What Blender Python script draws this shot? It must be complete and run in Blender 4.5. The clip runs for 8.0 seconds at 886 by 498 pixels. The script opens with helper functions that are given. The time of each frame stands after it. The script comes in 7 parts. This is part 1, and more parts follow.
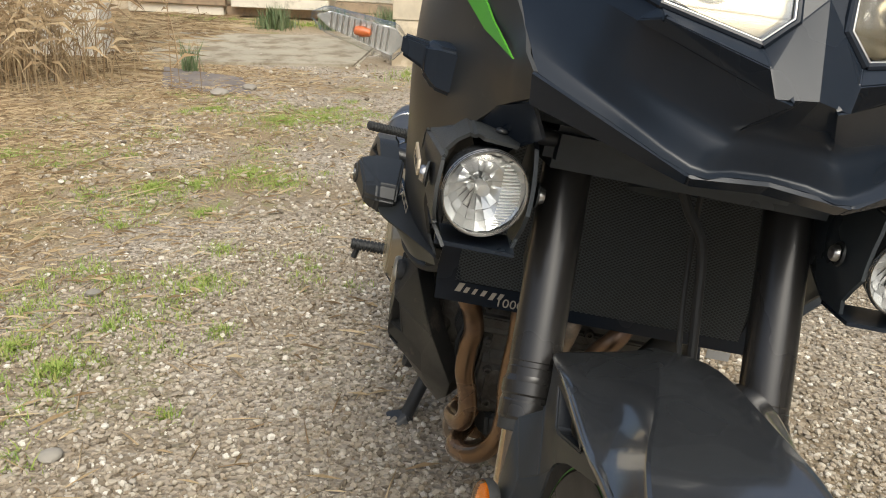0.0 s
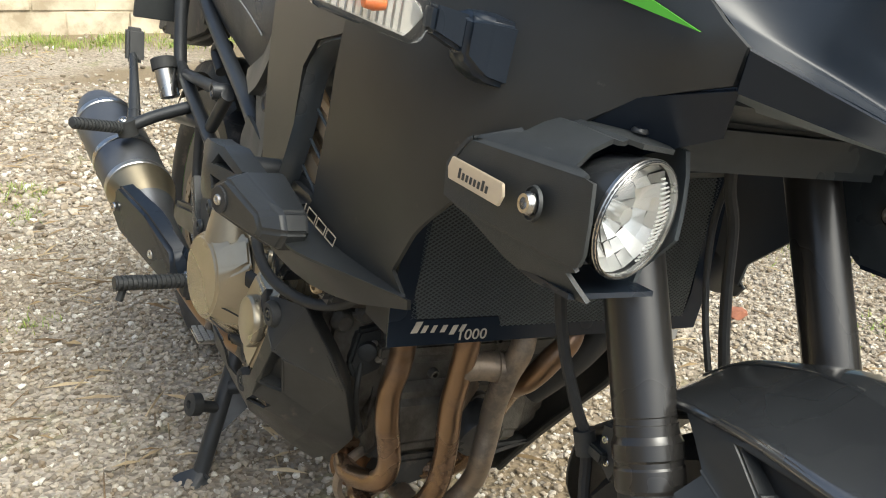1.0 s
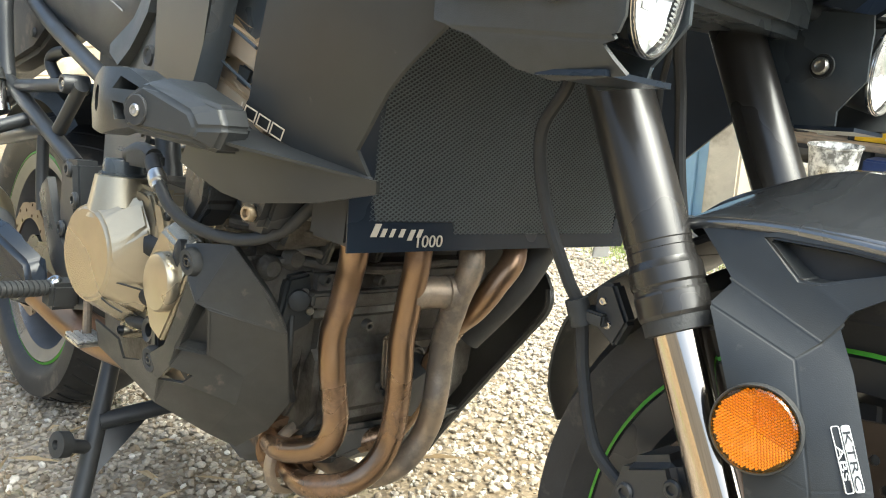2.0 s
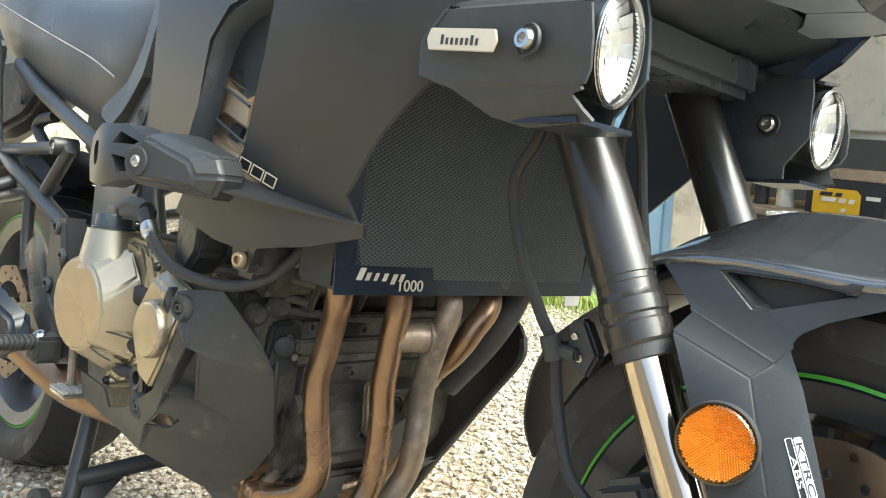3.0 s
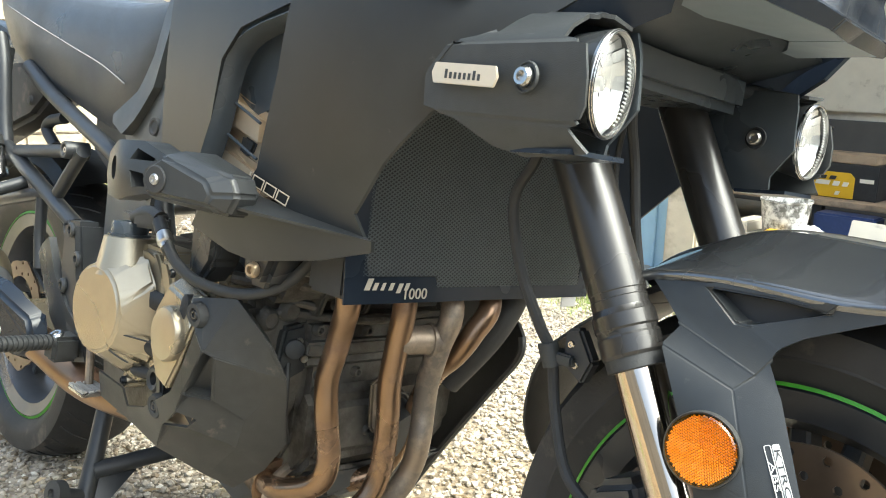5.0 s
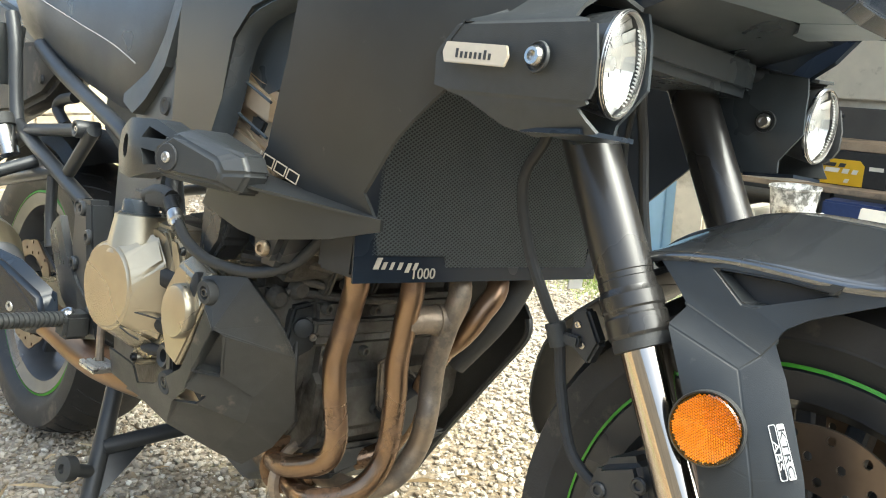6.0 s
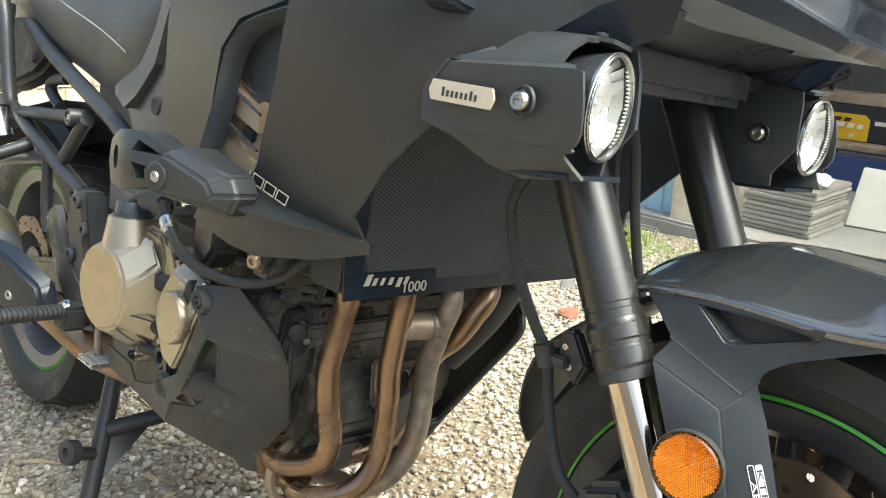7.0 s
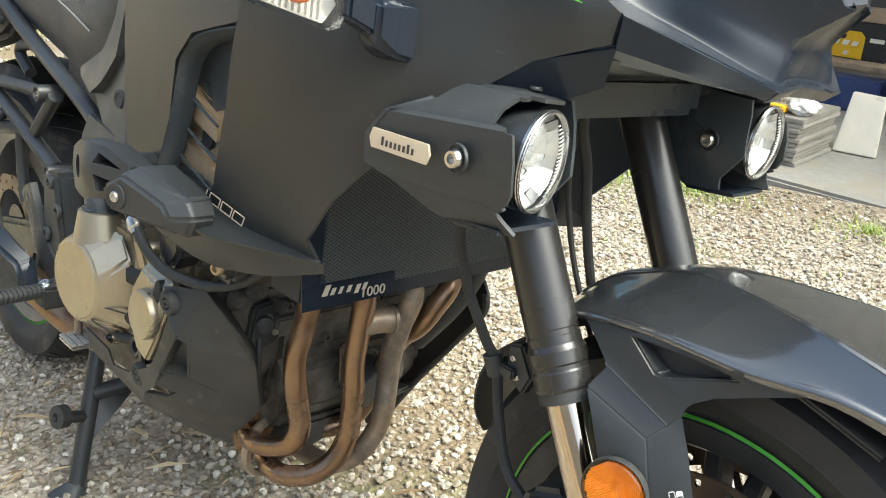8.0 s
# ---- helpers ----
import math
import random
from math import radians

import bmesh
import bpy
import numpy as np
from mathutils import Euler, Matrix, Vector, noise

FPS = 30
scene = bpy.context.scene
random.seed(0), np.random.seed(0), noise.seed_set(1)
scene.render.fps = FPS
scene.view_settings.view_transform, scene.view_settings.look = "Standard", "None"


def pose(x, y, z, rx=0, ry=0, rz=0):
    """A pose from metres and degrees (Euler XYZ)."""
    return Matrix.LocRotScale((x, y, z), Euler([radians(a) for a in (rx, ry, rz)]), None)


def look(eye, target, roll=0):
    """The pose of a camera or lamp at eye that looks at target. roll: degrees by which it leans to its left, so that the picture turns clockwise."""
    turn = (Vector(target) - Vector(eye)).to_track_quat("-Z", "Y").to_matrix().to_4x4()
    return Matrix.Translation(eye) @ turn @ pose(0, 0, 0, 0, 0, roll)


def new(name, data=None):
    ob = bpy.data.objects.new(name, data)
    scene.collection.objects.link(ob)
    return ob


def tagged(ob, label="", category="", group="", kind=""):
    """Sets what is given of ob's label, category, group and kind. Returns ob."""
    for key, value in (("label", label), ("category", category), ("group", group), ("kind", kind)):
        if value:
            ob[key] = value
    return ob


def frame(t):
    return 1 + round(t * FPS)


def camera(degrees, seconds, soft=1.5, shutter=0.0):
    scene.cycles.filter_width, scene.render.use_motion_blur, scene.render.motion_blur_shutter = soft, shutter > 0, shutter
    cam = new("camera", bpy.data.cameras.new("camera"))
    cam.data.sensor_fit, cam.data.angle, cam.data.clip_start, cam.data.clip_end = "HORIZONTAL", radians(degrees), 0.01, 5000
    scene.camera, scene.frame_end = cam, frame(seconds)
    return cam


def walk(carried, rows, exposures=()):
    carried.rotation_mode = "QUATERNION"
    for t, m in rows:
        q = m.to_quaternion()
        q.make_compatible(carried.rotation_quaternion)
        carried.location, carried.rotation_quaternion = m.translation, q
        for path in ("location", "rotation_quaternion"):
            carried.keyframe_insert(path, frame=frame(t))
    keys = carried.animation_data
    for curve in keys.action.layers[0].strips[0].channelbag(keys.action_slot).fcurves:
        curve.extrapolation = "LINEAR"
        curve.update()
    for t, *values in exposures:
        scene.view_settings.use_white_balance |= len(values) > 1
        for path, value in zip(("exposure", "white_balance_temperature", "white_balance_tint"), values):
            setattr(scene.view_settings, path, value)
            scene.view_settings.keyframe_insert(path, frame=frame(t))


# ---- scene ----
# ---- the camera and its walk ----
cam = camera(55.5, 8.0, 1.05)
PATH = [
    (0, (0.598, -0.121, 1.002), (-1.266, -0.141, 0.278), 2.7),
    (0.5, (0.471, -0.365, 1.042), (-1.308, 0.088, 0.247), 3.0),
    (0.6, (0.423, -0.411, 1.025), (-1.317, 0.177, 0.235), 3.5),
    (1, (0.254, -0.463, 0.964), (-1.349, 0.446, 0.187), 3.6),
    (1.3, (0.225, -0.52, 0.875), (-1.287, 0.588, 0.177), 4.3),
    (1.5, (0.196, -0.526, 0.834), (-1.266, 0.662, 0.162), 3.2),
    (1.7, (0.179, -0.548, 0.789), (-1.254, 0.702, 0.168), 2.4),
    (2.8, (0.215, -0.626, 0.732), (-1.178, 0.757, 0.349), 2.2),
    (3, (0.219, -0.63, 0.735), (-1.171, 0.761, 0.372), 2.1),
    (3.5, (0.221, -0.641, 0.737), (-1.164, 0.758, 0.381), 1.9),
    (4, (0.222, -0.648, 0.75), (-1.161, 0.748, 0.378), 1.8),
    (4.5, (0.235, -0.656, 0.78), (-1.144, 0.738, 0.384), 1.7),
    (6, (0.245, -0.669, 0.774), (-1.137, 0.705, 0.324), 2.3),
    (6.5, (0.247, -0.668, 0.791), (-1.135, 0.694, 0.306), 2.3),
    (7, (0.24, -0.648, 0.855), (-1.118, 0.697, 0.266), 2.3),
    (7.5, (0.25, -0.615, 0.969), (-1.068, 0.704, 0.245), 2.1),
    (8, (0.261, -0.606, 0.98), (-1.03, 0.687, 0.169), 1.9),
]
walk(cam, [(t, look(eye, target, roll)) for t, eye, target, roll in PATH],
     [(0, 0.42, 6180, 2), (0.5, 0.57, 6150, 1), (1.0, 1.02, 6000, -1), (1.5, 1.82, 5950, -3), (3.0, 2.12, 5900, -5), (4.5, 2.1, 5900, -5), (6.5, 1.98, 5900, -5), (8.0, 1.7, 5900, -4)])

# ---- world and light: a bright overcast day ----
world = bpy.data.worlds.new("sky")
scene.world = world
world.use_nodes = True
wn = world.node_tree.nodes
sky = wn.new("ShaderNodeTexSky")
sky.sky_type = "NISHITA"
sky.sun_disc = False
sky.sun_elevation = radians(55)
sky.sun_rotation = radians(72)
sky.air_density, sky.dust_density, sky.ozone_density = 0.7, 9.0, 0.3
wn["Background"].inputs[1].default_value = 0.15
world.node_tree.links.new(sky.outputs[0], wn["Background"].inputs[0])
sun_data = bpy.data.lights.new("sun", "SUN")
sun_data.energy, sun_data.angle, sun_data.color = 0.5, radians(36), (1.0, 0.98, 0.94)
sun = new("sun", sun_data)
sun.matrix_world = look((5.5, 1.8, 8.3), (0, 0, 0))

# ---- materials ----
def mat(name, base, rough=0.5, metal=0.0, var=0.25, scale=60.0, bump=0.0, bump_scale=300.0, dirt=None, dirt_at=0.55,
        dirt_scale=9.0, rough_var=0.15, coat=0.0, per_object=0.0, stretch=None):
    """A surface with grain at two scales, worn gloss and, where dirt is a colour, stains of it."""
    m = bpy.data.materials.new(name)
    m.use_nodes = True
    n, k = m.node_tree.nodes, m.node_tree.links.new
    bsdf = n["Principled BSDF"]
    tc = n.new("ShaderNodeTexCoord")
    fine, broad = n.new("ShaderNodeTexNoise"), n.new("ShaderNodeTexNoise")
    fine.inputs["Scale"].default_value, fine.inputs["Detail"].default_value = scale, 6
    broad.inputs["Scale"].default_value, broad.inputs["Detail"].default_value = scale / 9, 4
    for t in (fine, broad):
        k(tc.outputs["Object"], t.inputs["Vector"])
    add = n.new("ShaderNodeMath")
    add.operation = "ADD"
    k(fine.outputs[0], add.inputs[0]), k(broad.outputs[0], add.inputs[1])
    rng = n.new("ShaderNodeMapRange")
    rng.inputs[1].default_value, rng.inputs[2].default_value = 0.6, 1.4
    rng.inputs[3].default_value, rng.inputs[4].default_value = 1 - var, 1 + var
    k(add.outputs[0], rng.inputs[0])
    mul = n.new("ShaderNodeVectorMath")
    mul.operation = "SCALE"
    mul.inputs[0].default_value = base
    if per_object:
        info, pr, pm = n.new("ShaderNodeObjectInfo"), n.new("ShaderNodeMapRange"), n.new("ShaderNodeMath")
        pr.inputs[3].default_value, pr.inputs[4].default_value = 1 - per_object, 1 + per_object
        pm.operation = "MULTIPLY"
        k(info.outputs["Random"], pr.inputs[0]), k(pr.outputs[0], pm.inputs[0]), k(rng.outputs[0], pm.inputs[1])
        k(pm.outputs[0], mul.inputs["Scale"])
    else:
        k(rng.outputs[0], mul.inputs["Scale"])
    colour = mul.outputs[0]
    rough_out = n.new("ShaderNodeMapRange")
    rough_out.inputs[1].default_value, rough_out.inputs[2].default_value = 0.3, 0.7
    rough_out.inputs[3].default_value, rough_out.inputs[4].default_value = max(rough - rough_var, 0.02), min(rough + rough_var, 1)
    k(broad.outputs[0], rough_out.inputs[0])
    if dirt:
        spots = n.new("ShaderNodeTexNoise")
        spots.inputs["Scale"].default_value, spots.inputs["Detail"].default_value, spots.inputs["Roughness"].default_value = dirt_scale, 8, 0.65
        if stretch:
            lay = n.new("ShaderNodeMapping")
            lay.inputs["Scale"].default_value = stretch
            k(tc.outputs["Object"], lay.inputs["Vector"]), k(lay.outputs[0], spots.inputs["Vector"])
        else:
            k(tc.outputs["Object"], spots.inputs["Vector"])
        ramp = n.new("ShaderNodeMapRange")
        ramp.inputs[1].default_value, ramp.inputs[2].default_value = dirt_at - 0.06, dirt_at + 0.08
        k(spots.outputs[0], ramp.inputs[0])
        mix = n.new("ShaderNodeMix")
        mix.data_type = "RGBA"
        mix.inputs["B"].default_value = (*dirt, 1)
        k(ramp.outputs[0], mix.inputs["Factor"]), k(colour, mix.inputs["A"])
        colour = mix.outputs["Result"]
        if metal:
            unmetal = n.new("ShaderNodeMapRange")
            unmetal.inputs[3].default_value, unmetal.inputs[4].default_value = metal, metal * 0.2
            k(ramp.outputs[0], unmetal.inputs[0]), k(unmetal.outputs[0], bsdf.inputs["Metallic"])
    k(colour, bsdf.inputs["Base Color"]), k(rough_out.outputs[0], bsdf.inputs["Roughness"])
    if not (dirt and metal):
        bsdf.inputs["Metallic"].default_value = metal
    bsdf.inputs["Coat Weight"].default_value = coat
    bsdf.inputs["Coat Roughness"].default_value = 0.08
    if bump:
        grain, b = n.new("ShaderNodeTexNoise"), n.new("ShaderNodeBump")
        grain.inputs["Scale"].default_value, grain.inputs["Detail"].default_value = bump_scale, 4
        b.inputs["Strength"].default_value, b.inputs["Distance"].default_value = bump, 0.002
        k(tc.outputs["Object"], grain.inputs["Vector"]), k(grain.outputs[0], b.inputs["Height"]), k(b.outputs[0], bsdf.inputs["Normal"])
    return m


DUST = (0.16, 0.13, 0.10)
M_COWL = mat("matt_black_paint", (0.024, 0.026, 0.027), 0.40, 0.0, 0.12, 40, 0.05, 1200, (0.10, 0.095, 0.085), 0.735, 55, coat=0.0, rough_var=0.05)
# Blue in this black base stands in for reflected sky.
M_GLOSS = mat("gloss_black_paint", (0.013, 0.018, 0.027), 0.27, 0.0, 0.1, 30, rough_var=0.05)
M_PLASTIC = mat("black_grained_plastic", (0.034, 0.037, 0.038), 0.48, 0.0, 0.2, 90, 0.25, 1500, rough_var=0.08)
M_DUSTY = mat("dusty_black_plastic", (0.027, 0.028, 0.027), 0.46, 0.0, 0.25, 70, 0.2, 900, DUST, 0.66, 14)
M_FENDER = mat("satin_black_fender_plastic", (0.024, 0.026, 0.029), 0.25, 0.0, 0.15, 30, 0.05, 1400, (0.060, 0.059, 0.056), 0.72, 150, rough_var=0.07, coat=1.0, stretch=(0.10, 1.0, 0.6))
M_GUARD = mat("matt_black_guard_plastic", (0.024, 0.026, 0.027), 0.36, 0.0, 0.15, 50, 0.1, 1300, (0.07, 0.068, 0.062), 0.70, 60, rough_var=0.06)
M_RUBBER = mat("black_rubber", (0.030, 0.031, 0.031), 0.62, 0.0, 0.2, 60, 0.15, 400)
M_TYRE = mat("tyre_rubber", (0.024, 0.024, 0.024), 0.62, 0.0, 0.25, 40, 0.2, 300, (0.10, 0.085, 0.07), 0.62, 16)
M_METAL = mat("black_painted_metal", (0.030, 0.032, 0.034), 0.36, 0.0, 0.2, 50, 0.05, 500, DUST, 0.72, 18)
M_FORK = mat("black_anodised_fork", (0.020, 0.019, 0.018), 0.27, 0.0, 0.1, 40, rough_var=0.04, coat=0.2)
# Chrome base is dimmed and warmed to carry a brown gravel reflection.
M_CHROME = mat("chrome_tube_gravel_tint", (0.56, 0.49, 0.42), 0.1, 1.0, 0.04, 30, rough_var=0.03)
M_BARE = mat("bare_aluminium", (0.56, 0.55, 0.53), 0.45, 0.6, 0.1, 80)
M_STEEL = mat("bright_steel", (0.55, 0.54, 0.52), 0.28, 1.0, 0.12, 80)
M_CAST = mat("dirty_cast_engine_metal", (0.15, 0.142, 0.125), 0.55, 0.35, 0.35, 45, 0.4, 260, (0.055, 0.047, 0.038), 0.52, 11)
M_COVER = mat("champagne_engine_paint", (0.40, 0.352, 0.262), 0.29, 0.72, 0.10, 40, 0.06, 700, rough_var=0.05)
M_PIPE = mat("heat_browned_header_steel", (0.275, 0.185, 0.118), 0.32, 0.92, 0.25, 18, 0.03, 300, (0.17, 0.10, 0.06), 0.56, 12)
M_PIPE_GREY = mat("grey_weathered_header_steel", (0.31, 0.25, 0.19), 0.45, 0.7, 0.3, 24, 0.12, 300, (0.12, 0.10, 0.08), 0.53, 14)
M_BRONZE = mat("bronze_head_cover", (0.48, 0.38, 0.26), 0.45, 0.7, 0.15, 30, 0.08, 500)
# Blue-grey base stands in for light reflected on the nose's underside.
M_FLOOR = mat("nose_plastic_lit_grey", (0.155, 0.19, 0.215), 0.45, 0.0, 0.1, 50, 0.05, 900)
M_SLEEVE = mat("heat_tinted_steel", (0.28, 0.24, 0.165), 0.32, 0.9, 0.12, 40)
M_MUFFLER = mat("dark_titanium_muffler", (0.17, 0.175, 0.185), 0.42, 0.8, 0.1, 40)
M_GREEN = mat("green_rim_tape", (0.075, 0.29, 0.020), 0.4, 0.0, 0.1, 60)
M_WHITE = mat("white_print", (0.55, 0.55, 0.54), 0.5, 0.0, 0.05, 80)
M_BADGE = mat("brushed_badge_plate", (0.60, 0.52, 0.40), 0.35, 0.4, 0.05, 200)
M_DARKPRINT = mat("dark_print", (0.035, 0.035, 0.035), 0.5)
M_SEAT = mat("black_seat_vinyl", (0.050, 0.054, 0.058), 0.38, 0.0, 0.15, 60, 0.35, 900)
M_STITCH = mat("grey_stitching", (0.22, 0.22, 0.215), 0.8)
M_GREY = mat("grey_side_cover_plastic", (0.052, 0.056, 0.057), 0.46, 0.0, 0.12, 60, 0.1, 1100)
M_PRINT = mat("bare_steel_print", (0.50, 0.45, 0.38), 0.4, 0.25, 0.15, 120)
M_MESH = mat("dark_wire_mesh", (0.085, 0.094, 0.096), 0.55, 0.0, 0.1, 80)
# Black liner's base is lifted and blued to carry haze and reflections.
M_LINER = mat("black_moulded_liner", (0.045, 0.053, 0.060), 0.36, 0.0, 0.15, 60, 0.1, 700)
M_CORE = mat("core_and_shade_black", (0.024, 0.025, 0.026), 0.6)
M_DISC = mat("bronze_brake_disc", (0.15, 0.115, 0.088), 0.35, 0.85, 0.15, 60)
M_REFLECT = mat("silver_lamp_bowl", (0.80, 0.80, 0.79), 0.3, 0.35, 0.02, 30, rough_var=0.05)
M_BULB = mat("orange_bulb", (0.60, 0.15, 0.04), 0.3)
M_MIRROR = mat("bright_bowl_metal", (0.74, 0.74, 0.725), 0.16, 0.7, 0.02, 30, rough_var=0.04)
M_LED = mat("amber_reflector_back", (0.82, 0.36, 0.012), 0.25, 0.0, 0.1, 300)


for shiny, level in ((M_LINER, 0.4), (M_GLOSS, 0.32), (M_FENDER, 0.9), (M_CAST, 0.3)):
    shiny.node_tree.nodes["Principled BSDF"].inputs["Specular IOR Level"].default_value = level
M_FENDER.node_tree.nodes["Principled BSDF"].inputs["Coat IOR"].default_value = 1.9


def clear(name, colour):
    """A thin clear shell: light goes straight through, and the surface shines at a slant."""
    m = bpy.data.materials.new(name)
    m.use_nodes = True
    n, k = m.node_tree.nodes, m.node_tree.links.new
    n.remove(n["Principled BSDF"])
    gloss, thin, mix, fres, power = n.new("ShaderNodeBsdfGlossy"), n.new("ShaderNodeBsdfTransparent"), n.new("ShaderNodeMixShader"), n.new("ShaderNodeLayerWeight"), n.new("ShaderNodeMath")
    gloss.inputs["Roughness"].default_value = 0.04
    thin.inputs["Color"].default_value = (*colour, 1)
    power.operation = "POWER"
    power.inputs[1].default_value = 3.5
    fres.inputs["Blend"].default_value = 0.45
    least = n.new("ShaderNodeMath")
    least.operation = "MAXIMUM"
    least.inputs[1].default_value = 0.07
    k(fres.outputs["Facing"], power.inputs[0]), k(power.outputs[0], least.inputs[0]), k(least.outputs[0], mix.inputs[0]), k(thin.outputs[0], mix.inputs[1]), k(gloss.outputs[0], mix.inputs[2])
    k(mix.outputs[0], n["Material Output"].inputs["Surface"])
    return m


M_GLASS = clear("clear_lens", (0.97, 0.98, 0.98))
M_AMBER = clear("amber_lens", (1.0, 0.80, 0.36))

# ---- building tools ----
from mathutils.geometry import delaunay_2d_cdt


def vec(p):
    return Vector(p)


def spline(pts, per=6, closed=False):
    """Catmull-Rom through points of any dimension."""
    p = [np.array(q, float) for q in pts]
    n, out = len(p), []
    for i in range(n if closed else n - 1):
        a, b, c, d = (p[(i + j) % n] if closed else p[min(max(i + j, 0), n - 1)] for j in (-1, 0, 1, 2))
        for s in range(per):
            t = s / per
            out.append(0.5 * (2 * b + (c - a) * t + (2 * a - 5 * b + 4 * c - d) * t * t + (3 * b - a - 3 * c + d) * t ** 3))
    if not closed:
        out.append(p[-1])
    return [tuple(float(k) for k in q) for q in out]


def finish(bm, sharp=32):
    bmesh.ops.recalc_face_normals(bm, faces=bm.faces)
    lim = radians(sharp)
    for f in bm.faces:
        f.smooth = True
    for e in bm.edges:
        if len(e.link_faces) != 2 or e.calc_face_angle(0) > lim:
            e.smooth = False
    me = bpy.data.meshes.new("mesh")
    bm.to_mesh(me)
    bm.free()
    return me


def part(name, bm, material, parent=None, label="", sharp=32):
    """Links a bmesh as one mesh object under a thing or under a part."""
    me = bm if isinstance(bm, bpy.types.Mesh) else finish(bm, sharp)
    if not me.materials:
        me.materials.append(material)
    me.name = name
    ob = new(name, me)
    ob.parent = parent
    return tagged(ob, label) if label else ob


def solid(verts, tris, offset):
    """A sheet of thickness: verts, faces, and the far side's verts."""
    bm = bmesh.new()
    a = [bm.verts.new(v) for v in verts]
    b = [bm.verts.new(v) for v in offset]
    count = {}
    for f in tris:
        bm.faces.new([a[i] for i in f])
        bm.faces.new([b[i] for i in reversed(f)])
        for i, j in zip(f, f[1:] + f[:1]):
            count[(i, j)] = 1
    for i, j in list(count):
        if (j, i) not in count:
            bm.faces.new((a[j], a[i], b[i], b[j]))
    return bm


def tps(ctrl):
    """A smooth surface value(u, v) through control points (u, v, value)."""
    c = np.array(ctrl, float)
    n = len(c)
    d = np.linalg.norm(c[:, None, :2] - c[None, :, :2], axis=2)
    K = np.where(d > 0, d * d * np.log(d + 1e-12), 0)
    P = np.c_[np.ones(n), c[:, :2]]
    A = np.block([[K + 1e-5 * np.eye(n), P], [P.T, np.zeros((3, 3))]])
    w = np.linalg.solve(A, np.append(c[:, 2], np.zeros(3)))

    def value(u, v):
        r = np.hypot(c[:, 0] - u, c[:, 1] - v)
        return float((np.where(r > 0, r * r * np.log(r + 1e-12), 0) * w[:n]).sum() + w[n] + w[n + 1] * u + w[n + 2] * v)
    return value


def dense(loop, step):
    out = []
    for a, b in zip(loop, loop[1:] + loop[:1]):
        k = max(1, int(math.dist(a, b) / step))
        out += [tuple(a[i] + (b[i] - a[i]) * s / k for i in (0, 1)) for s in range(k)]
    return out


def sheet(outline, holes=(), at=None, step=0.02, thick=(0, 0.003, 0)):
    """A panel cut to an outline in (u, v), with holes, laid on the surface at(u, v) -> (x, y, z)."""
    pts, edges = [], []
    for loop in (outline, *holes):
        loop, base = dense([tuple(map(float, q)) for q in loop], step), len(pts)
        pts += loop
        edges += [(base + i, base + (i + 1) % len(loop)) for i in range(len(loop))]
    rim = np.array(pts)
    lo, hi = rim.min(0), rim.max(0)
    for i in range(int((hi[0] - lo[0]) / step) + 1):
        for j in range(int((hi[1] - lo[1]) / step) + 1):
            q = lo + step * np.array((i + 0.5 * (j % 2), j))
            if np.hypot(*(rim - q).T).min() > 0.55 * step:
                pts.append(tuple(q))
    co, _, faces, *_ = delaunay_2d_cdt([Vector(q) for q in pts], edges, [], 0, 1e-6)
    def inside(q, loop):
        hit = False
        for (ax, ay), (bx, by) in zip(loop, loop[1:] + loop[:1]):
            if (ay > q[1]) != (by > q[1]) and q[0] < ax + (bx - ax) * (q[1] - ay) / (by - ay):
                hit = not hit
        return hit
    keep = []
    for f in faces:
        c = sum((co[i] for i in f), Vector((0, 0))) / len(f)
        if inside(c, list(outline)) and not any(inside(c, list(h)) for h in holes):
            keep.append(f)
    faces = keep
    verts = [Vector(at(q.x, q.y)) for q in co]
    faces = [list(f) for f in {tuple(sorted(f)): f for f in faces}.values()]
    return solid(verts, faces, [v + Vector(thick) for v in verts])


def side(outline, ctrl, holes=(), step=0.02, thick=0.003):
    """A side panel: outline in (x, z), its y from control points (x, y, z)."""
    y = tps([(a, c, b) for a, b, c in ctrl])
    return sheet(outline, holes, lambda u, v: (u, y(u, v), v), step, (0, thick, 0))


def prism(outline, y0, y1, bevel=0.003, plane="xz", seg=2):
    """An outline pulled from y0 to y1, its edges rounded."""
    bm = bmesh.new()
    put = {"xz": lambda a, b, h: (a, h, b), "xy": lambda a, b, h: (a, b, h), "yz": lambda a, b, h: (h, a, b)}[plane]
    lo = [bm.verts.new(put(a, b, y0)) for a, b in outline]
    hi = [bm.verts.new(put(a, b, y1)) for a, b in outline]
    bm.faces.new(lo), bm.faces.new(hi[::-1])
    for i in range(len(lo)):
        j = (i + 1) % len(lo)
        bm.faces.new((lo[j], lo[i], hi[i], hi[j]))
    bmesh.ops.recalc_face_normals(bm, faces=bm.faces)
    if bevel:
        bmesh.ops.bevel(bm, geom=bm.edges[:], offset=bevel, segments=seg, affect="EDGES", clamp_overlap=True)
    return bm


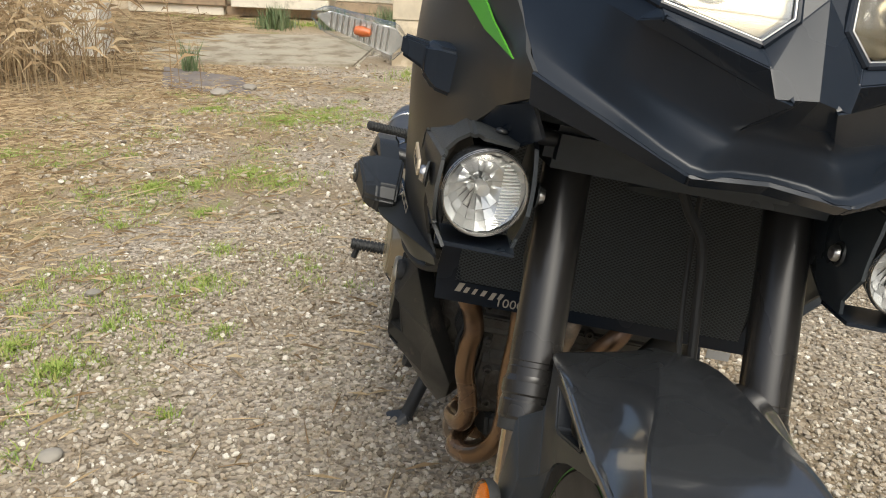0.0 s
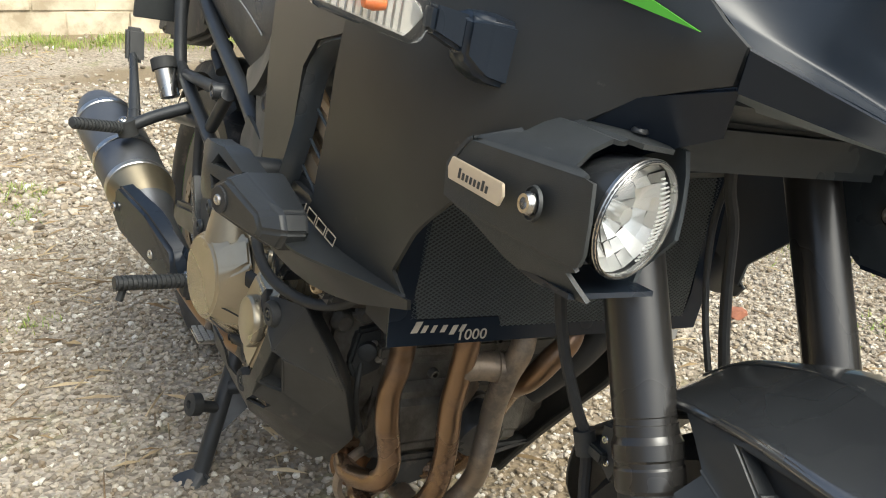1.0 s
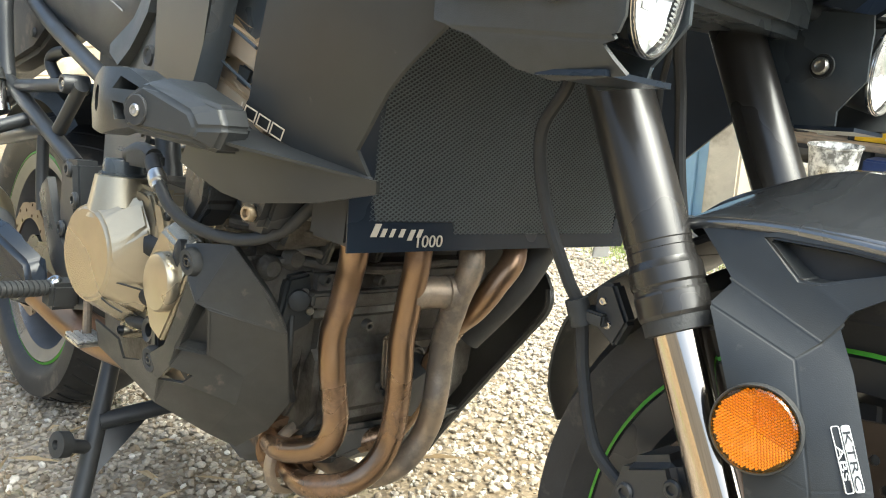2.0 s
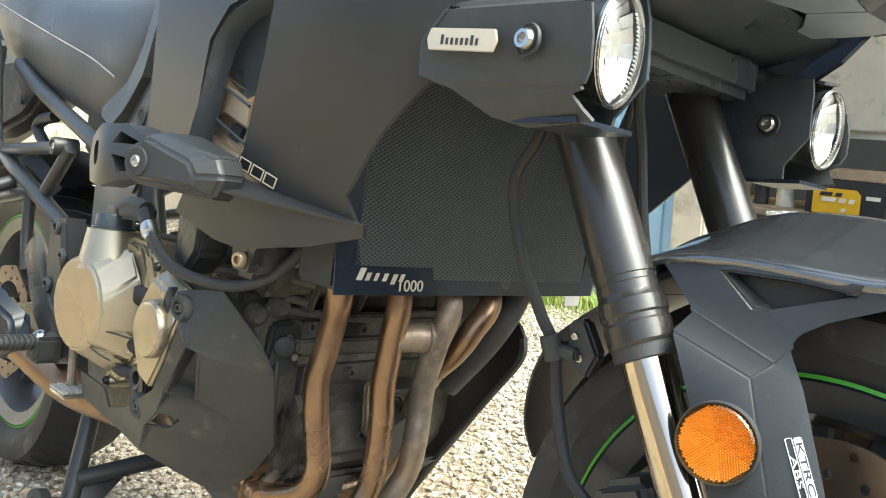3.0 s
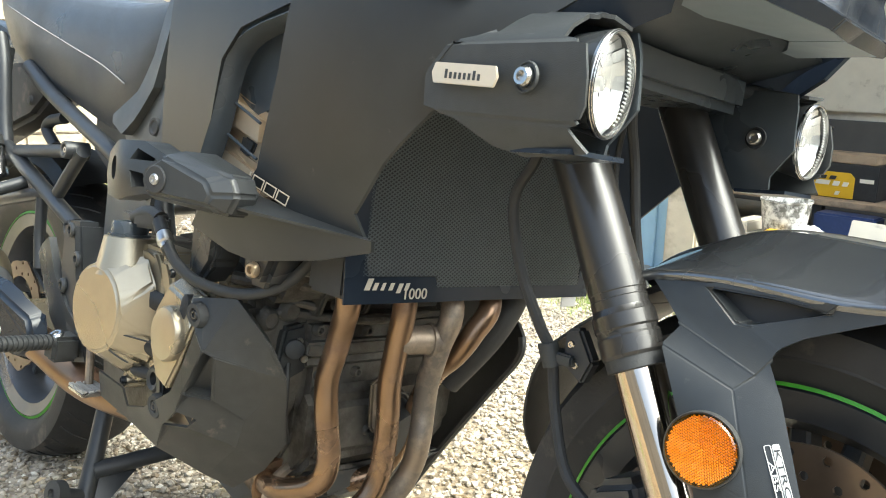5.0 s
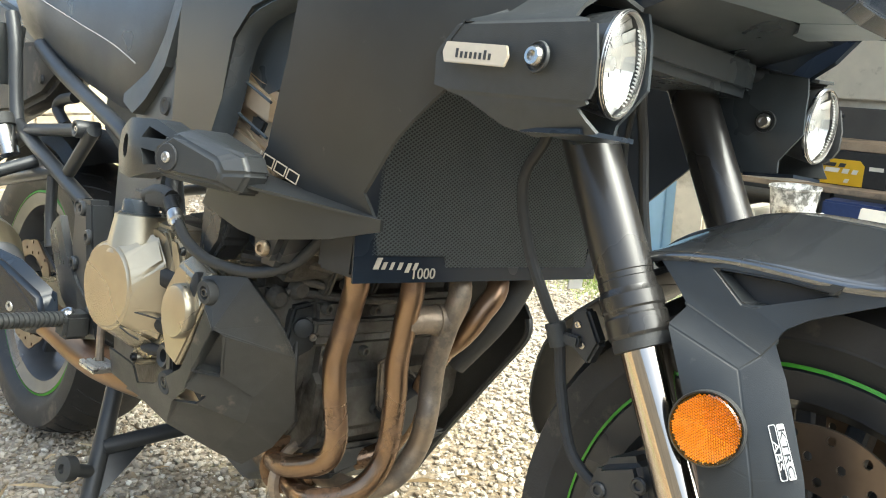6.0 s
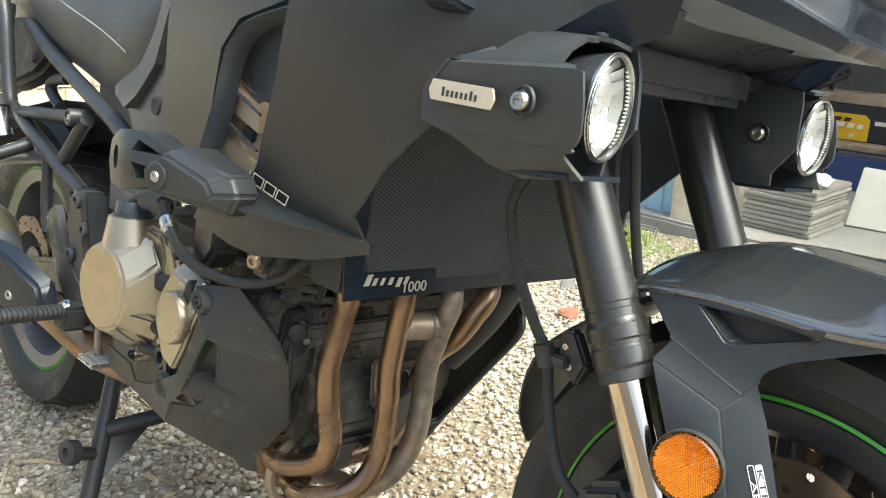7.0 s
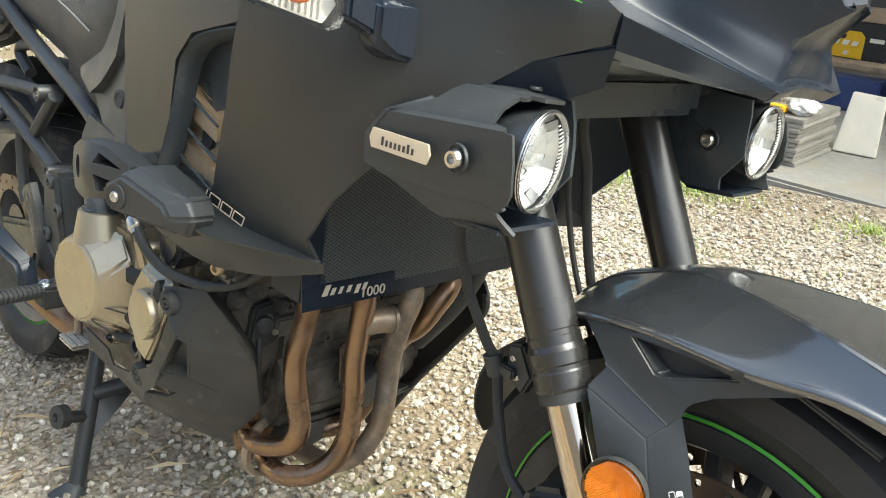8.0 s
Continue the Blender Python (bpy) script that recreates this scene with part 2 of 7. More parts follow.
def hull(points, bevel=0.004, seg=2):
    """A faceted solid round a few corners, its edges rounded."""
    bm = bmesh.new()
    vs = [bm.verts.new(p) for p in points]
    out = bmesh.ops.convex_hull(bm, input=vs)
    junk = [g for g in out["geom_interior"] + out["geom_unused"] if isinstance(g, bmesh.types.BMVert)]
    bmesh.ops.delete(bm, geom=list(set(junk)), context="VERTS")
    bmesh.ops.dissolve_limit(bm, angle_limit=radians(4), verts=bm.verts, edges=bm.edges)
    if bevel:
        bmesh.ops.bevel(bm, geom=bm.edges[:], offset=bevel, segments=seg, affect="EDGES", clamp_overlap=True)
    return bm


def frame_of(axis):
    a = Vector(axis).normalized()
    u = a.orthogonal().normalized()
    return u, a.cross(u), a


def lathe(profile, origin=(0, 0, 0), axis=(0, 0, 1), n=32, closed=False, flat=1.0, u0=None):
    """A profile of (radius, height) turned about an axis."""
    bm = bmesh.new()
    u, w, a = frame_of(axis)
    if u0:
        u = (Vector(u0) - a * a.dot(Vector(u0))).normalized()
        w = a.cross(u)
    o, rings = Vector(origin), []
    for r, h in profile:
        if r < 1e-6:
            rings.append([bm.verts.new(o + a * h)])
        else:
            rings.append([bm.verts.new(o + a * h + u * (r * math.cos(2 * math.pi * i / n)) + w * (r * flat * math.sin(2 * math.pi * i / n))) for i in range(n)])
    pairs = list(zip(rings, rings[1:] + (rings[:1] if closed else [])))
    for p, q in pairs if closed else pairs[:len(rings) - 1]:
        for i in range(n):
            j = (i + 1) % n
            if len(p) == 1 and len(q) > 1:
                bm.faces.new((p[0], q[j], q[i]))
            elif len(q) == 1 and len(p) > 1:
                bm.faces.new((p[i], p[j], q[0]))
            elif len(p) > 1:
                bm.faces.new((p[i], p[j], q[j], q[i]))
    return bm


def tube(pts, r, n=14, per=6, caps=True):
    """A round bar along a smooth line; r is one radius or one for each point."""
    rs = r if isinstance(r, (list, tuple)) else [r] * len(pts)
    line = spline([(*p, q) for p, q in zip(pts, rs)], per) if len(pts) > 2 else [(*p, q) for p, q in zip(pts, rs)]
    bm, rings, up = bmesh.new(), [], None
    for i, q in enumerate(line):
        a, b = Vector(line[max(i - 1, 0)][:3]), Vector(line[min(i + 1, len(line) - 1)][:3])
        d = (b - a).normalized()
        up = d.orthogonal().normalized() if up is None else (up - d * d.dot(up)).normalized()
        w, c = d.cross(up), Vector(q[:3])
        rings.append([bm.verts.new(c + q[3] * (math.cos(2 * math.pi * k / n) * up + math.sin(2 * math.pi * k / n) * w)) for k in range(n)])
    for p, q in zip(rings, rings[1:]):
        for k in range(n):
            bm.faces.new((p[k], p[(k + 1) % n], q[(k + 1) % n], q[k]))
    if caps:
        bm.faces.new(rings[0][::-1]), bm.faces.new(rings[-1])
    return bm


def loft(rows, per=4, thick=0.003, closed=False):
    """A thick skin through rows of points."""
    fine = [spline(r, per, closed) for r in rows]
    cols = [spline(c, per) for c in zip(*fine)]
    grid = list(zip(*cols))
    m, n = len(grid), len(grid[0])
    verts = [Vector(p) for r in grid for p in r]
    faces = [[i * n + j, i * n + (j + 1) % n, (i + 1) * n + (j + 1) % n, (i + 1) * n + j] for i in range(m - 1) for j in range(n if closed else n - 1)]
    normal = [Vector() for _ in verts]
    for f in faces:
        k = (verts[f[2]] - verts[f[0]]).cross(verts[f[3]] - verts[f[1]])
        for i in f:
            normal[i] += k
    return solid(verts, faces, [v - q.normalized() * thick if q.length else v for v, q in zip(verts, normal)])


def join(*bms):
    """Pieces of one part in one bmesh."""
    out = bms[0]
    for b in bms[1:]:
        me = bpy.data.meshes.new("tmp")
        b.to_mesh(me)
        b.free()
        out.from_mesh(me)
        bpy.data.meshes.remove(me)
    return out


def mirrored(bm):
    out = bm.copy()
    for v in out.verts:
        v.co.y = -v.co.y
    bmesh.ops.reverse_faces(out, faces=out.faces)
    return out


def moved(bm, m):
    bmesh.ops.transform(bm, matrix=m, verts=bm.verts)
    return bm


def box(lo, hi, bevel=0.003):
    (a, b, c), (d, e, f) = lo, hi
    return prism([(a, c), (d, c), (d, f), (a, f)], b, e, bevel)


def bolt(pos, axis, r, parent, material=None, h=0.5, name="bolt", label=""):
    """A button-head socket bolt."""
    k = r * h
    return part(name, lathe([(r, 0), (r, k * 0.5), (r * 0.8, k), (r * 0.5, k), (r * 0.45, k * 0.35), (0, k * 0.3)], pos, axis, 14), material or M_STEEL, parent, label)


def words(name, text, size, m, material, parent, label="", shear=0.0, depth=0.0006, squeeze=1.0):
    """Raised print in the built-in font, its baseline along m's x."""
    cu = bpy.data.curves.new(name, "FONT")
    cu.body, cu.size, cu.extrude, cu.shear, cu.resolution_u = text, size, depth, shear, 4
    tmp = new(name, cu)
    bpy.context.view_layer.update()
    me = bpy.data.meshes.new_from_object(tmp.evaluated_get(bpy.context.evaluated_depsgraph_get()))
    bpy.data.objects.remove(tmp)
    me.transform(m @ Matrix.Diagonal((squeeze, 1, 1, 1)))
    me.materials.clear()
    me.materials.append(material)
    ob = new(name, me)
    ob.parent = parent
    return tagged(ob, label) if label else ob


def facing(origin, right, up):
    """A pose whose x runs along right and whose y runs along up."""
    x = Vector(right).normalized()
    y = (Vector(up) - x * x.dot(Vector(up))).normalized()
    z = x.cross(y)
    m = Matrix((x, y, z)).transposed().to_4x4()
    m.translation = origin
    return m


def facet_shell(verts, faces, thick=0.006, round_off=0.004):
    """A thin shell of flat facets whose shared edges are rounded."""
    bm = bmesh.new()
    vs = [bm.verts.new(v) for v in verts]
    for f in faces:
        bm.faces.new([vs[i] for i in f])
    bmesh.ops.recalc_face_normals(bm, faces=bm.faces)
    edges = [e for e in bm.edges if len(e.link_faces) == 2]
    if round_off:
        bmesh.ops.bevel(bm, geom=edges, offset=round_off, segments=4, affect="EDGES", clamp_overlap=True)
    bm.verts.index_update()
    bm.normal_update()
    points = [v.co.copy() for v in bm.verts]
    back = [v.co - v.normal * thick for v in bm.verts]
    loops = [[v.index for v in f.verts] for f in bm.faces]
    bm.free()
    return solid(points, loops, back)

# ---- the ground: a gravel drive that falls gently towards the back ----
def ground_z(x, y):
    if x > -2:
        z = 0.06 * min(x, 0.5) + (0.03 if x > 1.5 else 0.03 * max(x - 0.5, 0))
    elif x > -8:
        s = -2 - x
        z = -0.12 - 0.06 * s + 0.005 * s * s
    else:
        z = -0.30
    return z


def soil_material():
    m = bpy.data.materials.new("trodden_soil_and_fine_gravel")
    m.use_nodes = True
    n, k = m.node_tree.nodes, m.node_tree.links.new
    b = n["Principled BSDF"]
    b.inputs["Roughness"].default_value = 0.95
    tc = n.new("ShaderNodeTexCoord")
    cells, grit, patch = n.new("ShaderNodeTexVoronoi"), n.new("ShaderNodeTexNoise"), n.new("ShaderNodeTexNoise")
    cells.inputs["Scale"].default_value = 75
    grit.inputs["Scale"].default_value, grit.inputs["Detail"].default_value = 160, 5
    patch.inputs["Scale"].default_value, patch.inputs["Detail"].default_value = 1.1, 6
    for t in (cells, grit, patch):
        k(tc.outputs["Object"], t.inputs["Vector"])
    stone = n.new("ShaderNodeValToRGB")
    stone.color_ramp.elements[0].color, stone.color_ramp.elements[1].color = (0.12, 0.095, 0.065, 1), (0.52, 0.46, 0.375, 1)
    k(cells.outputs["Color"], stone.inputs[0])
    soil = n.new("ShaderNodeValToRGB")
    soil.color_ramp.elements[0].color, soil.color_ramp.elements[1].color = (0.10, 0.075, 0.045, 1), (0.33, 0.26, 0.165, 1)
    k(grit.outputs[0], soil.inputs[0])
    ramp = n.new("ShaderNodeMapRange")
    ramp.inputs[1].default_value, ramp.inputs[2].default_value = 0.42, 0.62
    k(patch.outputs[0], ramp.inputs[0])
    mix = n.new("ShaderNodeMix")
    mix.data_type = "RGBA"
    k(ramp.outputs[0], mix.inputs["Factor"]), k(stone.outputs[0], mix.inputs["A"]), k(soil.outputs[0], mix.inputs["B"])
    moss, span, over = n.new("ShaderNodeTexNoise"), n.new("ShaderNodeMapRange"), n.new("ShaderNodeMix")
    moss.inputs["Scale"].default_value, moss.inputs["Detail"].default_value, moss.inputs["Roughness"].default_value = 2.6, 9, 0.72
    span.inputs[1].default_value, span.inputs[2].default_value, span.inputs[4].default_value = 0.55, 0.68, 0.75
    over.data_type = "RGBA"
    over.inputs["B"].default_value = (0.20, 0.21, 0.07, 1)
    k(tc.outputs["Object"], moss.inputs["Vector"]), k(moss.outputs[0], span.inputs[0]), k(span.outputs[0], over.inputs["Factor"])
    sep, lin, wob, far_mix = n.new("ShaderNodeSeparateXYZ"), n.new("ShaderNodeMath"), n.new("ShaderNodeMath"), n.new("ShaderNodeMix")
    lin.operation, wob.operation, wob.use_clamp = "MULTIPLY_ADD", "MULTIPLY_ADD", True
    lin.inputs[1].default_value, lin.inputs[2].default_value = -0.40, -1.50
    wob.inputs[1].default_value = 2.2
    far_mix.data_type = "RGBA"
    litter_ramp = n.new("ShaderNodeValToRGB")
    litter_ramp.color_ramp.elements[0].color, litter_ramp.color_ramp.elements[1].color = (0.17, 0.115, 0.06, 1), (0.50, 0.38, 0.22, 1)
    k(tc.outputs["Object"], sep.inputs[0]), k(sep.outputs["Y"], lin.inputs[0]), k(patch.outputs[0], wob.inputs[0]), k(lin.outputs[0], wob.inputs[2])
    k(grit.outputs[0], litter_ramp.inputs[0])
    k(wob.outputs[0], far_mix.inputs["Factor"]), k(mix.outputs["Result"], far_mix.inputs["A"]), k(litter_ramp.outputs[0], far_mix.inputs["B"])
    k(far_mix.outputs["Result"], over.inputs["A"]), k(over.outputs["Result"], b.inputs["Base Color"])
    bump = n.new("ShaderNodeBump")
    bump.inputs["Strength"].default_value, bump.inputs["Distance"].default_value = 0.9, 0.008
    k(cells.outputs["Distance"], bump.inputs["Height"])
    k(bump.outputs[0], b.inputs["Normal"])
    return m


M_SOIL = soil_material()
xs = np.concatenate([[-900, -200, -60, -25, -14], np.linspace(-10, 4, 57), [8, 20, 60, 200, 900]])
ys = np.concatenate([[-900, -200, -60, -20], np.linspace(-8, 3, 45), [6, 12, 30, 100, 900]])
bm = bmesh.new()
grid = [[bm.verts.new((x, y, ground_z(x, y))) for y in ys] for x in xs]
for i in range(len(xs) - 1):
    for j in range(len(ys) - 1):
        bm.faces.new((grid[i][j], grid[i + 1][j], grid[i + 1][j + 1], grid[i][j + 1]))
tagged(part("ground", bm, M_SOIL), "gravel drive with soil and dry grass patches", "ground", kind="structure")

# ---- the motorcycle, built upright with its front axle over the origin, then leant on its stand ----
LEAN_LEFT = 8.44
bike = tagged(new("motorcycle"), "matt black touring motorcycle parked on its stand", "motorcycle")
bike.rotation_euler = (radians(-LEAN_LEFT), 0, 0)
RAKE = Vector((-0.4695, 0, 0.8829))
FORK = Vector((-0.130, 0, 0.515))


def fork_at(z, y, off=0.0):
    p = FORK + RAKE * ((z - FORK.z) / RAKE.z)
    return Vector((p.x + off, y, z))


# front wheel: hub, spokes and rim, then what is fixed on it
AX = Vector((0, 0, 0.30))


def wheel_rim(centre, r, half):
    prof = [(r - 0.022, -half + 0.008), (r - 0.004, -half + 0.003), (r + 0.004, -half), (r + 0.006, -half + 0.004), (r - 0.004, -half + 0.012),
            (r - 0.02, -0.3 * half), (r - 0.02, 0.3 * half), (r - 0.004, half - 0.012), (r + 0.006, half - 0.004), (r + 0.004, half),
            (r - 0.004, half - 0.003), (r - 0.022, half - 0.008), (r - 0.034, 0.4 * half), (r - 0.034, -0.4 * half)]
    return lathe(prof, centre, (0, 1, 0), 72, closed=True)


def wheel_centre(centre, r, half, hub, spokes, parent, pairs=0.13):
    part("hub", lathe([(0, -half - 0.01), (hub, -half - 0.01), (hub, -half + 0.01), (hub * 0.75, 0), (hub, half - 0.01), (hub, half + 0.01), (0, half + 0.01)], centre, (0, 1, 0), 28), M_METAL, parent)
    for s in range(spokes):
        for d in (-pairs, pairs):
            a = 2 * math.pi * s / spokes + 0.3
            lo = centre + Vector((math.cos(a + d * 0.5), 0, math.sin(a + d * 0.5))) * hub * 0.8
            hi = centre + Vector((math.cos(a + d), 0, math.sin(a + d))) * (r - 0.026)
            t = (hi - lo).normalized().cross(Vector((0, 1, 0)))
            pts = []
            for p, w in ((lo, 0.013), (hi, 0.009)):
                pts += [p + t * w + Vector((0, h, 0)) for h in (-0.016, 0.016)] + [p - t * w + Vector((0, h, 0)) for h in (-0.016, 0.016)]
            part("spoke", hull(pts, 0.003, 1), M_METAL, parent)


def tyre_mesh(centre, rim, r, half):
    prof = [(rim - 0.004, -half * 0.62), (rim + 0.012, -half * 0.78), (rim + 0.03, -half * 0.95), (0.55 * rim + 0.45 * r, -half), (r - 0.022, -half * 0.97)]
    prof += [(r - 0.022 * (abs(s) ** 2.2), half * 0.92 * s) for s in np.linspace(-1, 1, 11)][1:-1]
    prof += [(a, -b) for a, b in prof[4::-1]]
    return lathe(prof, centre, (0, 1, 0), 96)


front_wheel = part("front_wheel", wheel_rim(AX, 0.218, 0.05), M_METAL, bike, "black cast wheel with paired spokes")
wheel_centre(AX, 0.218, 0.05, 0.045, 5, front_wheel)
tyre = part("tyre", tyre_mesh(AX, 0.218, 0.30, 0.06), M_TYRE, front_wheel)
for s in (-1, 1):
    part("rim_stripe", lathe([(0.2245, s * 0.0505), (0.2278, s * 0.0494), (0.2278, s * 0.0488), (0.2245, s * 0.0499)], AX, (0, 1, 0), 96, closed=True), M_GREEN, front_wheel, "green rim tape")
    part("sidewall_ridge", lathe([(0.246, s * 0.0565), (0.249, s * 0.0585), (0.252, s * 0.0585), (0.255, s * 0.0575)], AX, (0, 1, 0), 96), M_TYRE, tyre)


def disc_mesh(centre, y, r0, r1, n=18, thick=0.004):
    """A wavy brake disc with rows of drilled holes."""
    verts, faces, m, d = [], [], 8, 0.10
    def at(u, v):
        ang = 2 * math.pi * u / n
        r = r0 + (r1 + 0.0035 * math.cos(ang * 9) - r0) * v
        return (centre[0] + r * math.cos(ang), y, centre[2] + r * math.sin(ang))
    bm = bmesh.new()
    cache = {}
    def vert(u, v, side):
        key = (round(u % n, 4), round(v, 4), side)
        if key not in cache:
            p = at(u, v)
            cache[key] = bm.verts.new((p[0], p[1] + side * thick, p[2]))
        return cache[key]
    rows = 3
    for i in range(n):
        for j in range(rows):
            cu, cv = i + 0.5, (j + 0.5) / rows
            hole = (i + j) % 2 == 0 and j < 3
            corner = [(i, j / rows), (i + 0.5, j / rows), (i + 1, j / rows), (i + 1, cv), (i + 1, (j + 1) / rows), (i + 0.5, (j + 1) / rows), (i, (j + 1) / rows), (i, cv)]
            for side in (0, 1):
                ring = [vert(u, v, side) for u, v in corner]
                if not hole:
                    bm.faces.new(ring if side else ring[::-1])
                    continue
                ca = at(cu, cv)
                inner = []
                for k, q in enumerate(ring):
                    w = Vector(q.co) - Vector((ca[0], ca[1] + side * thick, ca[2]))
                    inner.append(bm.verts.new(Vector((ca[0], ca[1] + side * thick, ca[2])) + w.normalized() * 0.0042))
                for k in range(8):
                    f = (ring[k], ring[(k + 1) % 8], inner[(k + 1) % 8], inner[k])
                    bm.faces.new(f if side else f[::-1])
                if side == 0:
                    low = inner
                else:
                    for k in range(8):
                        bm.faces.new((inner[k], inner[(k + 1) % 8], low[(k + 1) % 8], low[k]))
    for i in range(n):
        for u in (i, i + 0.5):
            for v in (0, 1):
                bm.faces.new((vert(u, v, 0), vert(u + 0.5, v, 0), vert(u + 0.5, v, 1), vert(u, v, 1)))
    return bm


for s in (-1, 1):
    disc = part("brake_disc", disc_mesh(AX, s * 0.066 - 0.002, 0.132, 0.184, 72), M_DISC, front_wheel, "drilled bronze-toned brake disc")
    part("disc_carrier", join(lathe([(0.05, -0.004), (0.075, -0.004), (0.075, 0.004), (0.05, 0.004)], AX + Vector((0, s * 0.064, 0)), (0, 1, 0), 32, closed=True),
         *[hull([AX + Vector((math.cos(a + e) * r, s * 0.064 + h, math.sin(a + e) * r)) for e, r in ((-0.16, 0.07), (0.16, 0.07), (-0.07, 0.122), (0.07, 0.122)) for h in (-0.004, 0.004)], 0.001, 1) for a in np.linspace(0, 2 * math.pi, 6)[:-1]]), M_METAL, front_wheel)
    for a in np.linspace(0, 2 * math.pi, 6)[:-1]:
        bolt(AX + Vector((math.cos(a) * 0.06, s * 0.068, math.sin(a) * 0.06)), (0, s, 0), 0.0085, front_wheel)

# forks
for s in (-1, 1):
    y = 0.125 if s > 0 else -0.1165
    up = fork_at(0.90, y)
    low = fork_at(0.525, y)
    L = (up - low).length
    fork = part("fork_tube", lathe([(0.0, 0.0), (0.0275, 0.0), (0.0285, 0.003), (0.0285, 0.018), (0.0275, 0.020), (0.0275, 0.024), (0.0288, 0.026), (0.0288, 0.038), (0.0272, 0.041),
                                    (0.0262, 0.044), (0.0262, 0.052), (0.0256, 0.053), (0.0256, 0.058), (0.0262, 0.059), (0.0262, L), (0, L)], low, RAKE, 56), M_FORK, bike, "black anodised fork leg", 12)
    part("inner_tube", tube([fork_at(0.30, y, 0.0), fork_at(0.53, y)], 0.0215, 32), M_CHROME, fork, "chrome inner fork tube")
    part("dust_seal", lathe([(0.022, 0), (0.0268, 0.001), (0.0268, 0.012), (0.022, 0.013)], low - RAKE * 0.012, RAKE, 32), M_RUBBER, fork)
    part("axle_clamp", join(hull([fork_at(z, y + d, o) for z, o in ((0.36, -0.03), (0.36, 0.03), (0.27, -0.03), (0.27, 0.05)) for d in (-0.026, 0.026)], 0.008)), M_METAL, fork)
    part("axle_end", lathe([(0.018, 0), (0.018, 0.006), (0.012, 0.008), (0.009, 0.002), (0, 0.002)], AX + Vector((0, s * 0.147, 0)), (0, s, 0), 20), M_STEEL, fork)
    # caliper behind the leg
    cal = part("brake_caliper", hull([Vector((x, s * yy, z)) for x, z in ((-0.175, 0.33), (-0.16, 0.40), (-0.115, 0.42), (-0.085, 0.36), (-0.10, 0.28), (-0.14, 0.27)) for yy in (0.045, 0.118)], 0.01, 3), M_METAL, bike, "black brake caliper")
    for x, z in ((-0.15, 0.375), (-0.115, 0.30), (-0.135, 0.335), (-0.11, 0.395)):
        bolt((x, s * 0.1175, z), (0, s, 0), 0.008, cal, M_METAL)

# lower and upper yokes, steering head
part("lower_yoke", prism([(-0.30, -0.15), (-0.26, -0.165), (-0.20, -0.15), (-0.20, 0.15), (-0.26, 0.165), (-0.30, 0.15), (-0.34, 0.06), (-0.34, -0.06)], 0.768, 0.815, 0.01, "xy"), M_LINER, bike)
part("steering_head", tube([(-0.30, 0, 0.74), (-0.38, 0, 0.95)], 0.04, 20), M_LINER, bike)

# front fender: a long flat-topped shell over the tyre
def fender_row(x, top, crease, w, drop, flat):
    """Half a section: a flat top out to flat, a sharp fold, a falling side plane and a short lip."""
    fall = top - 0.003 - crease
    half = [(0.0, top), (0.5 * flat, top - 0.0008), (flat - 0.002, top - 0.0022), (flat + 0.002, top - 0.0050), (0.5 * (flat + w), crease + 0.46 * fall), (0.95 * w, crease + 0.12 * fall), (0.985 * w, crease + 0.0018), (w, crease), (0.985 * w, crease - drop)]
    return [(x, -y, z) for y, z in half[::-1]] + [(x, y, z) for y, z in half[1:]]


fender = part("front_fender", loft([fender_row(*q) for q in ((-0.205, 0.580, 0.553, 0.072, 0.004, 0.008), (-0.175, 0.607, 0.580, 0.090, 0.004, 0.010), (-0.138, 0.626, 0.598, 0.102, 0.003, 0.014), (-0.07, 0.650, 0.6065, 0.100, 0.003, 0.028), (0.02, 0.652, 0.6045, 0.094, 0.003, 0.048),
                                                             (0.09, 0.646, 0.611, 0.088, 0.004, 0.066), (0.16, 0.630, 0.60, 0.082, 0.008, 0.070), (0.22, 0.602, 0.572, 0.068, 0.008, 0.060), (0.27, 0.560, 0.535, 0.050, 0.006, 0.042))], 4, 0.003), M_FENDER, bike, "satin black front fender with dust marks", 24)

# fender cheeks and fork guards: one creased moulding a side, with a long pointed vent
GV = dict(k0=(-0.140, -0.1030, 0.5985), k1=(-0.07, -0.1010, 0.6070), k2=(0.02, -0.0950, 0.6050), k3=(0.082, -0.0898, 0.6105), v1=(-0.084, -0.1045, 0.5975), v4=(-0.03, -0.1000, 0.5990), v3=(0.015, -0.0955, 0.5965), v2=(-0.056, -0.1040, 0.5735), v5=(-0.045, -0.1030, 0.5735),
          l0=(-0.021, -0.1080, 0.5500), l1=(-0.017, -0.1050, 0.5610), l2=(0.0, -0.1005, 0.5735), l3=(0.032, -0.0955, 0.5885), e0=(-0.120, -0.1045, 0.580), g0=(-0.101, -0.1075, 0.5615), g1=(-0.104, -0.1310, 0.5455), g2=(-0.037, -0.1290, 0.5245), g3=(-0.027, -0.1140, 0.5370),
          g5=(-0.079, -0.1370, 0.500), g6=(-0.054, -0.1430, 0.455), g7=(-0.004, -0.1450, 0.448), g8=(0.026, -0.1210, 0.456), gr=(-0.004, -0.1140, 0.5240), g9=(-0.008, -0.150, 0.320), g10=(0.034, -0.152, 0.310), g11=(0.072, -0.134, 0.310))
